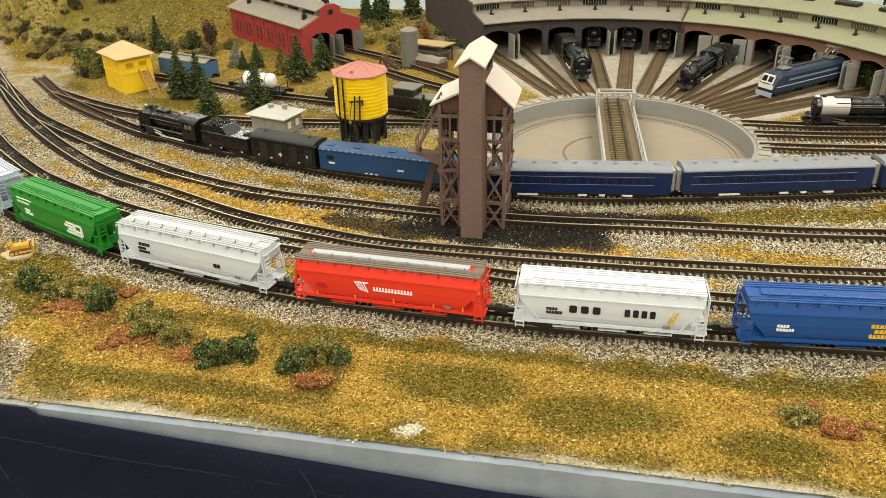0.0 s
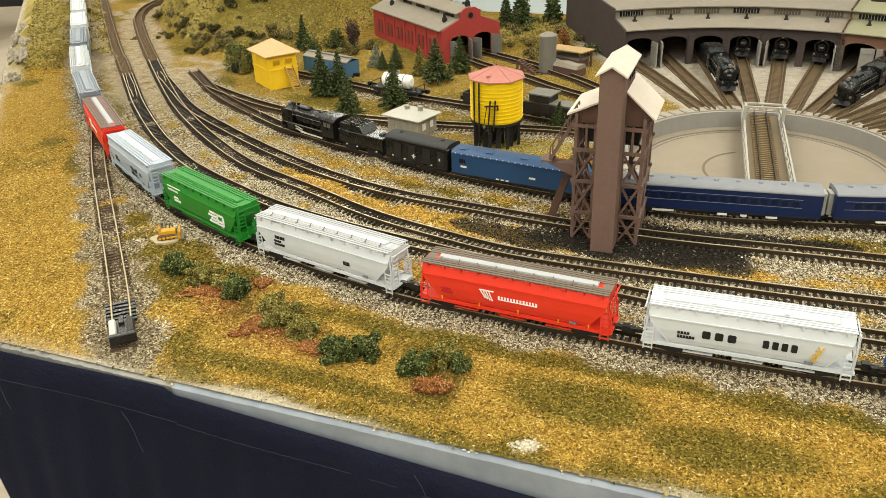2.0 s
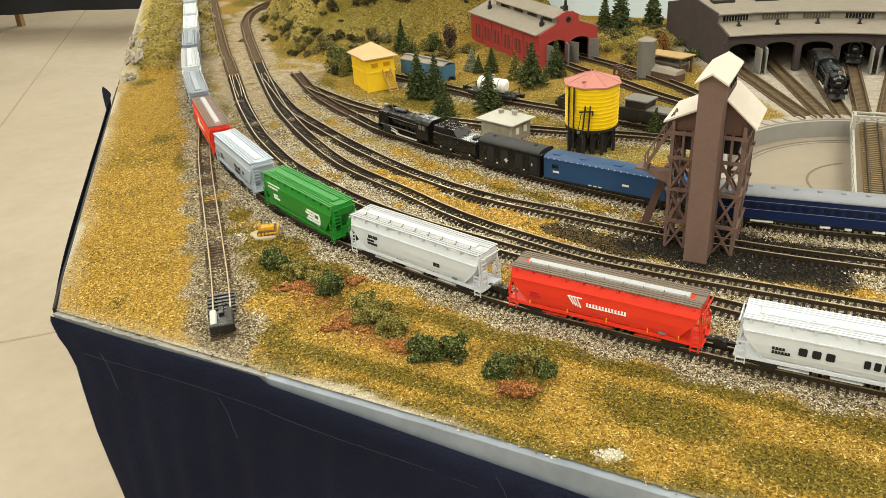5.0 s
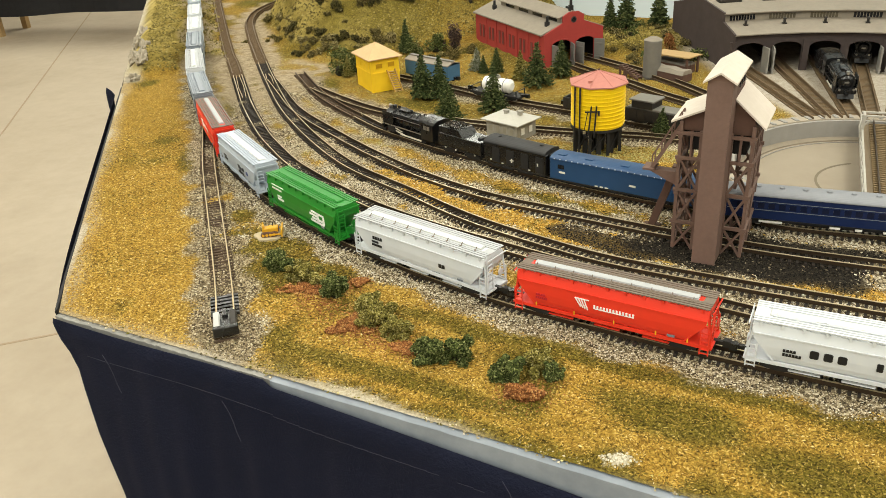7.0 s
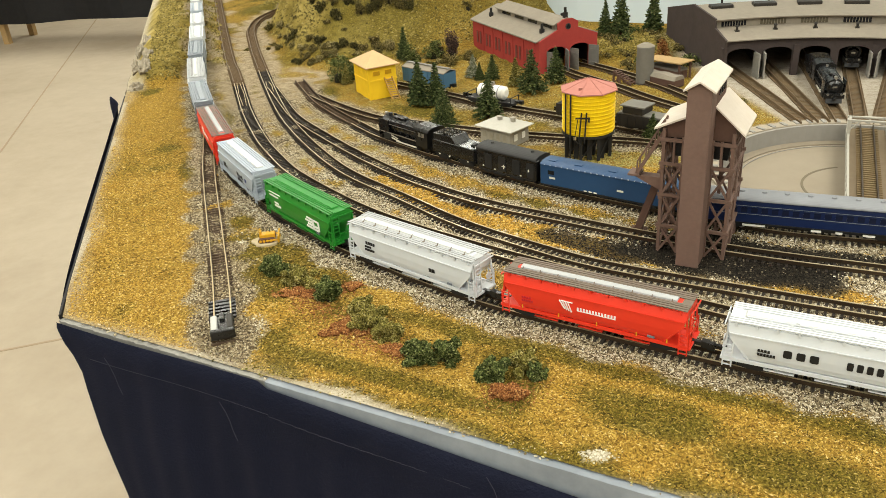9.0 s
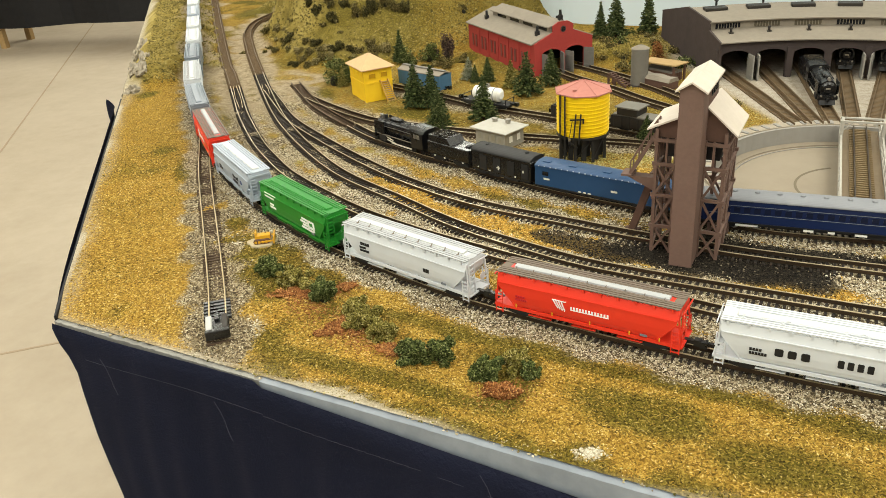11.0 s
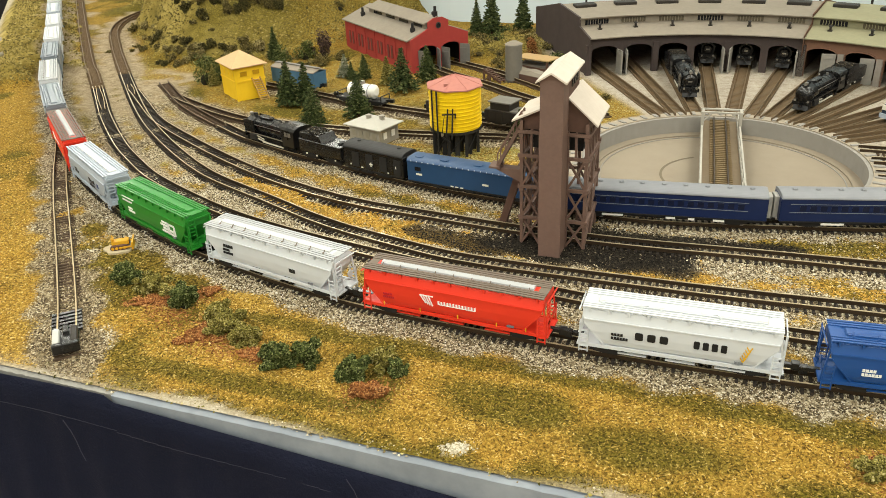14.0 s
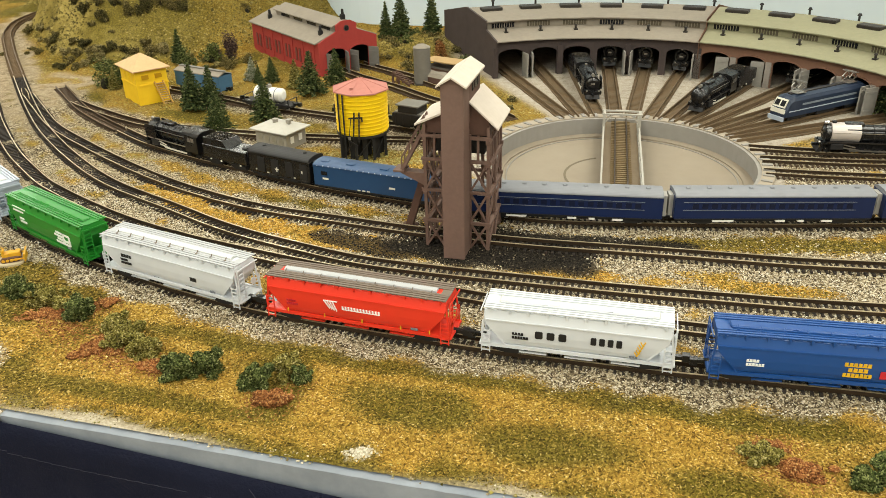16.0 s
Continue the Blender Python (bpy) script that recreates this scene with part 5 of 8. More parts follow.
def marks(car, kind, half):
    y = SIDE_Y
    ink, snow, gold, skin = PAINT["ink"], PAINT["snow"], PAINT["gold"], PAINT["skin"]

    def put(name, bm, m, label=""):
        part(name, bm, m, car, label)

    lines = snow if kind in ("red", "green", "blue") else ink
    if kind != "red":
        put("stencil", bars(-half + 0.017, 0.0186, 4, 0.006, 0.0014, y), lines)
        put("stencil", bars(-half + 0.017, 0.0164, 6, 0.0085, 0.0014, y), lines)
    else:
        put("stencil", bars(-half + 0.014, 0.0186, 4, 0.006, 0.0012, y), PAINT["rose"])
        put("stencil", bars(-half + 0.014, 0.0166, 6, 0.007, 0.0012, y), PAINT["rose"])
    put("data_panel", bars(half - 0.022, 0.0128, 3, 0.004, 0.0012, y, 0.1), skin)
    if kind == "soo":
        for x, wd in ((-0.0200, 0.0176), (0.0075, 0.0165)):
            put("lettering", blocks(x, 0.0178, 3 if x < 0 else 4, wd, 0.0042, y), ink, "bold black blocks of lettering")
        bm = bmesh.new()
        for i in range(5):
            for s in (-1, 1):
                beam(bm, (0.0300 + 0.0006 * i, y, 0.0145 + 0.0016 * i), (0.0300 + 0.0006 * i + 0.0012 * s, y, 0.0165 + 0.0016 * i), 0.0009, 0.0004)
        put("emblem", bm, gold, "golden wheat ear emblem")
    elif kind == "red":
        bm = bmesh.new()
        for i in range(4):
            beam(bm, (-0.0170 + 0.0016 * i, y, 0.0225), (-0.0140 + 0.0013 * i, y, 0.0180 - 0.0004 * i), 0.0010, 0.0004)
        beam(bm, (-0.0175, y, 0.0226), (-0.0095, y, 0.0226), 0.0008, 0.0004)
        put("emblem", bm, snow, "white leaf-shaped emblem")
        put("lettering", bars(-0.0070, 0.0182, 13, 0.0225, 0.0022, y, 0.45), snow, "white letter shapes")
        bm = bmesh.new()
        for x in (-0.040, -0.018, 0.004, 0.026, 0.042):
            box(bm, x, x + 0.0006, y - 0.0001, y + 0.0003, 0.0118, 0.0140)
        put("reflector_strip", bm, gold)
    elif kind == "green":
        put("lettering", bars(-half + 0.010, 0.0255, 10, 0.017, 0.0014, y + 0.0002, 0.2), snow, "white letter shapes")
        put("lettering", bars(-half + 0.010, 0.0234, 8, 0.014, 0.0014, y + 0.0002, 0.2), snow, "white letter shapes")
        bm = bmesh.new()
        for i, (x0, x1) in enumerate(((0.014, 0.030), (0.016, 0.031), (0.013, 0.024), (0.015, 0.031))):
            z = 0.0145 + 0.0022 * i
            box(bm, x0, x1, y - 0.0001, y + 0.0003, z, z + 0.0014)
        box(bm, 0.0225, 0.0245, y - 0.0001, y + 0.0003, 0.0145, 0.0225)
        box(bm, 0.0295, 0.0315, y - 0.0001, y + 0.0003, 0.0152, 0.0215)
        put("emblem", bm, snow, "large white emblem")
    elif kind == "slogan":
        put("lettering", words("We will", 0.0040, 0.0182, 0.0046, y), ink, "black slogan letters")
        put("lettering", words("deliver...", 0.0046, 0.0148, 0.0046, y), ink, "black slogan letters")
        put("emblem", nbox(0.0235, 0.0270, y - 0.0001, y + 0.0003, 0.0178, 0.0206, bevel=0.00008), PAINT["navy"], "small shield emblem")
    elif kind == "serif":
        put("lettering", bars(-0.014, 0.0196, 14, 0.020, 0.0026, y, 0.5), ink, "black letter shapes")
        put("lettering", bars(-0.011, 0.0158, 12, 0.017, 0.0026, y, 0.5), ink, "black letter shapes")
    elif kind == "blue":
        put("lettering", bars(0.006, 0.0205, 6, 0.012, 0.0020, y, 0.25), gold, "gold letter shapes")
        put("lettering", bars(0.008, 0.0176, 4, 0.009, 0.0020, y, 0.25), gold, "gold letter shapes")
        put("lettering", bars(0.006, 0.0147, 7, 0.013, 0.0020, y, 0.25), gold, "gold letter shapes")
        put("emblem", nbox(0.022, 0.025, y - 0.0001, y + 0.0003, 0.0150, 0.0190), PAINT["rose"])
    elif kind == "yellow":
        put("lettering", bars(0.016, 0.0185, 4, 0.016, 0.0040, y, 0.25), ink, "black letter shapes")
        put("lettering", nbox(0.0145, 0.0335, y - 0.0001, y + 0.0003, 0.0170, 0.0176), ink)
    elif kind == "short":
        put("lettering", bars(-half + 0.016, 0.0228, 3, 0.010, 0.0030, y, 0.15), ink, "black letter shapes")
    elif kind == "plain":
        put("stencil", bars(-half + 0.018, 0.0210, 4, 0.0085, 0.0020, y), ink)
        put("data_panel", bars(0.018, 0.0170, 2, 0.005, 0.0024, y, 0.2), ink)


TRAIN = [
    # middle, paint, long, style, roof, marks, label
    (2.364, "yellow", True, "trough", "walk", "yellow", "bright yellow covered hopper car with a white hatch cover"),
    (2.2475, "grey", False, "smooth", None, "serif", "grey covered hopper car with black lettering on the side"),
    (2.130, "blue", True, "smooth", None, "blue", "blue covered hopper car with gold lettering"),
    (2.0135, "white", False, "smooth", None, "soo", "white covered hopper car with bold black lettering and wheat emblem"),
    (1.8970, "red", True, "trough", "walk", "red", "bright red covered hopper car with a white emblem and trough hatch"),
    (1.7745, "white", True, "trough", "silver", "plain", "white covered hopper car with a grey roof walkway"),
    (1.6600, "green", False, "smooth", None, "green", "green covered hopper car with a large white emblem"),
    (1.5480, "pale", False, "smooth", None, "slogan", "pale grey covered hopper car with a black slogan"),
    (1.4330, "red", True, "trough", "walk", "red", "bright red covered hopper car with a white emblem and trough hatch"),
    (1.3170, "grey", False, "smooth", None, "serif", "grey covered hopper car with black lettering on the side"),
    (1.2010, "white", True, "trough", "silver", "short", "off-white covered hopper car with a dark short mark"),
    (1.0850, "grey", False, "smooth", None, "serif", "grey covered hopper car with black lettering on the side"),
    (0.9720, "white", False, "smooth", None, "plain", "white covered hopper car with bright roof hatches"),
    (0.8600, "white", False, "smooth", None, "plain", "white covered hopper car with bright roof hatches"),
    (0.7480, "pale", False, "smooth", None, "plain", "pale grey covered hopper car with bright roof hatches"),
    (0.6360, "white", False, "smooth", None, "plain", "white covered hopper car with bright roof hatches"),
    (0.5240, "white", False, "smooth", None, "plain", "white covered hopper car with bright roof hatches"),
    (0.4120, "pale", False, "smooth", None, "plain", "pale grey covered hopper car with bright roof hatches"),
]
for mid, colour, long, style, roof, kind, label in TRAIN:
    made, half = put_hopper(mid, colour, label, long, style, roof)
    marks(made, kind, half)


# ---------------------------------------------------------------- coal tower
def frame2(ox, oy, deg, z=0.0):
    return Matrix.Translation((ox, oy, z)) @ Matrix.Rotation(radians(deg), 4, "Z")


def gable(x0, x1, y0, y1, eave, ridge, thick, over=0.0):
    """Two roof slabs with the ridge along y."""
    c = (x0 + x1) / 2
    out = []
    for s, e in ((-1, x0), (1, x1)):
        slope = (ridge - eave) / abs(c - e)
        ex, ez = e + s * over, eave - slope * over
        out.append(nprism([(c, ridge), (ex, ez), (ex, ez + thick), (c, ridge + thick)], y0, y1))
    return out


def coal_tower():
    t = thing("coal_tower", frame2(0.0097, 0.4723, -15), "brown clapboard coaling tower on a braced timber frame with cream roofs", "coal tower")
    x0, x1, y0, y1 = -0.0205, 0.0205, 0.0, 0.040
    # boarded shaft with its own head house
    sx, sw = 0.0019, 0.0068
    shaft = part("shaft", nprism([(sx - sw, 0), (sx + sw, 0), (sx + sw, 0.1136), (sx, 0.1178), (sx - sw, 0.1136)], -0.0172, -0.001), TOWERWOOD, t)
    for k in range(88):
        z = 0.001 + k * 0.00128
        bm = nprism([(0, 0), (0.00026, 0.0), (0.00004, 0.00122), (0, 0.00122)], -sw - 0.0001, sw + 0.0001, m=Matrix.Translation((sx, -0.0172, z)) @ Matrix.Rotation(radians(-90), 4, "Z"))
        part("clapboard", bm, TOWERWOOD, shaft)
    part("head_house", nprism([(sx - sw, 0.086), (sx + sw, 0.086), (sx + sw, 0.1136), (sx, 0.1178), (sx - sw, 0.1136)], -0.001, 0.030), TOWERDARK, t)
    for y in (0.006, 0.013, 0.020):
        part("window", nbox(sx + sw, sx + sw + 0.0006, y, y + 0.004, 0.1045, 0.1110), GLASSDARK, t)
    for bm in gable(sx - sw, sx + sw, -0.0195, 0.033, 0.1138, 0.1180, 0.0011, 0.0024):
        part("roof", bm, TOWERROOF, t, "cream roof slab")
    # bin house
    h = part("bin_house", nprism([(x0, 0.0775), (x1, 0.0775), (x1, 0.0868), (0.0086, 0.0982), (x0, 0.0846)], 0.002, 0.038), TOWERDARK, t)
    for side, edge in ((-1, x0), (1, x1)):
        for k in range(5):
            z = 0.078 + k * 0.0014
            part("clapboard", nbox(edge - 0.0001 if side > 0 else edge - 0.0004, edge + 0.0004 if side > 0 else edge + 0.0001, 0.002, 0.038, z, z + 0.0011), TOWERWOOD, h)
    top_x, top_z = 0.0086, 0.0986
    for ex, ez in ((x0 - 0.0062, 0.0822), (x1 + 0.0062, 0.0822)):
        part("roof", nprism([(top_x, top_z), (ex, ez), (ex, ez + 0.0012), (top_x, top_z + 0.0012)], -0.001, 0.041), TOWERROOF, t, "cream roof slab")
    part("bin", nprism([(x0 + 0.004, 0.0635), (x1 - 0.004, 0.0635), (x1 - 0.002, 0.0775), (x0 + 0.002, 0.0775)], 0.008, 0.036), BLACKMATT, t, "dark coal bin")
    # timber frame
    for x in (x0, -0.0085, 0.0085, x1):
        for y in (y0, 0.020, y1):
            if abs(x) < 0.01 and y == 0.020:
                continue
            part("post", nbox(x - 0.0010, x + 0.0010, y - 0.0010, y + 0.0010, 0, 0.0835 if abs(x) > 0.01 else 0.0785), TOWERWOOD, t)
    levels = (0.0, 0.0185, 0.0400, 0.0610, 0.0765)
    for z in levels[1:]:
        for y in (y0, y1):
            part("beam", nbox(x0 - 0.0022, x1 + 0.0022, y - 0.0014 - 0.0003, y - 0.0010 + 0.0011, z - 0.0010, z + 0.0010), TOWERWOOD, t)
        for x in (x0, x1):
            part("beam", nbox(x - 0.0014, x + 0.0014, y0 - 0.002, y1 + 0.002, z - 0.0031, z - 0.0011), TOWERWOOD, t)
    for za, zb in zip(levels, levels[1:4]):
        for y in (y0, y1):
            for a, b in ((x0, -0.0085), (0.0085, x1)):
                part("brace", nbeam((a, y - 0.0012, za), (b, y - 0.0012, zb), 0.0011, 0.0014), TOWERWOOD, t)
                part("brace", nbeam((a, y - 0.0002, zb), (b, y - 0.0002, za), 0.0011, 0.0014), TOWERWOOD, t)
        for x in (x0, x1):
            for a, b in ((y0, 0.020), (0.020, y1)):
                part("brace", nbeam((x + 0.0004, a, za), (x + 0.0004, b, zb), 0.0011, 0.0014), TOWERWOOD, t)
                part("brace", nbeam((x - 0.0005, a, zb), (x - 0.0005, b, za), 0.0011, 0.0014), TOWERWOOD, t)
    for x in (-0.014, 0.014):
        part("stud", nbox(x - 0.0007, x + 0.0007, y0 - 0.0012, y0 + 0.0005, 0.0610, 0.0780), TOWERWOOD, t)
    for y in (0.006, 0.012, 0.026, 0.033):
        part("stud", nbox(x1 - 0.0007, x1 + 0.0007, y - 0.0007, y + 0.0007, 0.0610, 0.0780), TOWERWOOD, t)
        part("stud", nbox(x0 - 0.0007, x0 + 0.0007, y - 0.0007, y + 0.0007, 0.0610, 0.0780), TOWERWOOD, t)
    # stair and coal chute beside the frame
    for y in (0.004, 0.011):
        part("stair_string", nbeam((x0 - 0.0010, y, 0.0800), (x0 - 0.0170, y, 0.0505), 0.0012, 0.0022), TOWERWOOD, t)
        part("handrail", nbeam((x0 - 0.0010, y, 0.0880), (x0 - 0.0170, y, 0.0585), 0.0009), TOWERWOOD, t)
        for k in range(4):
            u = k / 3
            part("baluster", nbeam((x0 - 0.001 - 0.016 * u, y, 0.080 - 0.0295 * u), (x0 - 0.001 - 0.016 * u, y, 0.088 - 0.0295 * u), 0.0008), TOWERWOOD, t)
    for k in range(12):
        u = (k + 0.5) / 12
        x, z = x0 - 0.001 - 0.016 * u, 0.080 - 0.0295 * u
        part("step", nbox(x - 0.0011, x + 0.0011, 0.004, 0.011, z - 0.0003, z + 0.0003), TOWERWOOD, t)
    part("platform", nbox(x0 - 0.0225, x0 - 0.0150, 0.002, 0.013, 0.0490, 0.0503), TOWERWOOD, t)
    part("bracket", nprism([(x0 - 0.0010, 0.040), (x0 - 0.0010, 0.049), (x0 - 0.0200, 0.049)], 0.004, 0.011), TOWERWOOD, t)
    part("chute", nprism([(x0 - 0.0080, 0.046), (x0 - 0.0030, 0.046), (x0 - 0.0170, 0.001), (x0 - 0.0220, 0.001)], 0.020, 0.026), TOWERDARK, t)
    part("footing", nbox(x0 - 0.0245, x0 - 0.0140, 0.018, 0.028, -0.0005, 0.0016), TOWERDARK, t)
    return t


coal_tower()


# ---------------------------------------------------------------- water tower
def water_tower():
    t = thing("water_tower", frame2(-0.066, 0.655, 8), "yellow banded water tank with a pinkish roof on black legs", "water tower")
    r, z0, z1 = 0.0218, 0.0225, 0.0575
    bm = bmesh.new()
    rings = []
    for z, k in ((z0, 0.985), (z1, 1.0)):
        rings.append([(r * k * math.cos(a * math.tau / 48), r * k * math.sin(a * math.tau / 48), z) for a in range(48)])
    loft(bm, rings)
    tub = part("tub", bm, TANKYELLOW, t, smooth=False)
    for k in range(11):
        z = z0 + 0.0018 + k * 0.0031
        bm = bmesh.new()
        loft(bm, [[((r + d) * math.cos(a * math.tau / 48), (r + d) * math.sin(a * math.tau / 48), z + h) for a in range(48)] for d, h in ((-0.0005, -0.0004), (0.0004, -0.00025), (0.0004, 0.00025), (-0.0005, 0.0004))])
        part("hoop", bm, TANKYELLOW, tub)
    rr, apex = 0.0246, 0.0660
    for k in range(8):
        a, b = (k + 0.5) * math.tau / 8, (k + 1.5) * math.tau / 8
        bm = bmesh.new()
        p = [(rr * math.cos(a), rr * math.sin(a), z1), (rr * math.cos(b), rr * math.sin(b), z1), (0, 0, apex)]
        loft(bm, [p, [(x, y, z + 0.0009) for x, y, z in p]])
        part("roof_panel", bm, TANKROOF, t, "pinkish roof panel")
        part("roof_rib", nbeam((rr * math.cos(a), rr * math.sin(a), z1 + 0.0009), (0, 0, apex + 0.0009), 0.0006), TANKROOF, t)
    part("finial", ncyl((0, 0, apex), (0, 0, apex + 0.0022), 0.0011, 0.0006), TOWERDARK, t)
    part("hatch", nbox(-0.0095, -0.0065, -0.0155, -0.0125, 0.0605, 0.0626), TANKROOF, t)
    for k in range(8):
        a = (k + 0.5) * math.tau / 8
        x, y = 0.0195 * math.cos(a), 0.0195 * math.sin(a)
        part("leg", nbox(x - 0.0012, x + 0.0012, y - 0.0012, y + 0.0012, 0, z0), BLACKMATT, t, "black leg")
        b = (k + 1.5) * math.tau / 8
        part("brace", nbeam((x, y, 0.002), (0.0195 * math.cos(b), 0.0195 * math.sin(b), z0 - 0.002), 0.0008), BLACKMATT, t)
    for a in (3.7, 3.95):
        part("standpipe", nbeam(((r + 0.0016) * math.cos(a), (r + 0.0016) * math.sin(a), 0), ((r + 0.0016) * math.cos(a), (r + 0.0016) * math.sin(a), z1), 0.0013), BLACKMATT, t)
    part("base_ring", ncyl((0, 0, z0 - 0.0022), (0, 0, z0), 0.0222, seg=32), BLACKMATT, t)
    part("core_pipe", ncyl((0, 0, 0), (0, 0, z0), 0.0065, seg=16), BLACKMATT, t)
    for k in range(8):
        a = k * math.tau / 8
        x, y = 0.0150 * math.cos(a), 0.0150 * math.sin(a)
        part("inner_leg", nbox(x - 0.0020, x + 0.0020, y - 0.0020, y + 0.0020, 0, z0 - 0.002), BLACKMATT, t)
    # delivery spout
    s = part("spout", nbeam((-0.0095, -0.0235, 0.020), (-0.0075, -0.0235, 0.0440), 0.0012), BLACKMATT, t)
    for a, b, w in (((-0.0050, -0.0238, 0.018), (-0.0035, -0.0238, 0.0440), 0.0012), ((-0.0125, -0.0238, 0.0395), (-0.0015, -0.0238, 0.0395), 0.0010), ((-0.0015, -0.0238, 0.036), (-0.0015, -0.0238, 0.0400), 0.0012),
                    ((-0.0135, -0.0238, 0.021), (-0.0060, -0.0238, 0.0150), 0.0010), ((-0.0105, -0.0238, 0.0390), (-0.0130, -0.0238, 0.0230), 0.0006)):
        part("spout_arm", nbeam(a, b, w), BLACKMATT, s)
    part("float_weight", ncyl((-0.0128, -0.0240, 0.0215), (-0.0128, -0.0240, 0.0235), 0.0011), STEEL, t)


water_tower()


# ---------------------------------------------------------------- small huts, silo, shed
def hip_roof(x0, x1, y0, y1, z, apex, over, thick=0.0009):
    bm = bmesh.new()
    a, b, c, d = (x0 - over, y0 - over), (x1 + over, y0 - over), (x1 + over, y1 + over), (x0 - over, y1 + over)
    m = ((x0 + x1) / 2, (y0 + y1) / 2)
    e = 0.0006
    loft(bm, [[(*p, z) for p in (a, b, c, d)], [(*p, z + thick) for p in (a, b, c, d)], [(m[0] - e, m[1] - e, apex), (m[0] + e, m[1] - e, apex), (m[0] + e, m[1] + e, apex), (m[0] - e, m[1] + e, apex)]])
    return bm


def signal_hut():
    deg = math.degrees(math.atan2(0.63, 0.777))
    t = thing("signal_hut", frame2(-0.312, 0.8127, deg, ground_z(-0.312, 0.83) - 0.001), "two-storey yellow signal hut with a sandy hipped roof", "hut")
    w, d = 0.033, 0.044
    part("wall", nbox(0, w, 0, d, 0, 0.0365), HUTYELLOW, t)
    part("belt_board", nbox(-0.0006, w + 0.0006, -0.0006, d + 0.0006, 0.0205, 0.0222), HUTYELLOW, t)
    part("corner_board", nbox(-0.0007, 0.0012, -0.0007, 0.0012, 0, 0.0365), HUTYELLOW, t)
    for x in (0.005, 0.019):
        win = part("window", nbox(x, x + 0.009, -0.0005, 0.0006, 0.0262, 0.0322), HUTYELLOW, t)
        part("pane", nbox(x + 0.0008, x + 0.0082, -0.0008, 0.0004, 0.0270, 0.0315), plain("amber_pane", S(196, 150, 30), S(150, 110, 20), 200, 0.3), win)
    for y in (0.006, 0.018, 0.030):
        part("window", nbox(-0.0005, 0.0006, y, y + 0.007, 0.0262, 0.0322), HUTYELLOW, t)
    part("roof", hip_roof(0, w, 0, d, 0.0365, 0.0500, 0.0035), HUTROOF, t, "sandy hipped roof")
    for x in (0.0180, 0.0270):
        part("stair_string", nbeam((x, -0.0012, 0.0238), (x + 0.0030, -0.0125, 0.0008), 0.0011, 0.0018), plain("stair_wood", S(190, 148, 66)), t, "tan stair string")
    for k in range(10):
        u = (k + 0.5) / 10
        part("step", nbox(0.0184 + 0.003 * u, 0.0266 + 0.003 * u, -0.0022 - 0.0113 * u, -0.0006 - 0.0113 * u, 0.0222 - 0.0214 * u, 0.0227 - 0.0214 * u), LUMBER, t)


signal_hut()


STONEPANE = plain("dusty_pane", S(150, 143, 128), S(122, 115, 101), 200, 0.5)


def stone_hut():
    t = thing("stone_hut", frame2(-0.1653, 0.6845, -31.5, -0.001), "small pale stone hut with a low white hipped roof", "hut")
    w, d = 0.0355, 0.026
    part("wall", nbox(0, w, 0, d, 0, 0.0160), STONEHUT, t)
    for x in (0.003, 0.011, 0.019, 0.027):
        win = part("window", nbox(x, x + 0.005, -0.0006, 0.0004, 0.006, 0.0125), STONEHUT, t)
        part("pane", nbox(x + 0.0007, x + 0.0043, -0.0007, 0.0002, 0.0068, 0.0118), STONEPANE, win)
    for y in (0.004, 0.015):
        win = part("window", nbox(w - 0.0004, w + 0.0006, y, y + 0.006, 0.005, 0.0125), STONEHUT, t)
        part("pane", nbox(w - 0.0002, w + 0.0009, y + 0.0008, y + 0.0052, 0.006, 0.0118), WHITEPLASTIC, win)
    part("roof", hip_roof(0, w, 0, d, 0.0160, 0.0206, 0.0038), plain("pale_roof", S(182, 179, 170), S(150, 146, 136), 260, 0.8), t, "low pale hipped roof")
    for x, y in ((0.013, 0.013), (0.025, 0.017)):
        part("chimney", nbox(x - 0.0018, x + 0.0018, y - 0.0018, y + 0.0018, 0.0172, 0.0226, bevel=0.0003), STONEHUT, t)
        part("chimney_cap", nbox(x - 0.0023, x + 0.0023, y - 0.0023, y + 0.0023, 0.0226, 0.0234), STONEHUT, t)


stone_hut()


def silo():
    t = thing("silo", frame2(-0.0185, 0.880, 0, ground_z(-0.0185, 0.88) - 0.0012), "grey sheet-metal silo with a shallow pale cap", "silo")
    bm = bmesh.new()
    rings = []
    for k in range(22):
        z = 0.0018 * k + 0.001
        for d, h in ((0.0, 0.0), (0.00018, 0.0009)):
            rings.append([((0.0092 + d) * math.cos(a * math.tau / 28), (0.0092 + d) * math.sin(a * math.tau / 28), z + h) for a in range(28)])
    loft(bm, rings)
    part("barrel", bm, SILO, t, smooth=True)
    part("cap", ncyl((0, 0, 0.0405), (0, 0, 0.0435), 0.0098, 0.004, 28), ROOFGREY, t, "pale shallow cap")
    part("plinth", nbox(-0.016, 0.013, -0.013, 0.012, 0, 0.0014), DARKIRON, t)


silo()


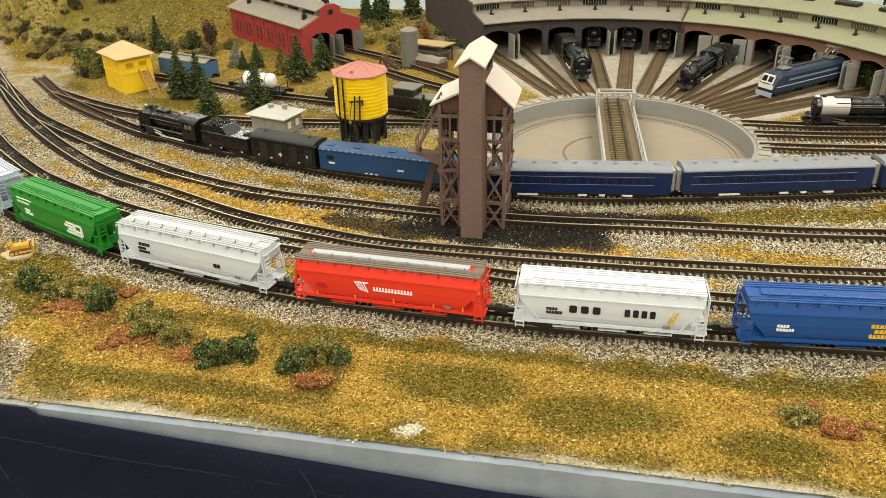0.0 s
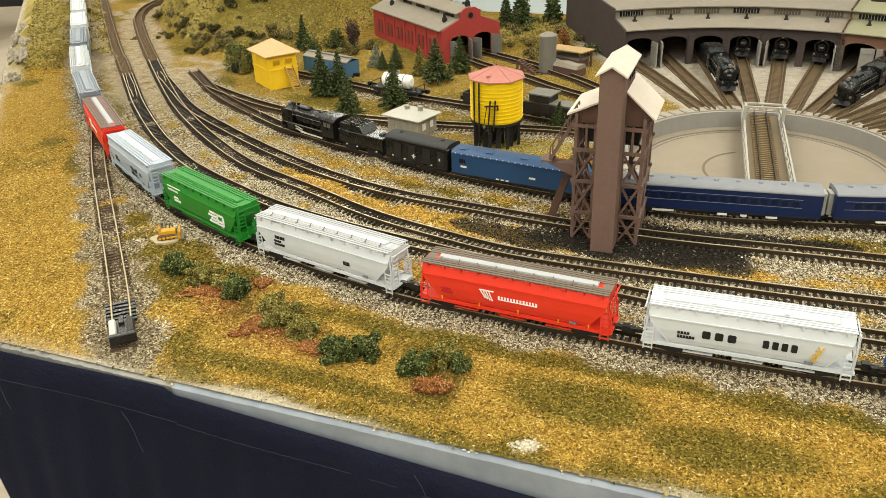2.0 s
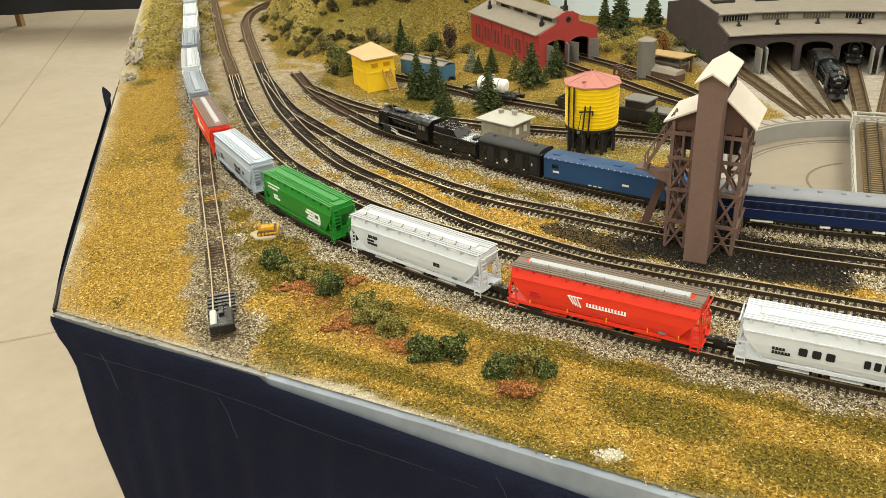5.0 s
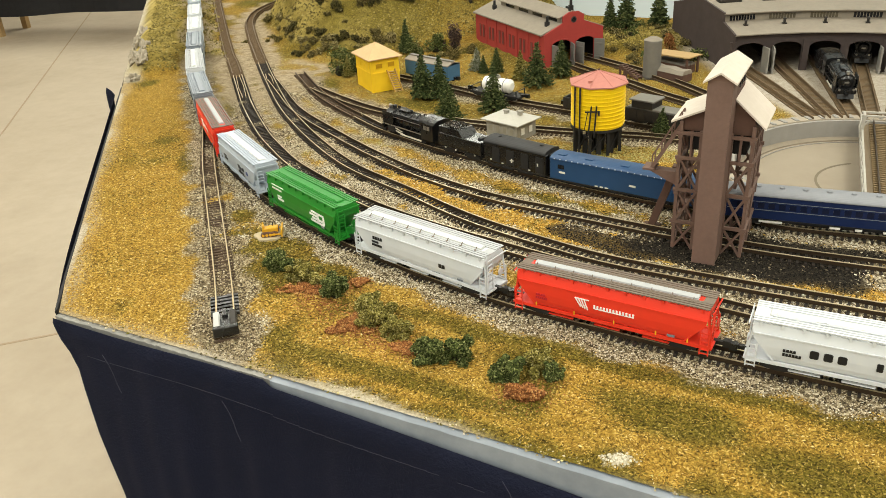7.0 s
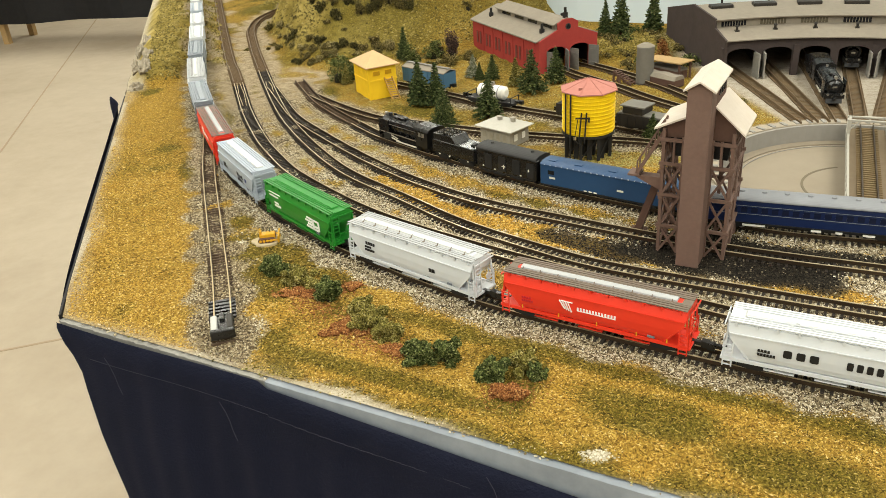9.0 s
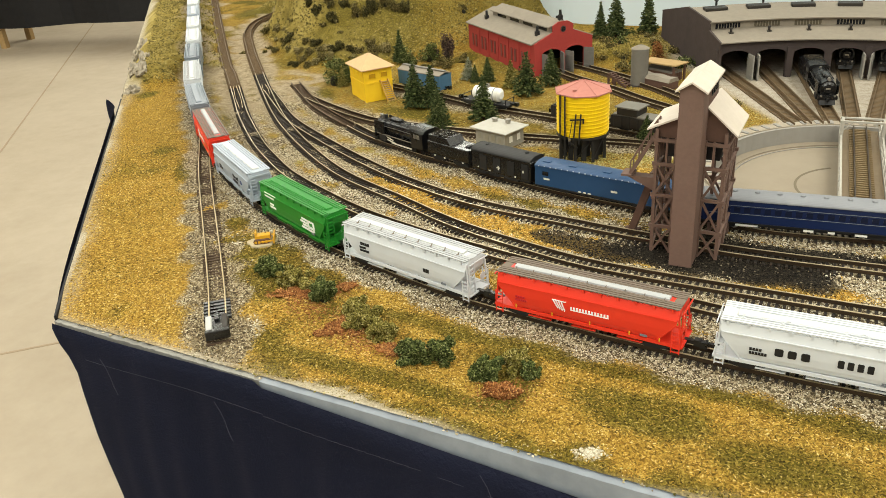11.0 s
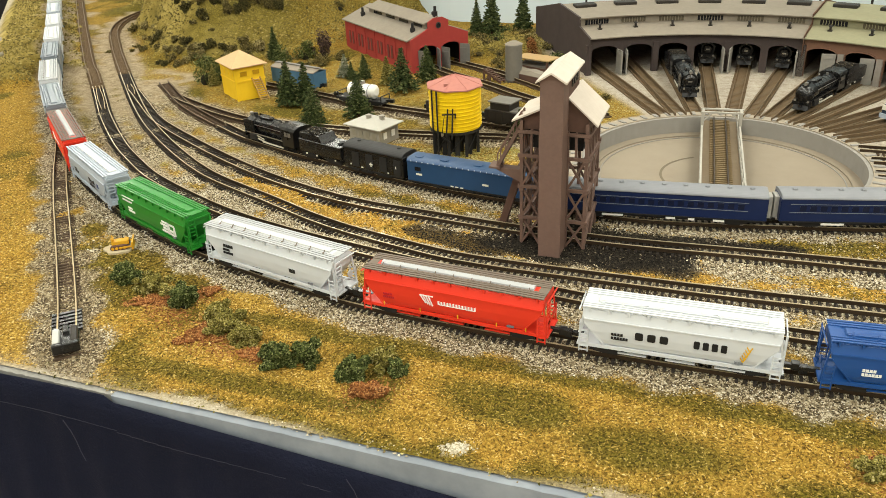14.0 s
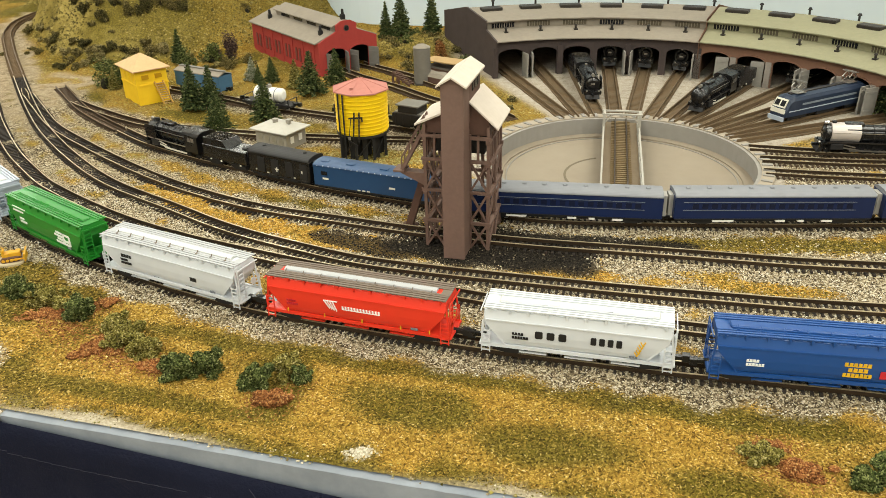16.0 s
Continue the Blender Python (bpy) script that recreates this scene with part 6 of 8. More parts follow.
def engine_shed():
    deg = math.degrees(math.atan2(0.59, 0.807))
    gz = ground_z(-0.11, 0.95) - 0.002
    t = thing("engine_shed", frame2(-0.137, 0.915, deg, gz), "red two-stall engine shed with a grey roof and open grey doors", "engine shed")
    w, d, e, pk = 0.0785, 0.178, 0.0385, 0.0535
    th = 0.002

    def arch(cx, half, spring, rise, n=9):
        pts = [(cx + half, 0.0), (cx + half, spring)]
        pts += [(cx + half * math.cos(math.pi * k / n), spring + rise * math.sin(math.pi * k / n)) for k in range(1, n)]
        return pts + [(cx - half, spring), (cx - half, 0.0)]

    # front with stepped parapet and two arched doorways
    outline = [(0, 0)] + arch(0.0225, 0.0125, 0.026, 0.005)[::-1] + arch(0.0540, 0.0125, 0.026, 0.005)[::-1] + [(w, 0), (w, e + 0.001), (0.052, 0.0500), (0.052, 0.0570), (0.0445, 0.0610), (0.032, 0.0610), (0.0245, 0.0570), (0.0245, 0.0500), (0, e + 0.001)]
    front = part("front_wall", nprism(outline, 0, th), SHEDRED, t)
    for cx in (0.0225, 0.0540):
        ring = bmesh.new()
        for k in range(8):
            a0, a1 = math.pi * k / 8, math.pi * (k + 1) / 8
            beam(ring, (cx + 0.0137 * math.cos(a0), -0.0002, 0.026 + 0.0062 * math.sin(a0)), (cx + 0.0137 * math.cos(a1), -0.0002, 0.026 + 0.0062 * math.sin(a1)), 0.0008, 0.0016)
        part("arch_brick", ring, SHEDRED, front)
    part("round_window", ncyl((0.0383, -0.0005, 0.0525), (0.0383, 0.0006, 0.0525), 0.0036, seg=20), RHBROWN, front)
    part("round_window", ncyl((0.0383, -0.0008, 0.0525), (0.0383, 0.0, 0.0525), 0.0025, seg=20), GLASSDARK, front)
    part("side_wall", nbox(0, th, th, d, 0, e), SHEDRED, t)
    part("side_wall", nbox(w - th, w, th, d, 0, e), SHEDRED, t)
    part("back_wall", nprism([(th, 0), (w - th, 0), (w - th, e), (w / 2, pk), (th, e)], d - th, d), SHEDRED, t)
    # black floor, side sheets and an added cross screen: doorway shade put in as colour
    part("inner_floor", nbox(th, w - th, th, d - th, -0.001, 0.0006), BLACKMATT, t)
    for x in (th, w - th - 0.0006):
        part("shade_lining", nbox(x, x + 0.0006, th, d - th, 0.0006, e - 0.001), BLACKMATT, t)
    part("shade_lining", nbox(th + 0.0006, w - th - 0.0006, 0.060, 0.0606, 0.0006, e - 0.001), BLACKMATT, t)
    for k in range(6):
        y = 0.010 + k * 0.027
        part("pilaster", nbox(-0.0009, 0.0002, y, y + 0.0028, 0, e), SHEDRED, t)
        for yy in (y + 0.0075, y + 0.0165):
            if yy < d - 0.01:
                win = part("window", nbox(-0.0005, 0.0004, yy, yy + 0.0050, 0.011, 0.027), SHEDDARK, t, "narrow dark red side window")
                part("pane", nbox(-0.0008, 0.0002, yy + 0.0008, yy + 0.0042, 0.012, 0.026), SHEDPANE, win)
    for bm in gable(0, w, 0.003, d + 0.002, e + 0.0008, pk, 0.0014, 0.003):
        part("roof", bm, ROOFGREY, t, "weathered grey roof slope")
    lan = part("lantern", nprism([(0.0235, 0.047), (0.053, 0.047), (0.053, 0.0555), (0.0235, 0.0555)], 0.004, 0.150), ROOFGREY, t, "raised roof lantern")
    for side, x in ((-1, 0.0235), (1, 0.053)):
        for k in range(4):
            y = 0.012 + k * 0.034
            part("louvre", nbox(x - 0.0004, x + 0.0004, y, y + 0.022, 0.0498, 0.0540), GLASSDARK, lan)
    for bm in gable(0.0235, 0.053, 0.003, 0.152, 0.0556, 0.0612, 0.0012, 0.003):
        part("roof", bm, ROOFGREY, t)
    for x, y, z in ((0.014, 0.018, 0.044), (0.014, 0.150, 0.044), (0.066, 0.060, 0.043), (0.038, 0.006, 0.0612)):
        s = part("flue", nbox(x - 0.0022, x + 0.0022, y - 0.0022, y + 0.0022, z - 0.002, z + 0.0062), BLACKMATT, t)
        part("stack_cap", ncyl((x, y, z + 0.0062), (x, y, z + 0.0120), 0.0018, 0.0015), BLACKMATT, s)
    for x, ang in ((0.0100, -75), (0.0350, -105), (0.0415, -75), (0.0665, -55)):
        m = Matrix.Translation((x, -0.0004, 0.0)) @ Matrix.Rotation(radians(ang), 4, "Z")
        door = part("door", nbox(0, 0.0125, -0.0007, 0.0007, 0.0008, 0.0275, m=m), SHEDDOOR, t, "open grey plank door")
        for z in (0.006, 0.021):
            part("door_rail", nbox(0.0006, 0.0118, -0.0012, 0.0012, z, z + 0.0018, m=m), SHEDDOOR, door)


engine_shed()


# ---------------------------------------------------------------- turntable
def ring_bm(r0, r1, z0, z1, seg=96, a0=0.0, a1=360.0):
    bm = bmesh.new()
    closed = abs(a1 - a0) >= 360
    n = seg
    prof = [(r0, z0), (r1, z0), (r1, z1), (r0, z1)]
    rows = []
    for i in range(n if closed else n + 1):
        a = radians(a0 + (a1 - a0) * i / n)
        rows.append([bm.verts.new((PIT[0] + r * math.sin(a), PIT[1] + r * math.cos(a), z)) for r, z in prof])
    for i in range(len(rows) if closed else len(rows) - 1):
        p, q = rows[i], rows[(i + 1) % len(rows)]
        for k in range(4):
            bm.faces.new((p[k], p[(k + 1) % 4], q[(k + 1) % 4], q[k]))
    bmesh.ops.recalc_face_normals(bm, faces=bm.faces[:])
    return bm


SANDSTAIN = plain("pit_scrape", S(112, 102, 84), S(96, 86, 70), 60, 0.9)


BRIDGETIE = plain("tan_bridge_tie", S(128, 108, 76), S(92, 76, 52), 400, 0.85, 0, 0.3)


def turntable():
    t = thing("turntable_pit", Matrix(), "round concrete turntable pit with a grey wall and sandy floor", "turntable")
    part("pit_floor", ncyl((*PIT, -0.0175), (*PIT, -0.0145), 0.110, seg=96), PITFLOOR, t, "sandy pit floor")
    part("pit_wall", ring_bm(PIT_R, 0.1105, -0.0145, 0.0012), PITWALL, t, "grey pit wall")
    part("rim", ring_bm(0.1105, 0.1205, -0.004, 0.0022), CONCRETE, t, "pale concrete rim")
    part("ledge", ring_bm(0.099, PIT_R, -0.0145, -0.0134), PITFLOOR, t)
    part("ring_rail", ring_bm(0.0950, 0.0957, -0.0145, -0.0138), PITWALL, t)
    part("stain_ring", ring_bm(0.0448, 0.0468, -0.0145, -0.0143, a0=-120, a1=-15), SANDSTAIN, t, "dark curved scrape on the pit floor")
    for k in range(60):
        a = k * math.tau / 60
        x, y = PIT[0] + 0.1155 * math.sin(a), PIT[1] + 0.1155 * math.cos(a)
        part("rim_block", nbox(-0.0016, 0.0016, -0.0042, 0.0042, 0.0022, 0.0031, m=Matrix.Translation((x, y, 0)) @ Matrix.Rotation(-a, 4, "Z")), PITWALL, t)
    b = thing("turntable_bridge", frame2(PIT[0], PIT[1], -11.6), "grey turntable bridge with a track deck, handrails and an end portal", "turntable bridge")
    half, w = 0.106, 0.0156
    for side in (-1, 1):
        part("girder", nprism([(-half, -0.004), (half, -0.004), (half - 0.002, -0.009), (0.06, -0.0120), (-0.06, -0.0120), (-half + 0.002, -0.009)], side * 0.009 - 0.0008, side * 0.009 + 0.0008, m=Matrix.Rotation(radians(90), 4, "Z")), WALKGREY, b)
        part("walkway", nbox(side * 0.0116 - 0.0031, side * 0.0116 + 0.0031, -half, half, -0.0030, -0.0014), plain("deck_planks", S(128, 112, 90), S(92, 78, 60), 400, 0.85), b)
        rail = part("handrail", nbox(side * w - 0.0007, side * w + 0.0007, -half + 0.004, half - 0.004, 0.0078, 0.0092), WALKGREY, b, "pale handrail")
        part("mid_rail", nbox(side * w - 0.0004, side * w + 0.0004, -half + 0.004, half - 0.004, 0.0030, 0.0038), WALKGREY, rail)
        part("kick_board", nbox(side * w - 0.0006, side * w + 0.0006, -half + 0.002, half - 0.002, -0.0030, 0.0006), WALKGREY, b)
        for k in range(12):
            y = -half + 0.006 + k * (2 * half - 0.012) / 11
            part("rail_post", nbox(side * w - 0.0006, side * w + 0.0006, y - 0.0006, y + 0.0006, -0.0014, 0.0080), WALKGREY, rail)
        part("rail", nbox(side * 0.0050 - 0.0005, side * 0.0050 + 0.0005, -half, half, 0.0003, 0.0027), RAIL, b)
    for k in range(48):
        y = -half + 0.003 + k * (2 * half - 0.006) / 47
        part("tie", nbox(-0.0085, 0.0085, y - 0.0009, y + 0.0009, -0.0022, 0.0003), BRIDGETIE, b)
    for y in (0.060, 0.070):
        for side in (-1, 1):
            part("portal_leg", nbox(side * w - 0.0011, side * w + 0.0011, y - 0.0011, y + 0.0011, -0.0014, 0.0205), WALKGREY, b, "pale portal leg")
        part("portal_beam", nbox(-w - 0.0020, w + 0.0020, y - 0.0010, y + 0.0010, 0.0198, 0.0212), WALKGREY, b)
    for side in (-1, 1):
        part("portal_beam", nbox(side * w - 0.0010, side * w + 0.0010, 0.060, 0.070, 0.0199, 0.0211), WALKGREY, b)
        part("portal_brace", nbeam((side * w, 0.060, 0.0120), (side * 0.0080, 0.060, 0.0200), 0.0010), WALKGREY, b)
    part("collector", nbox(-0.006, 0.006, 0.0640, 0.0665, 0.0212, 0.0230, bevel=0.0004), WALKGREY, b)
    part("pivot", ncyl((0, 0, -0.0147), (0, 0, -0.006), 0.008, seg=20), DARKIRON, b)
    for side in (-1, 1):
        part("end_truck", nbox(-0.012, 0.012, side * 0.0951 - 0.003, side * 0.0951 + 0.003, -0.0128, -0.009), DARKIRON, b)


turntable()


# ---------------------------------------------------------------- roundhouse
def rh_point(deg, r, z):
    x, y = polar(deg, r)
    return Vector((x, y, z))


def stall_front(a, b, material, parent):
    """One bay's front with an arched doorway, between the angles a and b."""
    p, q = rh_point(a, RH_R, 0), rh_point(b, RH_R, 0)
    length = (q - p).length
    ang = math.atan2(q.y - p.y, q.x - p.x)
    m = Matrix.Translation(p) @ Matrix.Rotation(ang, 4, "Z")
    cx, half, spring, rise, top = length / 2, length / 2 - 0.0038, 0.0250, 0.0058, 0.0405
    pts = [(0, 0), (cx - half, 0), (cx - half, spring)]
    pts += [(cx - half * math.cos(math.pi * k / 10), spring + rise * math.sin(math.pi * k / 10)) for k in range(1, 10)]
    pts += [(cx + half, spring), (cx + half, 0), (length, 0), (length, top), (0, top)]
    bm = nprism(pts, 0.0, 0.0026, m=m)
    wall = part("front_wall", bm, material, parent)
    ring = bmesh.new()
    for k in range(10):
        a0, a1 = math.pi * k / 10, math.pi * (k + 1) / 10
        beam(ring, m @ Vector((cx + (half + 0.0010) * math.cos(a0), -0.0004, spring + (rise + 0.0010) * math.sin(a0))), m @ Vector((cx + (half + 0.0010) * math.cos(a1), -0.0004, spring + (rise + 0.0010) * math.sin(a1))), 0.0010, 0.0012)
    part("arch_brick", ring, material, wall)
    return m, length, half


def slab(a, b, r0, z0, r1, z1, thick, material, parent, name="roof", label="", sub=1):
    """A straight-edged roof or wall panel of one bay."""
    pts = [rh_point(a, r0, z0), rh_point(b, r0, z0), rh_point(b, r1, z1), rh_point(a, r1, z1)]
    bm = bmesh.new()
    loft(bm, [pts, [p + Vector((0, 0, thick)) for p in pts]])
    return part(name, bm, material, parent, label)


def roundhouse(first, last, wall, roof, label, roof_label, doors):
    t = thing("roundhouse", Matrix(), label, "roundhouse", "roundhouse sections")
    r_cl, r_ridge, r_back = 0.312, 0.372, 0.455
    for i in range(first, last):
        a, b = STALL0 + STALL * i, STALL0 + STALL * (i + 1)
        m, length, half = stall_front(a, b, wall, t)
        e = RH_R - 0.0045
        slab(a, b, e, 0.0398, r_cl + 0.001, 0.0468, 0.0011, roof, t, "roof", roof_label)
        slab(a, b, r_cl - 0.004, 0.0560, r_ridge, 0.0612, 0.0011, roof, t, "roof", roof_label)
        slab(a, b, r_ridge, 0.0612, r_back + 0.004, 0.0440, 0.0011, roof, t, "roof", roof_label)
        # clerestory with a long window
        p, q = rh_point(a, r_cl, 0.0468), rh_point(b, r_cl, 0.0468)
        ang = math.atan2(q.y - p.y, q.x - p.x)
        mc = Matrix.Translation(p) @ Matrix.Rotation(ang, 4, "Z")
        lc = (q - p).length
        cl = part("clerestory", nbox(0, lc, 0, 0.002, 0, 0.0094, m=mc), roof, t)
        win = part("window", nbox(lc * 0.18, lc * 0.82, -0.0006, 0.0006, 0.0020, 0.0072, m=mc), CLERGLASS if i % 3 else GLASSDARK, t, "long dusty clerestory window")
        for k in range(1, 9):
            x = lc * (0.18 + 0.64 * k / 9)
            part("glazing_bar", nbox(x - 0.0003, x + 0.0003, -0.0010, 0.0004, 0.0020, 0.0072, m=mc), roof, win)
        # back wall
        p, q = rh_point(a, r_back, 0), rh_point(b, r_back, 0)
        ang = math.atan2(q.y - p.y, q.x - p.x)
        mb = Matrix.Translation(p) @ Matrix.Rotation(ang, 4, "Z")
        part("back_wall", nbox(0, (q - p).length, -0.002, 0, 0, 0.0435, m=mb), wall, t)
        # smoke jack on the lower roof, vent box on the upper roof, chimney at the back
        c = (a + b) / 2
        mj = Matrix.Translation(rh_point(c, 0.300, 0.0445)) @ Matrix.Rotation(radians(-c), 4, "Z")
        jack = part("smoke_jack", nbox(-0.0022, 0.0022, -0.0022, 0.0022, -0.002, 0.0020, m=mj), DARKIRON, t)
        bm = bmesh.new()
        cyl(bm, mj @ Vector((0, 0, 0.002)), mj @ Vector((0, 0, 0.0055)), 0.0013)
        cyl(bm, mj @ Vector((0, 0, 0.0055)), mj @ Vector((0, 0, 0.0070)), 0.0021, 0.0012)
        part("jack_pipe", bm, DARKIRON, jack)
        mv = Matrix.Translation(rh_point(c, 0.355, 0.0600)) @ Matrix.Rotation(radians(-c), 4, "Z")
        part("roof_vent", nbox(-0.0125, 0.0125, -0.0065, 0.0065, 0, 0.0042, m=mv, bevel=0.0008), DARKIRON, t, "dark sooty vent box")
        mk = rh_point(b - 1.5, 0.400, 0.052)
        bm = ncyl(mk, mk + Vector((0, 0, 0.0105)), 0.0013)
        cyl(bm, mk + Vector((0, 0, 0.0105)), mk + Vector((0, 0, 0.0130)), 0.0026, 0.0014)
        part("chimney", bm, BLACKMATT, t)
    for i in range(first, last + 1):
        a = STALL0 + STALL * i
        mp = Matrix.Translation(rh_point(a, RH_R, 0)) @ Matrix.Rotation(radians(-a), 4, "Z")
        if wall == RHORANGE or i % 2 == 0:
            part("pilaster", nbox(-0.0030, 0.0030, -0.0022, 0.0030, 0, 0.0275 if wall == RHORANGE else 0.0330, m=mp), PILASTER if wall == RHORANGE else wall, t, "grey pilaster" if wall == RHORANGE else "")
    # end walls
    for i, s in ((first, -1), (last, 1)):
        a = STALL0 + STALL * i
        mw = Matrix.Translation(rh_point(a, 0, 0)) @ Matrix.Rotation(radians(90 - a), 4, "Z")
        prof = [(RH_R, 0), (r_back, 0), (r_back, 0.046), (r_ridge, 0.0635), (r_cl - 0.004, 0.0585), (r_cl - 0.004, 0.0490), (RH_R - 0.0045, 0.0415)]
        if (first == 0 and s < 0) or (last == 13 and s > 0):
            bm = nprism(prof, -0.0011, 0.0011, m=mw)
            part("end_wall", bm, wall, t)
        else:
            part("fire_wall", nprism([(r, z + 0.0012) for r, z in prof], -0.0006, 0.0006, m=mw), wall, t)
    for i, side, swing in doors:
        a = STALL0 + STALL * (i + (0.13 if side < 0 else 0.87))
        md = Matrix.Translation(rh_point(a, RH_R - 0.0002, 0)) @ Matrix.Rotation(radians(-a - 90 + swing * side), 4, "Z")
        door = part("door", nbox(0, 0.0135, -0.0007, 0.0007, 0.0006, 0.0270, m=md), DOORGREY, t, "open grey door leaf")
        for z in (0.004, 0.0215):
            part("door_rail", nbox(0.0006, 0.0130, -0.0012, 0.0012, z, z + 0.0018, m=md), DOORGREY, door)
    return t


roundhouse(0, 6, RHBROWN, ROOFGREY, "dark brown brick roundhouse section with a pale grey roof", "dusty grey roof panel",
           [(0, 1, 8), (1, -1, 8), (3, 1, 8), (4, -1, 8), (5, 1, 8)])
roundhouse(6, 13, RHORANGE, ROOFOLIVE, "orange brick roundhouse section with an olive green roof", "mossy olive roof panel",
           [(6, 1, -70), (7, 1, -70), (8, 1, 8), (9, -1, 8), (9, 1, 20), (10, 1, 8), (11, -1, 8), (11, 1, 10)])


# ---------------------------------------------------------------- passenger train and engines
COACHGLASS = plain("coach_window", S(16, 24, 50), S(12, 18, 38), 100, 0.35)
def on_line(line, s, back=False, z=0.0):
    p, h = along(line, s)
    return Matrix.Translation((p[0], p[1], z)) @ Matrix.Rotation(h + (math.pi if back else 0), 4, "Z")


def spot(line, x, y):
    """Arc length of the place on a line nearest to (x, y)."""
    length = arc_length(line)
    fine = np.linspace(0, length[-1], 6000)
    d = (np.interp(fine, length, line[:, 0]) - x) ** 2 + (np.interp(fine, length, line[:, 1]) - y) ** 2
    return float(fine[int(np.argmin(d))])


def spoked(x, y, r, parent, z=0.0045, material=BLACKMATT):
    """A driving wheel: hub, eight spokes and a rim in one piece."""
    bm = bmesh.new()
    seg = 24
    rows = [[bm.verts.new((x + rr * math.cos(k * math.tau / seg), y, z + r + rr * math.sin(k * math.tau / seg))) for k in range(seg)] for rr in (r * 0.26, r * 0.80, r)]
    faces = [bm.faces.new(rows[0])]
    for k in range(seg):
        j = (k + 1) % seg
        faces.append(bm.faces.new((rows[1][k], rows[1][j], rows[2][j], rows[2][k])))
        if k % 3 == 0:
            faces.append(bm.faces.new((rows[0][k], rows[0][j], rows[1][j], rows[1][k])))
    bmesh.ops.recalc_face_normals(bm, faces=faces)
    bmesh.ops.solidify(bm, geom=faces, thickness=0.0012)
    return part("wheel", bm, material, parent)


def steam_engine(m, label, length=0.072, deflectors=True, streamlined=False, front=BLACK, drivers=4, silver=False, group=""):
    """A steam engine whose front points along +x, with its front at x = 0."""
    e = thing("steam_engine", m, label, "locomotive", group)
    L = length
    r = 0.0072
    zc = 0.0200
    b = BLACK
    part("frame", nbox(-L + 0.004, -0.003, -0.0035, 0.0035, 0.0075, 0.0125), BLACKMATT, e)
    part("boiler", ncyl((-L + 0.018, 0, zc), (-0.014, 0, zc), r, seg=28), BLACK, e, smooth=False)
    box_ = part("smokebox", ncyl((-0.0145, 0, zc), (-0.0045, 0, zc), r + 0.0003, seg=28), b, e)
    bm = ncyl((-0.0046, 0, zc), (-0.0030, 0, zc), r * 0.86, r * 0.55, 24)
    part("smokebox_door", bm, b, box_)
    part("headlight", ncyl((-0.0070, 0, zc + 0.0086), (-0.0035, 0, zc + 0.0086), 0.0016, seg=14), STEEL, e, "bright headlight")
    part("number_board", nbox(-0.0034, -0.0029, -0.002, 0.002, zc - 0.0008, zc + 0.0008), STEEL, e)
    part("chimney", ncyl((-0.0110, 0, zc + r - 0.001), (-0.0110, 0, zc + r + 0.0030), 0.0017, 0.0020, 14), BLACKMATT, e)
    dome = nbox(-0.0340, -0.0185, -0.0030, 0.0030, zc + r - 0.002, zc + r + 0.0022, bevel=0.0009)
    part("dome", dome, BLACK, e)
    part("safety_valve", ncyl((-L + 0.026, 0, zc + r - 0.001), (-L + 0.026, 0, zc + r + 0.0016), 0.0012), STEEL, e)
    for x in np.linspace(-L + 0.022, -0.016, 6):
        part("boiler_band", ncyl((x - 0.0003, 0, zc), (x + 0.0003, 0, zc), r + 0.00025, seg=28), BLACKMATT, e)
    for s in (-1, 1):
        part("running_board", nbox(-L + 0.016, -0.006, s * 0.0066 - 0.0022, s * 0.0066 + 0.0022, 0.0140, 0.0148), BLACK, e)
        part("running_board_edge", nbox(-L + 0.016, -0.006, s * 0.0089 - 0.0002, s * 0.0089 + 0.0002, 0.0140, 0.0149), STEEL if group == "parked passenger train" else DARKIRON, e)
        part("cylinder", nbox(-0.0190, -0.0090, s * 0.0072 - 0.0018, s * 0.0072 + 0.0018, 0.0082, 0.0135, bevel=0.0005), BLACKMATT, e)
        part("hand_rail", nbeam((-L + 0.020, s * (r + 0.0007), zc + 0.0022), (-0.008, s * (r + 0.0007), zc + 0.0022), 0.0004), STEEL, e)
        part("pipe", nbeam((-L + 0.024, s * (r - 0.0004), zc + 0.0050), (-0.020, s * (r - 0.0004), zc + 0.0050), 0.0008), BLACKMATT, e)
        if deflectors:
            part("smoke_deflector", nbox(-0.0180, -0.0035, s * 0.0090 - 0.0003, s * 0.0090 + 0.0003, 0.0150, 0.0262), BLACK, e)
        x0, step = -0.0245, (L - 0.044) / max(1, drivers - 1) * 0.92
        rods = bmesh.new()
        for k in range(drivers):
            spoked(x0 - k * step, s * 0.0052, 0.0043, e)
        beam(rods, (x0, s * 0.0066, 0.0072), (x0 - (drivers - 1) * step, s * 0.0066, 0.0072), 0.0008, 0.0012)
        beam(rods, (-0.0130, s * 0.0074, 0.0105), (x0 - step, s * 0.0074, 0.0075), 0.0007, 0.0010)
        beam(rods, (-0.0160, s * 0.0078, 0.0130), (x0 - 0.004, s * 0.0078, 0.0105), 0.0006, 0.0008)
        part("rod", rods, CREAM if not silver else STEEL, e, "bright side rods")
        spoked(-0.0080, s * 0.0052, 0.0026, e)
        spoked(-L + 0.0090, s * 0.0052, 0.0026, e)
        part("cab_window", nbox(-L + 0.0065, -L + 0.0100, s * 0.0094 - 0.0003, s * 0.0094 + 0.0003, 0.0200, 0.0236), STEEL, e)
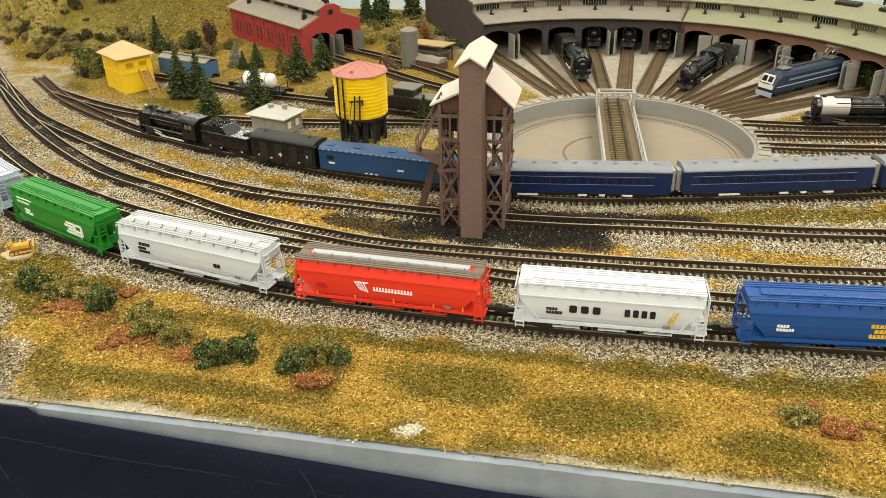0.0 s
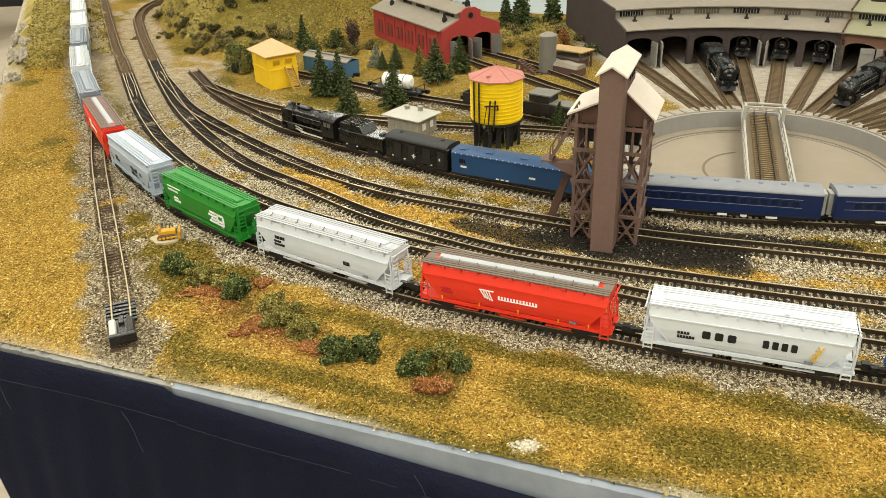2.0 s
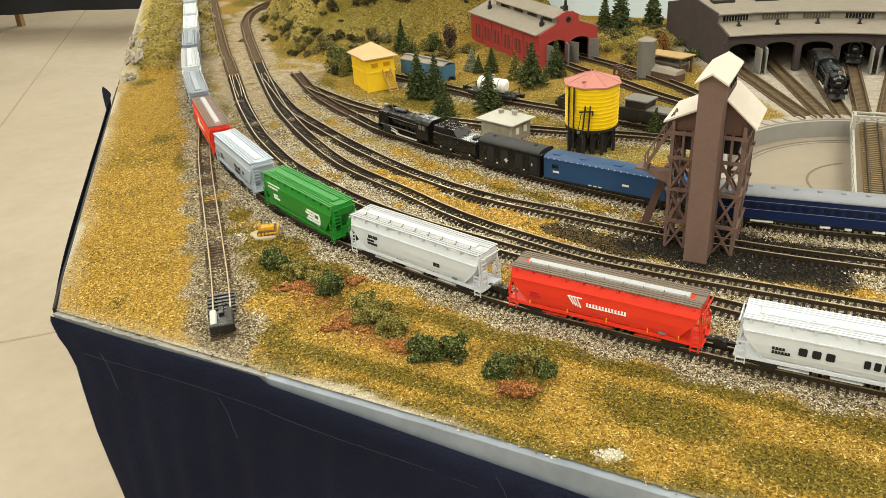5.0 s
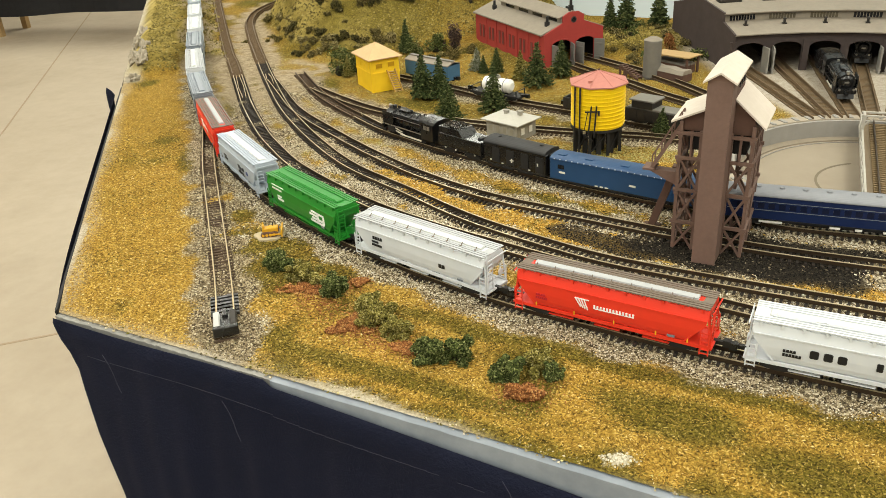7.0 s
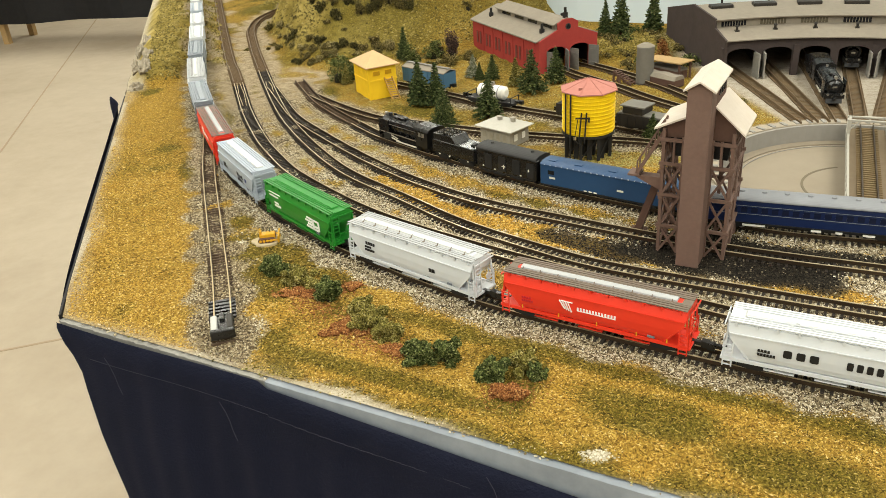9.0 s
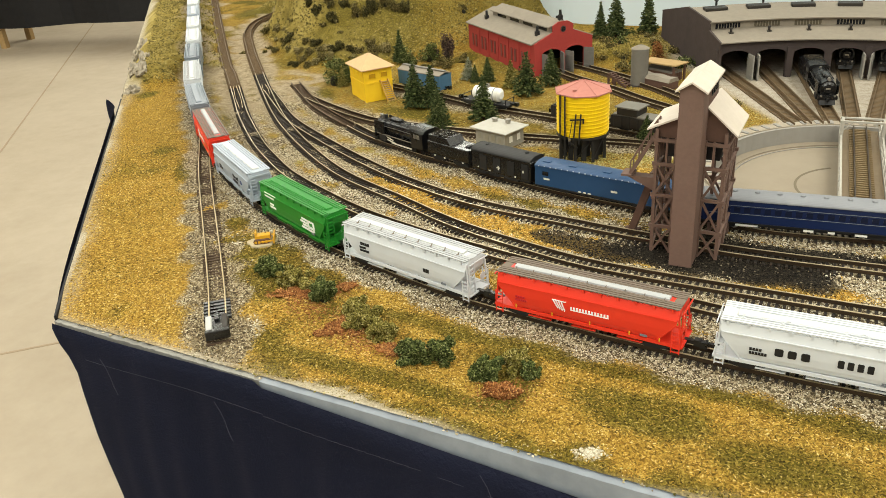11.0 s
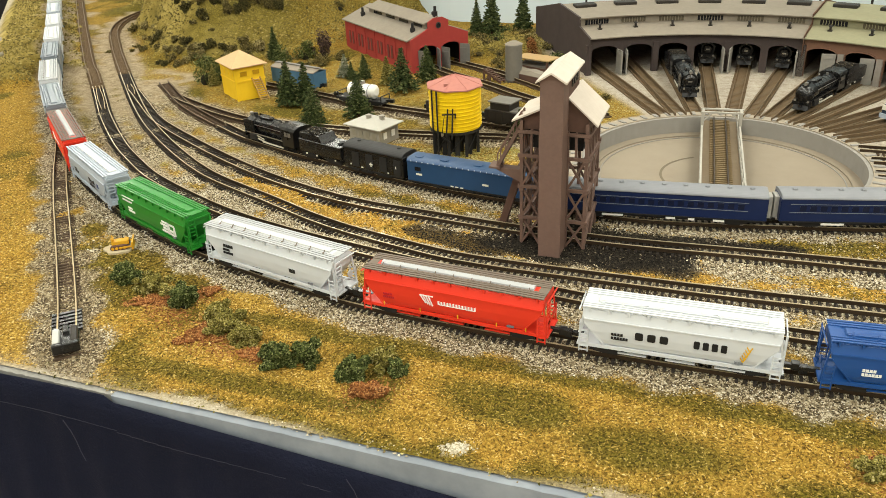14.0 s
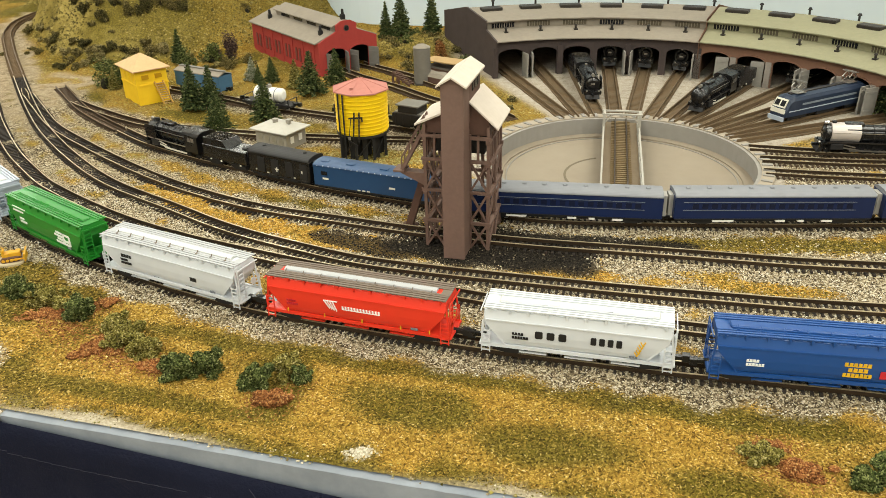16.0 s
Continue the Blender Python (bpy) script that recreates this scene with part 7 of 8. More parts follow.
        part("cab_window", nbox(-L + 0.0112, -L + 0.0143, s * 0.0094 - 0.0003, s * 0.0094 + 0.0003, 0.0200, 0.0236), STEEL, e)
        part("buffer_light", ncyl((-0.0010, s * 0.006, 0.0138), (0.0002, s * 0.006, 0.0138), 0.0010), STEEL, e)
    cab = part("cab", nbox(-L + 0.003, -L + 0.0185, -0.0093, 0.0093, 0.0110, 0.0262), BLACK, e)
    outline = [(-0.0100, 0.0258), (0.0100, 0.0258), (0.0086, 0.0278), (0.0045, 0.0292), (-0.0045, 0.0292), (-0.0086, 0.0278)]
    part("cab_roof", nprism(outline, -0.0200, -0.0002, m=Matrix.Translation((-L + 0.0002, 0, 0)) @ Matrix.Rotation(radians(90), 4, "Z")), BLACK, cab)
    part("buffer_beam", nbox(-0.0028, -0.0008, -0.0088, 0.0088, 0.0098, 0.0130), BLACK, e)
    part("pilot_deck", nbox(-0.0095, -0.0020, -0.0080, 0.0080, 0.0126, 0.0138), BLACK, e)
    part("pilot", nprism([(-0.0040, 0.0098), (-0.0010, 0.0098), (0.0012, 0.0058), (-0.0028, 0.0058)], -0.0070, 0.0070), BLACKMATT, e)
    part("coupler", nbox(-0.0010, 0.0040, -0.0012, 0.0012, 0.0092, 0.0112), BLACK, e)
    if streamlined:
        bm = bmesh.new()
        rings = []
        for x, k, zz in ((-0.0010, 0.45, 0.0175), (0.0, 0.62, 0.0180), (-0.004, 0.9, 0.0190), (-0.012, 1.0, zc)):
            rings.append([(x, r * 1.25 * k * math.cos(q * math.tau / 24), zz + r * 1.2 * k * math.sin(q * math.tau / 24)) for q in range(24)])
        loft(bm, rings[1:])
        part("nose", bm, BLACK, e, "rounded nose", smooth=True)
    return e


def tender(m, label, length=0.046, group=""):
    t = thing("tender", m, label, "tender", group)
    L = length
    part("tank", nbox(-L, -0.002, -0.0092, 0.0092, 0.0110, 0.0220, bevel=0.0005), BLACK, t)
    part("bunker", nprism([(-0.0040, 0.0218), (-0.0040, 0.0275), (-0.0265, 0.0275), (-0.0310, 0.0218)], -0.0088, 0.0088), BLACK, t)
    r = np.random.RandomState(4)
    n = 420
    p = np.c_[r.uniform(-0.0255, -0.0050, n), r.uniform(-0.0078, 0.0078, n), np.full(n, 0.0275)]
    p[:, 2] += 0.0022 * np.clip(1 - ((p[:, 0] + 0.0155) / 0.012) ** 2 - (p[:, 1] / 0.010) ** 2, 0, 1)
    coal = grains("coal_load", p, r.uniform(0.0004, 0.0009, n), COALBITS, "", 0.8, 9, t)
    coal["kind"] = "stuff"
    part("filler", nbox(-L + 0.005, -L + 0.009, -0.003, 0.003, 0.0220, 0.0232), BLACKMATT, t)
    part("underframe", nbox(-L + 0.001, -0.001, -0.0060, 0.0060, 0.0085, 0.0110), BLACKMATT, t)
    part("ladder", nbox(-L - 0.0004, -L + 0.0002, 0.004, 0.007, 0.0110, 0.0220), BLACKMATT, t)
    bogie(-0.0125, t)
    bogie(-L + 0.0115, t)
    part("coupler", nbox(-L - 0.005, -L + 0.001, -0.0012, 0.0012, 0.0088, 0.0108), BLACK, t)
    for x in (-0.012, -0.024, -L + 0.006):
        part("journal_dot", nbox(x, x + 0.0014, 0.0091, 0.0097, 0.0098, 0.0108), CREAM, t)
    return t


GANGWAY = plain("grey_gangway_bellows", S(168, 166, 160), S(120, 118, 112), 200, 0.7)


def carriage(m, label, L, side, roof, name="coach", windows=0, stripes=True, zt=0.0252, rise=0.0042, group="", vents=8, gangway=True, ribs=0, extra=None, lift=0.0):
    """A bogie vehicle from x = 0 back to x = -L."""
    c = thing(name, m, label, "railway carriage", group)
    w = 0.0092
    body = part("body", nbox(-L, 0, -w, w, 0.0085 + lift, zt, bevel=0.0004), side, c)
    part("underframe", nbox(-L + 0.002, -0.002, -0.0075, 0.0075, 0.0062 + lift, 0.0085 + lift), BLACKMATT, c)
    bm = bmesh.new()
    pts = [(-w - 0.0005, zt), (w + 0.0005, zt)] + [((w + 0.0005) * math.cos(math.pi * k / 12), zt + 0.0005 + rise * math.sin(math.pi * k / 12)) for k in range(13)]
    rows = [[(x, y, z) for y, z in pts] for x in (-L + 0.0002, -0.0002)]
    loft(bm, rows)
    part("roof", bm, roof, c, "rounded roof")
    for s in (-1, 1):
        if stripes:
            for z in (0.0148 + lift, 0.0205 + lift):
                part("stripe", nbox(-L + 0.006, -0.012, s * (w + 0.0001) - 0.0001, s * (w + 0.0001) + 0.0001, z, z + 0.0003), PAINT["skin"], body)
        for k in range(windows):
            x = -L + 0.012 + k * (L - 0.024) / windows
            part("window", nbox(x, x + (L - 0.024) / windows * 0.62, s * w - 0.0002, s * w + 0.00012, 0.0160 + lift, 0.0197 + lift), COACHGLASS, c)
        part("side_sill", nbox(-L + 0.001, -0.001, s * w - 0.0003, s * w + 0.0003, 0.0080 + lift, 0.0088 + lift), BLACKMATT, c)
        for x, wd in ((-L * 0.80, 0.014), (-L * 0.48, 0.006), (-L * 0.37, 0.004), (-L * 0.25, 0.007)):
            part("equipment_box", nbox(x, x + wd, s * 0.0084 - 0.0012, s * 0.0084 + 0.0012, 0.0064 + lift, 0.0076 + lift), WHITEPLASTIC if s < 0 and windows else BLACKMATT, c, "pale underfloor box" if windows else "")
        for k in range(ribs):
            x = -L + 0.004 + k * (L - 0.008) / (ribs - 1)
            part("rib", nbox(x - 0.0004, x + 0.0004, s * w - 0.0004, s * w + 0.0004, 0.0090, zt), side, c)
    for k in range(vents):
        x = -L + 0.010 + k * (L - 0.020) / max(1, vents - 1)
        bm = ncyl((x, 0, zt + rise), (x, 0, zt + rise + 0.0014), 0.0019, 0.0013, 12)
        part("roof_vent", bm, roof, c)
    bogie(-0.020, c)
    bogie(-L + 0.020, c)
    if lift:
        part("bolster", nbox(-L + 0.012, -0.012, -0.0040, 0.0040, 0.0088, 0.0085 + lift), BLACKMATT, c)
    for x, s in ((0.0, 1), (-L, -1)):
        if gangway:
            part("gangway", nbox(min(x, x + s * 0.0028), max(x, x + s * 0.0028), -0.0042, 0.0042, 0.0090 + lift, 0.0246 + lift * 0.5), GANGWAY if extra == "white" else BLACKMATT, c)
        part("coupler", nbox(min(x, x + s * 0.0055), max(x, x + s * 0.0055), -0.0012, 0.0012, 0.0070, 0.0088), BLACK, c)
    return c


s0 = spot(LINE_5, -0.2555, 0.6815)
PG = "parked passenger train"
steam_engine(on_line(LINE_5, s0 + 0.037, True) @ Matrix.Translation((0.037, 0, 0)), "black steam engine with smoke deflectors and bright side rods", 0.075, group=PG)
tender(on_line(LINE_5, s0 + 0.1015, True) @ Matrix.Translation((0.0255, 0, 0)), "black tender heaped with coal behind the steam engine", 0.052, PG)
van = carriage(on_line(LINE_5, s0 + 0.1610, True) @ Matrix.Translation((0.0300, 0, 0)), "short black mail van behind the tender", 0.060, BLACK, BLACKMATT, "mail_van", 0, False, 0.0245, 0.0032, PG, 2)
for x in (-0.012, -0.026, -0.040, -0.054):
    part("side_door", nbox(x - 0.004, x + 0.003, 0.0089, 0.0096, 0.0100, 0.0222), BLACKMATT, van)
for x, z, wd, h in ((-0.0300, 0.0140, 0.0034, 0.0009), (-0.0288, 0.0126, 0.0009, 0.0034), (-0.0200, 0.0100, 0.0016, 0.0008), (-0.0460, 0.0098, 0.0014, 0.0008), (-0.0535, 0.0150, 0.0010, 0.0020), (-0.0080, 0.0110, 0.0010, 0.0010)):
    part("mark", nbox(x, x + wd, 0.0094, 0.0099, z, z + h), CREAM, van, "small white mark")
blue = carriage(on_line(LINE_5, s0 + 0.2535, True) @ Matrix.Translation((0.0590, 0, 0)), "blue baggage van with smooth sides and pale roof rivets", 0.118, BLUEVAN, BLUEVAN, "baggage_van", 0, False, 0.0240, 0.0022, PG, 0)
for k in range(24):
    x = -0.004 - k * 0.0049
    part("roof_rivet", nbox(x - 0.0004, x + 0.0004, 0.0090, 0.0098, 0.0244, 0.0250), PAINT["pale"], blue)
for x in (-0.008, -0.030, -0.058, -0.092):
    part("roof_hatch", nbox(x - 0.003, x + 0.003, 0.001, 0.005, 0.0258, 0.0270), BLUEVAN, blue)
for x in (-0.010, -0.066, -0.105):
    part("mark", nbox(x - 0.003, x + 0.002, 0.0090, 0.0096, 0.0140, 0.0154), CREAM, blue, "small white mark")
part("window", nbox(-0.0120, -0.0070, 0.0089, 0.0096, 0.0175, 0.0205), GLASSDARK, blue)
for k in range(3):
    part("mark", nbox(-0.040 - 0.004 * k, -0.0375 - 0.004 * k, 0.0090, 0.0096, 0.0090, 0.0098), CREAM, blue)
s1 = spot(LINE_5, 0.1500, 0.4972)
for k in range(4):
    mid = s1 - 0.066 + 0.1375 * k
    carriage(on_line(LINE_5, mid, False) @ Matrix.Translation((0.0655, 0, 0)), "dark blue passenger coach with twin pale stripes and a grey roof", 0.131, BLUECOACH, COACHROOF, "coach", 17, True, 0.0258, 0.0024, PG, 9, True, 0, "white", 0.0016)


# engines at the roundhouse
def radial_pose(i, r):
    a = STALL0 + STALL * (i + 0.5)
    x, y = polar(a, r)
    return Matrix.Translation((x, y, 0)) @ Matrix.Rotation(radians(-90 - a), 4, "Z")


RG = "engines at the roundhouse"
steam_engine(radial_pose(2, 0.158), "black steam engine standing half outside its roundhouse stall", 0.078, True, group=RG)
tender(radial_pose(2, 0.236), "black tender inside the roundhouse door", 0.046, RG)
steam_engine(radial_pose(7, 0.146), "black streamlined steam engine on a stall track", 0.078, False, True, group=RG)
tender(radial_pose(7, 0.225), "black tender of the streamlined engine", 0.050, RG)
for i, r in ((3, 0.292), (4, 0.290), (5, 0.288), (8, 0.30)):
    steam_engine(radial_pose(i, r), "black steam engine in the shade of its stall", 0.074, False, group=RG)
SILVERPAINT = plain("silver_boiler_paint", S(206, 198, 192), S(164, 154, 148), 160, 0.5, 0.35, 0.1)
mid_right = spot(RIGHT_1, 0.312, 0.628)
big = steam_engine(on_line(RIGHT_1, mid_right + 0.036, True) @ Matrix.Translation((0.036, 0, 0)), "black steam engine with a silver smokebox on the approach track", 0.080, False, False, SILVERPAINT, 4, True, RG)
part("silver_jacket", ncyl((-0.0310, 0, 0.0206), (-0.0085, 0, 0.0206), 0.0082, seg=28), SILVERPAINT, big, "bright silver boiler front")
tender(on_line(RIGHT_1, mid_right + 0.106, True) @ Matrix.Translation((0.024, 0, 0)), "black tender behind the silver-nosed engine", 0.052, RG)


def electric_engine(m):
    e = thing("electric_engine", m, "blue electric locomotive with a cream nose and two raised pantographs", "locomotive", RG)
    L, w = 0.112, 0.0094
    bm = bmesh.new()
    rings = []
    for x, k, zt in ((0.0, 0.84, 0.0172), (-0.0014, 0.93, 0.0180), (-0.0050, 0.97, 0.0258), (-0.0095, 1.0, 0.0278), (-L + 0.0095, 1.0, 0.0278), (-L + 0.0050, 0.97, 0.0258), (-L + 0.0014, 0.93, 0.0180), (-L, 0.84, 0.0172)):
        ww = w * k
        rings.append([(x, -ww, 0.0095), (x, ww, 0.0095), (x, ww, zt - 0.0040), (x, ww * 0.80, zt - 0.0012), (x, ww * 0.35, zt), (x, -ww * 0.35, zt), (x, -ww * 0.80, zt - 0.0012), (x, -ww, zt - 0.0040)])
    loft(bm, rings)
    body = part("body", bm, ELECBLUE, e)
    part("nose_panel", nprism([(-0.0006, 0.0128), (0.0008, 0.0128), (0.0006, 0.0168), (-0.0006, 0.0168)], -w * 0.84, w * 0.84), CREAM, body, "cream nose band")
    part("nose_panel", nprism([(-0.0014, 0.0178), (-0.0002, 0.0178), (-0.0036, 0.0252), (-0.0048, 0.0252)], -w * 0.70, w * 0.70), CREAM, body, "cream window surround")
    for s in (-1, 1):
        part("windscreen", nprism([(-0.0010, 0.0194), (-0.0005, 0.0194), (-0.0029, 0.0240), (-0.0034, 0.0240)], min(s * 0.0008, s * 0.0056), max(s * 0.0008, s * 0.0056)), GLASSDARK, body)
        part("stripe", nbox(-L + 0.004, -0.004, s * w - 0.00025, s * w + 0.00025, 0.0142, 0.0150), PAINT["pale"], body)
        part("grille", nbox(-L + 0.020, -0.020, s * w - 0.0003, s * w + 0.0003, 0.0188, 0.0205), PAINT["grey"], body)
        for x in (-0.018, -0.056, -0.094):
            t = part("truck", nbox(x - 0.012, x + 0.012, s * 0.0066 - 0.0008, s * 0.0066 + 0.0008, 0.0058, 0.0096), BLACKMATT, e)
            for d in (-0.0065, 0.0065):
                part("wheel", ncyl((x + d, s * 0.0045, 0.0083), (x + d, s * 0.0057, 0.0083), 0.0038, seg=16), DARKIRON, t)
    part("roof_walk", nbox(-L + 0.012, -0.012, -0.0018, 0.0018, 0.0278, 0.0286), DARKIRON, e)
    part("skirt", nbox(0.0004, 0.0022, -0.0085, 0.0085, 0.0060, 0.0098), PAINT["pale"], e, "pale grey snow skirt")
    for x in (-0.022, -L + 0.022):
        p = part("pantograph", nbox(x - 0.006, x + 0.006, -0.0050, 0.0050, 0.0284, 0.0290), STEEL, e, "bright raised pantograph")
        bm = bmesh.new()
        for s in (-1, 1):
            beam(bm, (x - 0.005, s * 0.0040, 0.0290), (x + 0.005, s * 0.0038, 0.0336), 0.0006)
            beam(bm, (x + 0.005, s * 0.0040, 0.0290), (x - 0.005, s * 0.0038, 0.0336), 0.0006)
            beam(bm, (x - 0.005, s * 0.0038, 0.0336), (x, s * 0.0034, 0.0382), 0.0006)
            beam(bm, (x + 0.005, s * 0.0038, 0.0336), (x, s * 0.0034, 0.0382), 0.0006)
        part("arm", bm, STEEL, p)
        bm = bmesh.new()
        beam(bm, (x - 0.0014, -0.0075, 0.0386), (x - 0.0014, 0.0075, 0.0386), 0.0008)
        beam(bm, (x + 0.0014, -0.0075, 0.0386), (x + 0.0014, 0.0075, 0.0386), 0.0008)
        part("contact_bar", bm, STEEL, p)


electric_engine(radial_pose(10, 0.178))


# wagons on the back sidings
def box_wagon():
    m = on_line(LINE_7, spot(LINE_7, -0.255, 0.845), False)
    c = thing("box_wagon", Matrix.Translation((0.004, 0.010, 0.001)) @ m, "faded blue wooden box wagon with a grey roof", "box wagon")
    L, w = 0.066, 0.0094
    body = part("body", nbox(-L / 2, L / 2, -w, w, 0.0085, 0.0240), PALEBLUEVAN, c)
    for bm in gable(-w, w, -L / 2 - 0.0005, L / 2 + 0.0005, 0.0240, 0.0268, 0.0009, 0.0006):
        bmesh.ops.transform(bm, matrix=Matrix.Rotation(radians(-90), 4, "Z"), verts=bm.verts[:])
        part("roof", bm, ROOFGREY, c, "grey roof")
    part("roof_walk", nbox(-L / 2, L / 2, -0.0022, 0.0022, 0.0278, 0.0285), SILO, c)
    for s in (-1, 1):
        part("door", nbox(-0.008, 0.008, s * w - 0.0006, s * w + 0.0006, 0.0095, 0.0232), PALEBLUEVAN, body)
        for k in range(9):
            x = -L / 2 + 0.003 + k * (L - 0.006) / 8
            part("rib", nbox(x - 0.0004, x + 0.0004, s * w - 0.0004, s * w + 0.0004, 0.0090, 0.0238), PALEBLUEVAN, body)
    bogie(-L / 2 + 0.012, c)
    bogie(L / 2 - 0.012, c)
    couplers(c, L / 2)


box_wagon()


def tank_wagon():
    m = on_line(LINE_7, spot(LINE_7, -0.170, 0.787), False)
    c = thing("tank_wagon", m, "off-white tank wagon with silver dome on dark frame", "tank wagon")
    L = 0.060
    part("frame", nbox(-L / 2, L / 2, -0.0078, 0.0078, 0.0080, 0.0100), BLACKMATT, c)
    bm = ncyl((-0.0150, 0, 0.0174), (0.0150, 0, 0.0174), 0.0070, seg=24)
    cyl(bm, (0.0150, 0, 0.0174), (0.0174, 0, 0.0174), 0.0070, 0.0040, 24)
    cyl(bm, (-0.0174, 0, 0.0174), (-0.0150, 0, 0.0174), 0.0040, 0.0070, 24)
    tank = part("tank", bm, WHITEPLASTIC, c, "off-white tank barrel")
    part("dome", ncyl((0, 0, 0.0235), (0, 0, 0.0272), 0.0032, 0.0026, 18), STEEL, tank)
    for x in (-0.010, 0.0, 0.010):
        part("tank_band", ncyl((x - 0.0005, 0, 0.0174), (x + 0.0005, 0, 0.0174), 0.0072, seg=24), COACHROOF, tank)
    for x in (-L / 2 + 0.003, L / 2 - 0.003):
        part("end_rail", nbox(x - 0.0004, x + 0.0004, -0.0078, 0.0078, 0.0150, 0.0156), BLACKMATT, c)
        for y in (-0.0074, 0.0074):
            part("rail_post", nbox(x - 0.0004, x + 0.0004, y - 0.0004, y + 0.0004, 0.0098, 0.0156), BLACKMATT, c)
    bogie(-L / 2 + 0.012, c)
    bogie(L / 2 - 0.012, c)
    couplers(c, L / 2)


tank_wagon()


def gondola(x, y, L, label, cover):
    m = on_line(LINE_7, spot(LINE_7, x, y), False)
    c = thing("gondola_wagon", m, label, "gondola wagon", "grimy wagons on the back siding")
    w = 0.0092
    part("floor", nbox(-L / 2, L / 2, -w, w, 0.0080, 0.0098), DARKIRON, c)
    for s in (-1, 1):
        side = part("side", nbox(-L / 2, L / 2, s * w - 0.0006, s * w + 0.0006, 0.0098, 0.0185), DARKIRON, c)
        for k in range(8):
            xx = -L / 2 + 0.003 + k * (L - 0.006) / 7
            part("rib", nbox(xx - 0.0006, xx + 0.0006, s * (w + 0.0006) - 0.0005, s * (w + 0.0006) + 0.0005, 0.0085, 0.0185), DARKIRON, side)
        part("end", nbox(min(s * L / 2, s * (L / 2 - 0.0012)), max(s * L / 2, s * (L / 2 - 0.0012)), -w, w, 0.0098, 0.0185), DARKIRON, c)
    if cover:
        part("cover", nbox(-L / 2 + 0.001, L / 2 - 0.001, -w + 0.001, w - 0.001, 0.0180, 0.0198, bevel=0.0005), SILO, c, "dusty grey cover boards")
        part("cabin", nbox(-L / 2 + 0.006, -L / 2 + 0.026, -w, w, 0.0198, 0.0260), DARKIRON, c)
        part("cabin_roof", nbox(-L / 2 + 0.004, -L / 2 + 0.028, -w - 0.001, w + 0.001, 0.0260, 0.0272), SILO, c)
    bogie(-L / 2 + 0.012, c)
    bogie(L / 2 - 0.012, c)
    couplers(c, L / 2)


gondola(-0.075, 0.738, 0.050, "grimy dark gondola wagon with dusty boards", False)
gondola(-0.012, 0.705, 0.062, "grimy dark wagon with a small cabin and grey cover", True)


def lumber_shed():
    t = thing("lumber_shed", frame2(0.006, 0.905, -42, ground_z(0.006, 0.905) - 0.001), "open lumber shed with tan board roof over stacked grey timber", "shed")
    part("roof", nprism([(-0.026, 0.0165), (0.026, 0.0190), (0.026, 0.0202), (-0.026, 0.0177)], -0.010, 0.013), LUMBER, t, "tan board roof")
    for x in (-0.023, 0.023):
        for y in (-0.008, 0.010):
            part("post", nbox(x - 0.0010, x + 0.0010, y - 0.0010, y + 0.0010, 0, 0.0176), TOWERDARK, t)
    for k in range(5):
        for j in range(4):
            part("timber", nbox(-0.021 + 0.001 * (k % 2), 0.021, -0.0075 + 0.0042 * j, -0.0038 + 0.0042 * j, 0.0008 + 0.0022 * k, 0.0028 + 0.0022 * k), SILO if k == 4 else TOWERDARK, t)
    d = thing("timber_stack", frame2(-0.002, 0.874, -42, 0.0005), "long stack of grey weathered timber covered with pale sheet", "timber stack")
    part("stack_core", nbox(-0.026, 0.026, -0.008, 0.008, 0, 0.0080, bevel=0.0006), TOWERDARK, d)
    bm = bmesh.new()
    loft(bm, [[(x, -0.0085, 0.0080), (x, 0.0085, 0.0080), (x, 0.005, 0.0118 + 0.0006 * math.sin(x * 300)), (x, -0.005, 0.0118 + 0.0006 * math.sin(x * 260))] for x in np.linspace(-0.026, 0.026, 12)])
    part("sheet", bm, ROOFGREY, d, "pale dusty sheet")


lumber_shed()


def coal_ramp():
    t = thing("loading_ramp", frame2(-0.040, 0.872, -35, ground_z(-0.04, 0.872) - 0.0008), "small dark timber loading ramp beside the silo", "ramp")
    for y in (-0.004, 0.004):
        part("rail", nbeam((-0.012, y, 0.013), (0.012, y, 0.0015), 0.0012, 0.0020), TOWERDARK, t)
        for x, z in ((-0.011, 0.0125), (-0.003, 0.0085)):
            part("post", nbox(x - 0.0009, x + 0.0009, y - 0.0009, y + 0.0009, 0, z), TOWERDARK, t)
        part("brace", nbeam((-0.011, y, 0.001), (-0.003, y, 0.0085), 0.0009), TOWERDARK, t)
    for k in range(8):
        u = (k + 0.5) / 8
        x, z = -0.012 + 0.024 * u, 0.013 - 0.0115 * u
        part("plank", nbox(x - 0.0012, x + 0.0012, -0.005, 0.005, z + 0.0010, z + 0.0018), TOWERDARK, t)


coal_ramp()


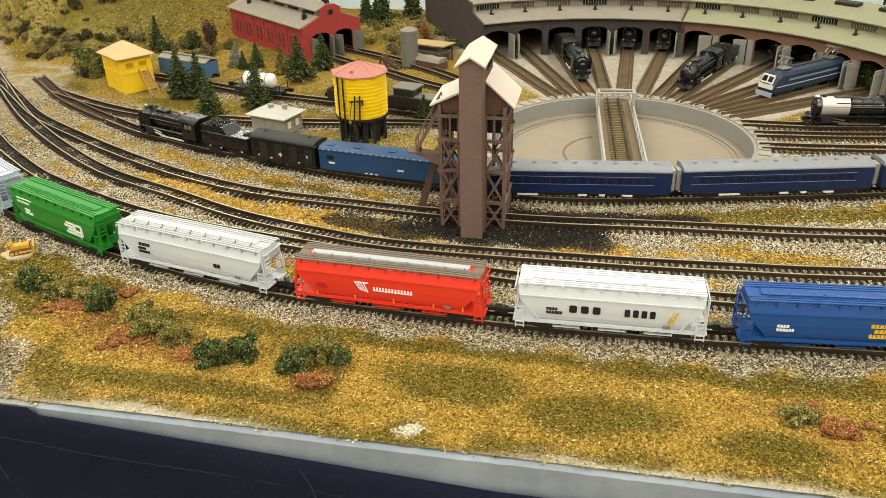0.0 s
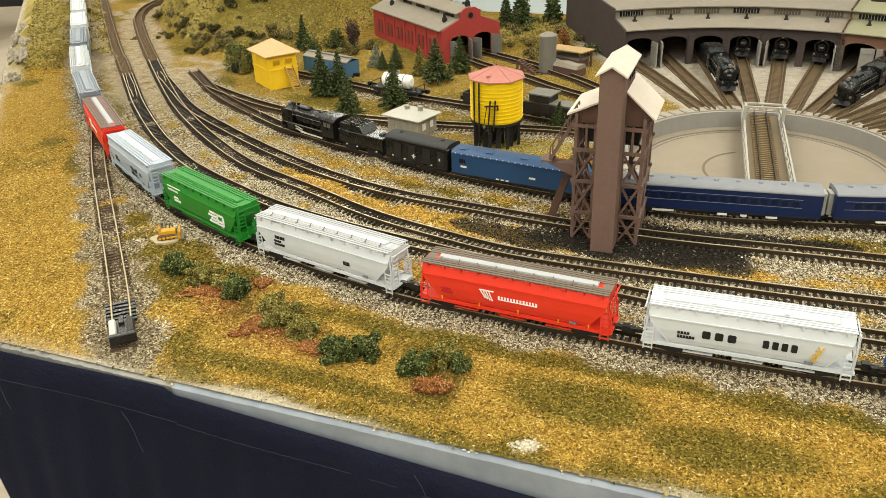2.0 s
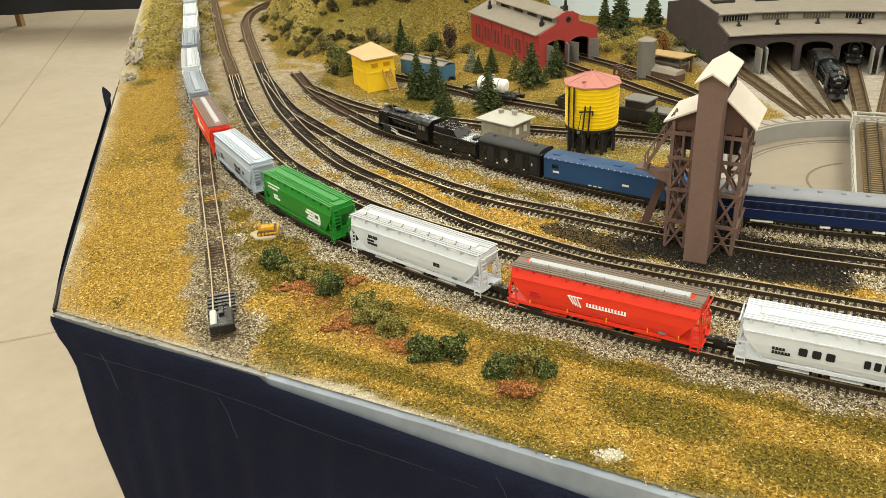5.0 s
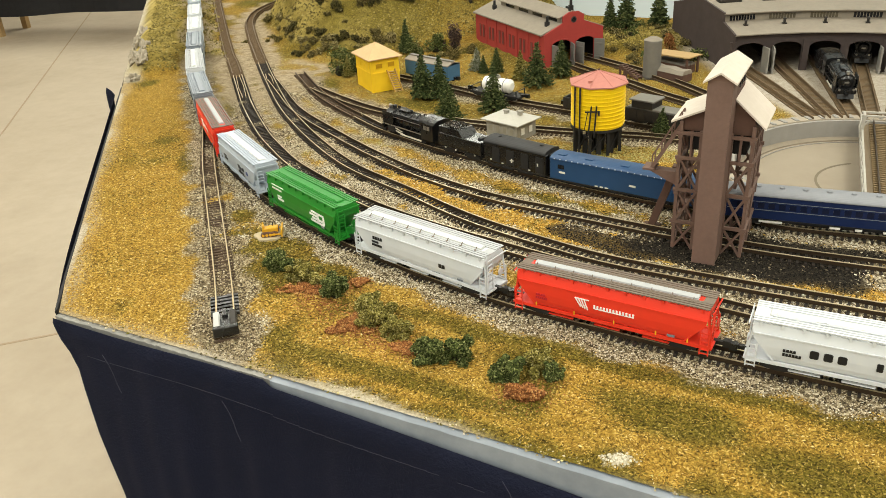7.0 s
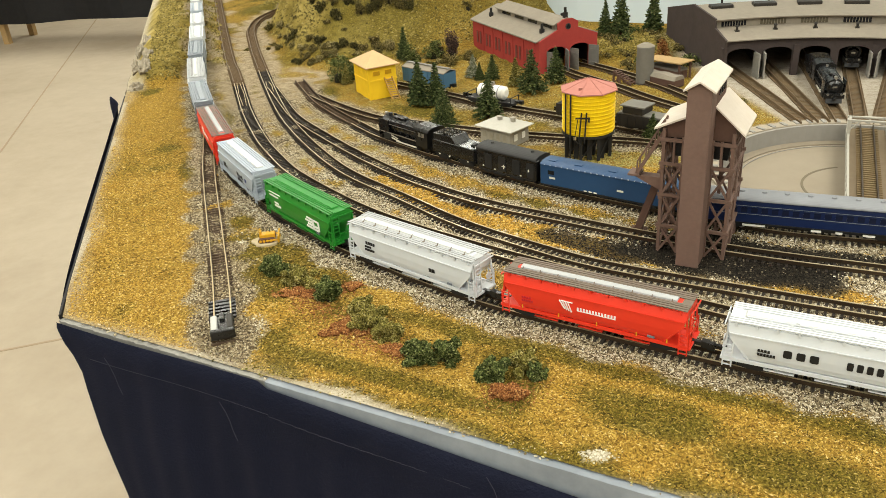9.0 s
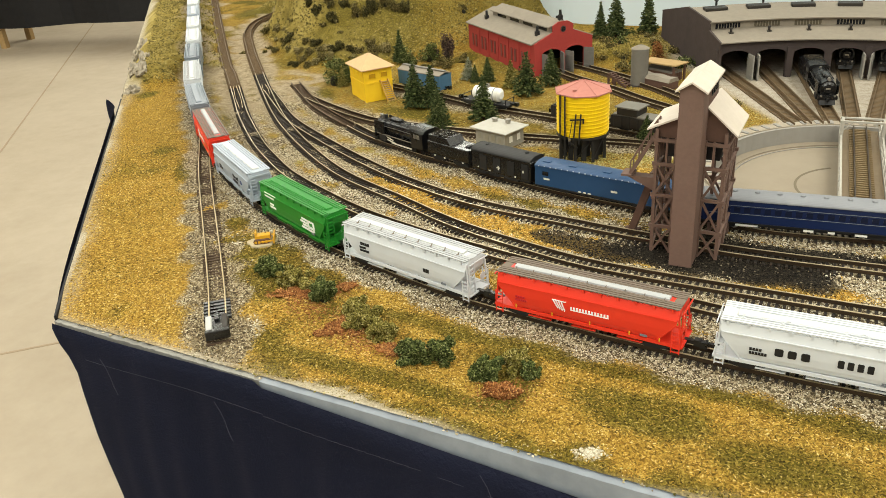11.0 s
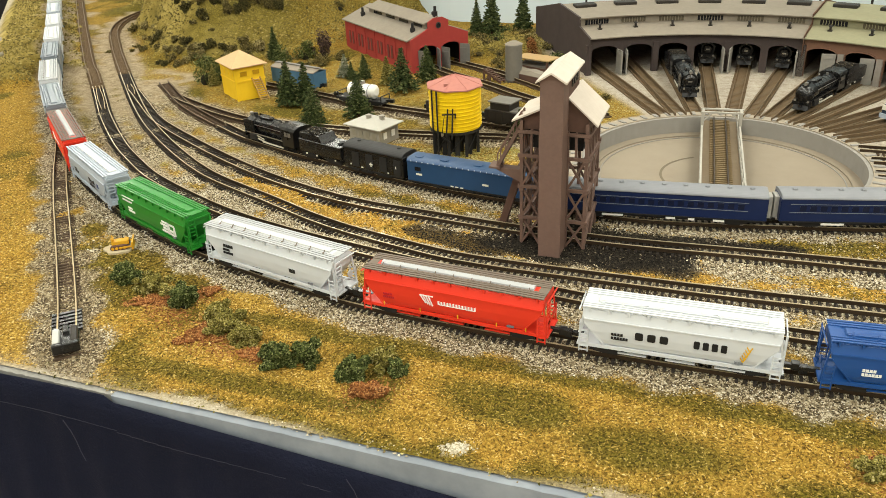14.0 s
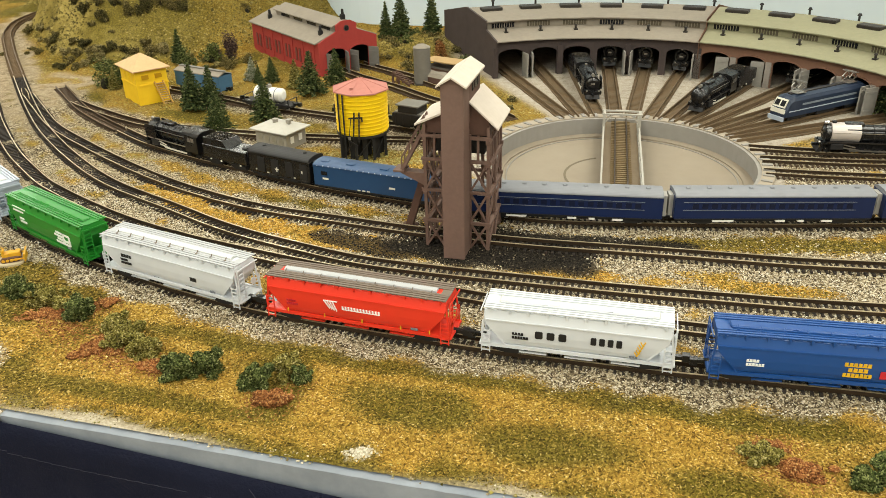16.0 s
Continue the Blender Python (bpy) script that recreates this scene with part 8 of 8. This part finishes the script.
def dozer():
    z = ground_z(-0.2815, 0.463)
    t = thing("bulldozer", frame2(-0.2815, 0.463, 20, z), "small yellow toy bulldozer glued on a sandy oval base", "bulldozer")
    bm = bmesh.new()
    ring = [(0.0105 * (1 + 0.10 * math.sin(3 * a) + 0.06 * math.sin(5 * a)) * math.cos(a), 0.0088 * (1 + 0.1 * math.cos(2 * a)) * math.sin(a)) for a in [k * math.tau / 28 for k in range(28)]]
    loft(bm, [[(x, y, -0.0005) for x, y in ring], [(x, y, 0.0016) for x, y in ring], [(x * 0.93, y * 0.93, 0.0020) for x, y in ring]])
    part("base", bm, SANDBASE, t, "sandy oval base")
    part("hood", nbox(-0.0005, 0.0065, -0.0026, 0.0026, 0.0042, 0.0078, bevel=0.0005), CATERPILLAR, t)
    part("grille", nbox(0.0063, 0.0068, -0.0020, 0.0020, 0.0046, 0.0072), TOWERDARK, t)
    part("cab", nbox(-0.0045, -0.0005, -0.0028, 0.0028, 0.0042, 0.0072), CATERPILLAR, t)
    part("seat", nbox(-0.0042, -0.0030, -0.0020, 0.0020, 0.0072, 0.0096, bevel=0.0003), CATERPILLAR, t)
    for s in (-1, 1):
        tr = part("track", nprism([(-0.0056, 0.0030), (-0.0046, 0.0020), (0.0050, 0.0020), (0.0060, 0.0030), (0.0060, 0.0042), (0.0050, 0.0052), (-0.0046, 0.0052), (-0.0056, 0.0042)], s * 0.0040 - 0.0011, s * 0.0040 + 0.0011), TOWERDARK, t)
        for x in (-0.004, -0.0015, 0.001, 0.0035):
            part("roller", ncyl((x, s * 0.0051, 0.0036), (x, s * 0.0055, 0.0036), 0.0010, seg=10), CATERPILLAR, tr)
        part("blade_arm", nbeam((0.0, s * 0.0056, 0.0038), (0.0085, s * 0.0056, 0.0040), 0.0008), CATERPILLAR, t)
        part("post", nbeam((-0.0040, s * 0.0026, 0.0072), (-0.0040, s * 0.0026, 0.0105), 0.0006), CATERPILLAR, t)
    part("blade", nprism([(0.0085, 0.0020), (0.0094, 0.0020), (0.0088, 0.0045), (0.0096, 0.0072), (0.0086, 0.0072), (0.0080, 0.0045)], -0.0065, 0.0065), CATERPILLAR, t)
    part("exhaust", nbeam((0.003, 0.001, 0.0078), (0.003, 0.001, 0.0105), 0.0006), BLACKMATT, t)


dozer()


# ---------------------------------------------------------------- plants
def leaf_cloud(name, p, size, material, parent, seed, long=1.0):
    r = np.random.RandomState(seed)
    n = len(p)
    a = r.uniform(0, 6.28, n)
    u = np.stack((np.cos(a), np.sin(a), r.uniform(-0.5, 0.5, n)), 1)
    v = np.stack((-np.sin(a), np.cos(a), r.uniform(-0.7, 0.7, n)), 1)
    w = np.stack((r.uniform(-0.4, 0.4, n), r.uniform(-0.4, 0.4, n), np.ones(n)), 1)
    s = size[:, None]
    pts = np.stack((p - u * s * long, p - v * s * 0.7, p + u * s * long, p + v * s * 0.7, p + w * s * 0.8), 1)
    f = np.array([(0, 1, 4), (1, 2, 4), (2, 3, 4), (3, 0, 4), (3, 2, 1), (3, 1, 0)])
    f = (f[None] + (np.arange(n) * 5)[:, None, None]).reshape(-1, 3)
    data = quick_mesh(name, pts.reshape(-1, 3), f)
    data.materials.append(material)
    ob = new(name, data)
    ob.parent = parent
    return ob


def fir(x, y, h, w, seed, material=NEEDLES, label="dark green model fir tree with drooping tiers", dz=0.0):
    t = thing("fir_tree", Matrix.Translation((x, y, ground_z(x, y) - 0.0008 + dz)), label, "tree", "model fir trees")
    r = np.random.RandomState(seed)
    part("trunk", ncyl((0, 0, 0), (0.0005, 0, h * 0.96), h * 0.030, h * 0.006, 8), BARK, t)
    pts, size = [], []
    tiers = 13
    w *= 1.15
    for k in range(tiers):
        u = k / (tiers - 1)
        z = h * (0.13 + 0.84 * u)
        rad = w * (1 - u) ** 0.85 + w * 0.07
        arms = int(13 - 6 * u)
        turn = r.uniform(0, 6.28)
        for j in range(arms):
            a = turn + j * math.tau / arms + r.uniform(-0.2, 0.2)
            reach = rad * r.uniform(0.7, 1.15)
            steps = max(2, int(7 * (1 - u) + 2))
            for q in range(steps):
                d = (q + 0.6) / steps
                for _ in range(3):
                    pts.append((reach * d * math.cos(a) + r.normal(0, w * 0.05), reach * d * math.sin(a) + r.normal(0, w * 0.05), z - h * 0.055 * d + r.normal(0, h * 0.012)))
                    size.append(h * r.uniform(0.016, 0.034) * (1.1 - 0.4 * u))
    leaf_cloud("crown", np.array(pts), np.array(size), material, t, seed + 1, 1.5)
    return t


BUSHCORE = plain("dark_foam_core", S(40, 36, 20), S(26, 23, 13), 500, 0.95, 0, 0.5)


def bush(x, y, w, d, h, material, label, seed, name="bush", group="front bushes", n=170, sink=0.001):
    t = thing(name, Matrix.Translation((x, y, ground_z(x, y) - sink)), label, "bush", group)
    r = np.random.RandomState(seed)
    many = n > 1000
    lobes = [(r.normal(0, 0.36 if many else 0.42) * w, r.normal(0, 0.36 if many else 0.42) * d, r.uniform(0.10, 0.95 if many else 0.78) * h, r.uniform(0.10, 0.27) if many else r.uniform(0.14, 0.42)) for _ in range(30 if many else 13)] + [(0, 0, 0.4 * h, 0.5)]
    pts = []
    for cx, cy, cz, k in lobes:
        v = r.normal(0, 1, (n // 14 if many else n // 6, 3))
        v /= np.linalg.norm(v, axis=1)[:, None]
        v *= r.uniform(0.6, 1.35, (len(v), 1)) * k
        q = np.c_[cx + v[:, 0] * w, cy + v[:, 1] * d, cz + v[:, 2] * h * 0.75]
        pts.append(q[q[:, 2] > 0.0002])
    p = np.vstack(pts)
    leaf_cloud("foliage", p, r.uniform(0.0005, 0.0015, len(p)) * (0.7 + w / 0.04) * (0.62 if n > 1000 else 0.85), material, t, seed, 1.0)
    # a dark lump in the middle, the same colour for every kind of foam
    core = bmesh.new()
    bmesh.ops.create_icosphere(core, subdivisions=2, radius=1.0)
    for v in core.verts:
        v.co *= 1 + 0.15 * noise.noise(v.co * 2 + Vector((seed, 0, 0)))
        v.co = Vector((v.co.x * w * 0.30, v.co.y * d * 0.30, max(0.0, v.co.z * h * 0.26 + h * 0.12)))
    part("core", core, BUSHCORE, t)
    return t


PALEFIR = chips("frosted_fir", (0.0, S(70, 84, 50)), (0.5, S(140, 146, 116)), (1.0, S(206, 204, 186)))
for k, (x, y, h, w) in enumerate([(-0.252, 0.797, 0.052, 0.0125), (-0.234, 0.800, 0.047, 0.0105), (-0.2095, 0.726, 0.038, 0.0125), (-0.1695, 0.752, 0.047, 0.0120), (-0.137, 0.838, 0.048, 0.0145),
                                  (-0.1150, 0.881, 0.042, 0.0115), (-0.1890, 0.893, 0.030, 0.0080), (-0.204, 0.893, 0.022, 0.0055), (-0.3190, 0.985, 0.044, 0.0085)]):
    fir(x, y, h, w, 40 + k)
fir(-0.2140, 0.906, 0.028, 0.0080, 60, PALEFIR, "small fir tree with pale frosted needles")
fir(-0.1590, 0.871, 0.033, 0.0080, 67, LIMELEAF, "small yellow-green fir tree beside the red shed")
bush(-0.262, 1.008, 0.012, 0.012, 0.034, PURPLEBUSH, "tall dull purple-brown foam tree by the hill", 230, group="back shrubs", n=900)
bush(0.004, 0.972, 0.010, 0.009, 0.022, RUST, "orange-brown foam bush behind the silo", 231, group="back shrubs", n=700)
fir(-0.069, 1.075, 0.050, 0.0090, 61)
fir(-0.049, 1.070, 0.064, 0.0125, 62)
fir(-0.008, 1.075, 0.060, 0.0105, 63)
fir(-0.012, 0.690, 0.026, 0.008, 64)
fir(0.425, 0.735, 0.040, 0.014, 65, label="dark green fir tree beside the roundhouse doors")
fir(-0.361, 0.877, 0.026, 0.0065, 66, LIMELEAF, "small lime green fir tree by the yellow hut")


DG, LG, RU = "dark green foam bush on the straw turf", "yellow-green foam bush on the straw turf", "low rust-red ground cover tuft"
for k, (x, y, w, d, h, mat_, label) in enumerate([
        (-0.2560, 0.4200, 0.0120, 0.0105, 0.0130, GREENLEAF, DG), (-0.2370, 0.4110, 0.0115, 0.0095, 0.0105, LIMELEAF, LG), (-0.2255, 0.4060, 0.0070, 0.0060, 0.0080, LIMELEAF, LG),
        (-0.2085, 0.3920, 0.0105, 0.0100, 0.0135, GREENLEAF, DG), (-0.1840, 0.3790, 0.0105, 0.0095, 0.0105, LIMELEAF, LG), (-0.1745, 0.3660, 0.0115, 0.0100, 0.0110, LIMELEAF, LG),
        (-0.1600, 0.3570, 0.0100, 0.0085, 0.0110, LIMELEAF, LG), (-0.1360, 0.3340, 0.0120, 0.0105, 0.0125, GREENLEAF, DG), (-0.1230, 0.3390, 0.0100, 0.0095, 0.0125, GREENLEAF, DG),
        (-0.0955, 0.3250, 0.0105, 0.0090, 0.0120, GREENLEAF, DG), (-0.0800, 0.3330, 0.0085, 0.0080, 0.0110, LIMELEAF, LG), (-0.0720, 0.3260, 0.0055, 0.0055, 0.0085, GREENLEAF, DG),
        (0.1735, 0.2480, 0.0105, 0.0090, 0.0080, GREENLEAF, DG), (0.1860, 0.2560, 0.0085, 0.0085, 0.0080, GREENLEAF, DG), (0.1345, 0.2630, 0.0100, 0.0080, 0.0075, LIMELEAF, LG),
        (-0.0830, 0.3115, 0.0130, 0.0085, 0.0050, RUST, RU), (-0.2300, 0.3960, 0.0160, 0.0095, 0.0028, RUST, RU), (-0.1880, 0.3640, 0.0120, 0.0140, 0.0028, RUST, RU), (-0.2000, 0.4080, 0.0080, 0.0060, 0.0026, RUST, RU),
        (-0.1500, 0.3420, 0.0110, 0.0070, 0.0026, RUST, RU), (0.1480, 0.2540, 0.0130, 0.0090, 0.0034, RUST, RU), (0.1420, 0.2720, 0.0100, 0.0050, 0.0026, RUST, RU)]):
    bush(x, y, w, d, h, mat_, label, 100 + k, name="bush" if mat_ is not RUST else "ground_cover", group="front bushes" if mat_ is not RUST else "rusty tufts", n=3600)

# bushes along the foot and flank of the hill, by the hut and behind the sheds
HB = "olive brown foam bush on the hillside"
rnd = random.Random(77)
spots = [(-0.374, 0.885, 0.019, 0.034), (-0.360, 0.897, 0.017, 0.032), (-0.300, 0.955, 0.012, 0.030), (-0.285, 1.000, 0.014, 0.026), (-0.255, 0.965, 0.010, 0.014), (-0.235, 0.985, 0.010, 0.012)]
for k, (x, y, w, h) in enumerate(spots):
    bush(x, y, w, w, h, GREENLEAF if k < 4 else HILLBUSH, "tall dark green foam shrub near the hut", 200 + k, group="back shrubs", n=620)
FOOT = ((-0.587, 1.17), (-0.545, 1.121), (-0.525, 1.057), (-0.502, 1.06), (-0.512, 1.065), (-0.473, 1.016), (-0.463, 1.025), (-0.443, 1.014), (-0.428, 0.991), (-0.435, 0.98), (-0.458, 0.994), (-0.462, 0.977),
        (-0.433, 1.005), (-0.422, 1.002), (-0.45, 1.004), (-0.391, 1.002), (-0.368, 1.01), (-0.343, 1.007), (-0.379, 1.0), (-0.414, 1.0), (-0.359, 1.004), (-0.417, 0.989), (-0.444, 0.975), (-0.408, 1.004))
for k, (x, y) in enumerate(FOOT):
    w = rnd.uniform(0.0062, 0.0090)
    bush(x, y, w, w, w * rnd.uniform(1.3, 1.7), (HILLBUSH, PALEBUSH, HILLBUSH, DARKBUSH)[k % 4], "rounded foam bush at the foot of the hill", 300 + k, group="hill foot bushes", n=520, sink=0.002)
for k in range(46):
    u = rnd.random()
    x, y = -0.565 + 0.30 * u + rnd.uniform(-0.02, 0.02), 1.115 - 0.13 * u ** 0.6 + rnd.uniform(-0.045, 0.02)
    w = rnd.uniform(0.003, 0.006)
    bush(x, y, w, w, w * rnd.uniform(0.7, 1.2), (HILLBUSH, HILLBUSH, PALEBUSH)[k % 3], "small tuft of olive foam at the foot of the hill", 800 + k, group="hill foot tufts", n=170, sink=0.001)
CREST = ((-0.452, 1.05), (-0.434, 1.053), (-0.424, 1.037), (-0.412, 1.052), (-0.392, 1.044), (-0.372, 1.058), (-0.379, 1.05), (-0.344, 1.067), (-0.333, 1.072), (-0.468, 1.07), (-0.358, 1.067))
for k, (x, y) in enumerate(CREST):
    w = rnd.uniform(0.0070, 0.0095)
    bush(x, y, w, w * 0.8, w * rnd.uniform(2.0, 2.8), (DARKBUSH, HILLBUSH, DARKBUSH)[k % 3], "tall dark olive shrub on the steep hillside", 340 + k, group="hillside bushes", n=620, sink=0.004)
for k in range(16):
    a, d = rnd.uniform(2.6, 5.2), rnd.uniform(0.25, 0.85)
    x, y = -0.27 + 0.33 * d * math.cos(a), 1.42 + 0.42 * d * math.sin(a)
    w = rnd.uniform(0.008, 0.018)
    bush(x, y, w, w, w * rnd.uniform(0.9, 1.5), rnd.choice((HILLBUSH, GREENLEAF, HILLBUSH)), HB, 400 + k, group="hillside bushes", n=130, sink=0.003)
for k in range(34):
    x, y = rnd.uniform(-0.065, 0.04), rnd.uniform(0.925, 1.10)
    if y > 1.0 and x > 0.0 or (x + 0.075) < (0.98 - y) * 0.8:
        continue
    w = rnd.uniform(0.007, 0.013)
    bush(x, y, w, w, w * rnd.uniform(0.8, 1.3), rnd.choice((HILLBUSH, HILLBUSH, GREENLEAF)), "brownish foam bush behind the sheds", 500 + k, group="back shrubs", n=170)
for k in range(18):
    q = edge_point(-(0.62 + 0.055 * k + rnd.uniform(0, 0.04)), -rnd.uniform(0.02, 0.10))
    w = rnd.uniform(0.006, 0.013)
    bush(q.x, q.y, w, w, w * rnd.uniform(0.7, 1.2), HILLBUSH, "olive foam bush on the side bank", 600 + k, group="side bank bushes", n=170, sink=0.002)
for k, (x, y, w) in enumerate([(0.055, 0.790, 0.009), (0.040, 0.765, 0.007), (0.068, 0.770, 0.006), (0.075, 0.800, 0.006)]):
    bush(x, y, w, w, w * 1.1, HILLBUSH if k != 1 else RUST, "brown foam bush beside the stall tracks", 700 + k, group="yard shrubs", n=170)


# ---------------------------------------------------------------- single ties
for owner, places, tie_mat in LATE:
    for p, h, z in places:
        ob = new("tie", tie_mesh(tie_mat))
        ob.matrix_world = Matrix.Translation((p[0], p[1], z)) @ Matrix.Rotation(h, 4, "Z")
        ob.parent = owner
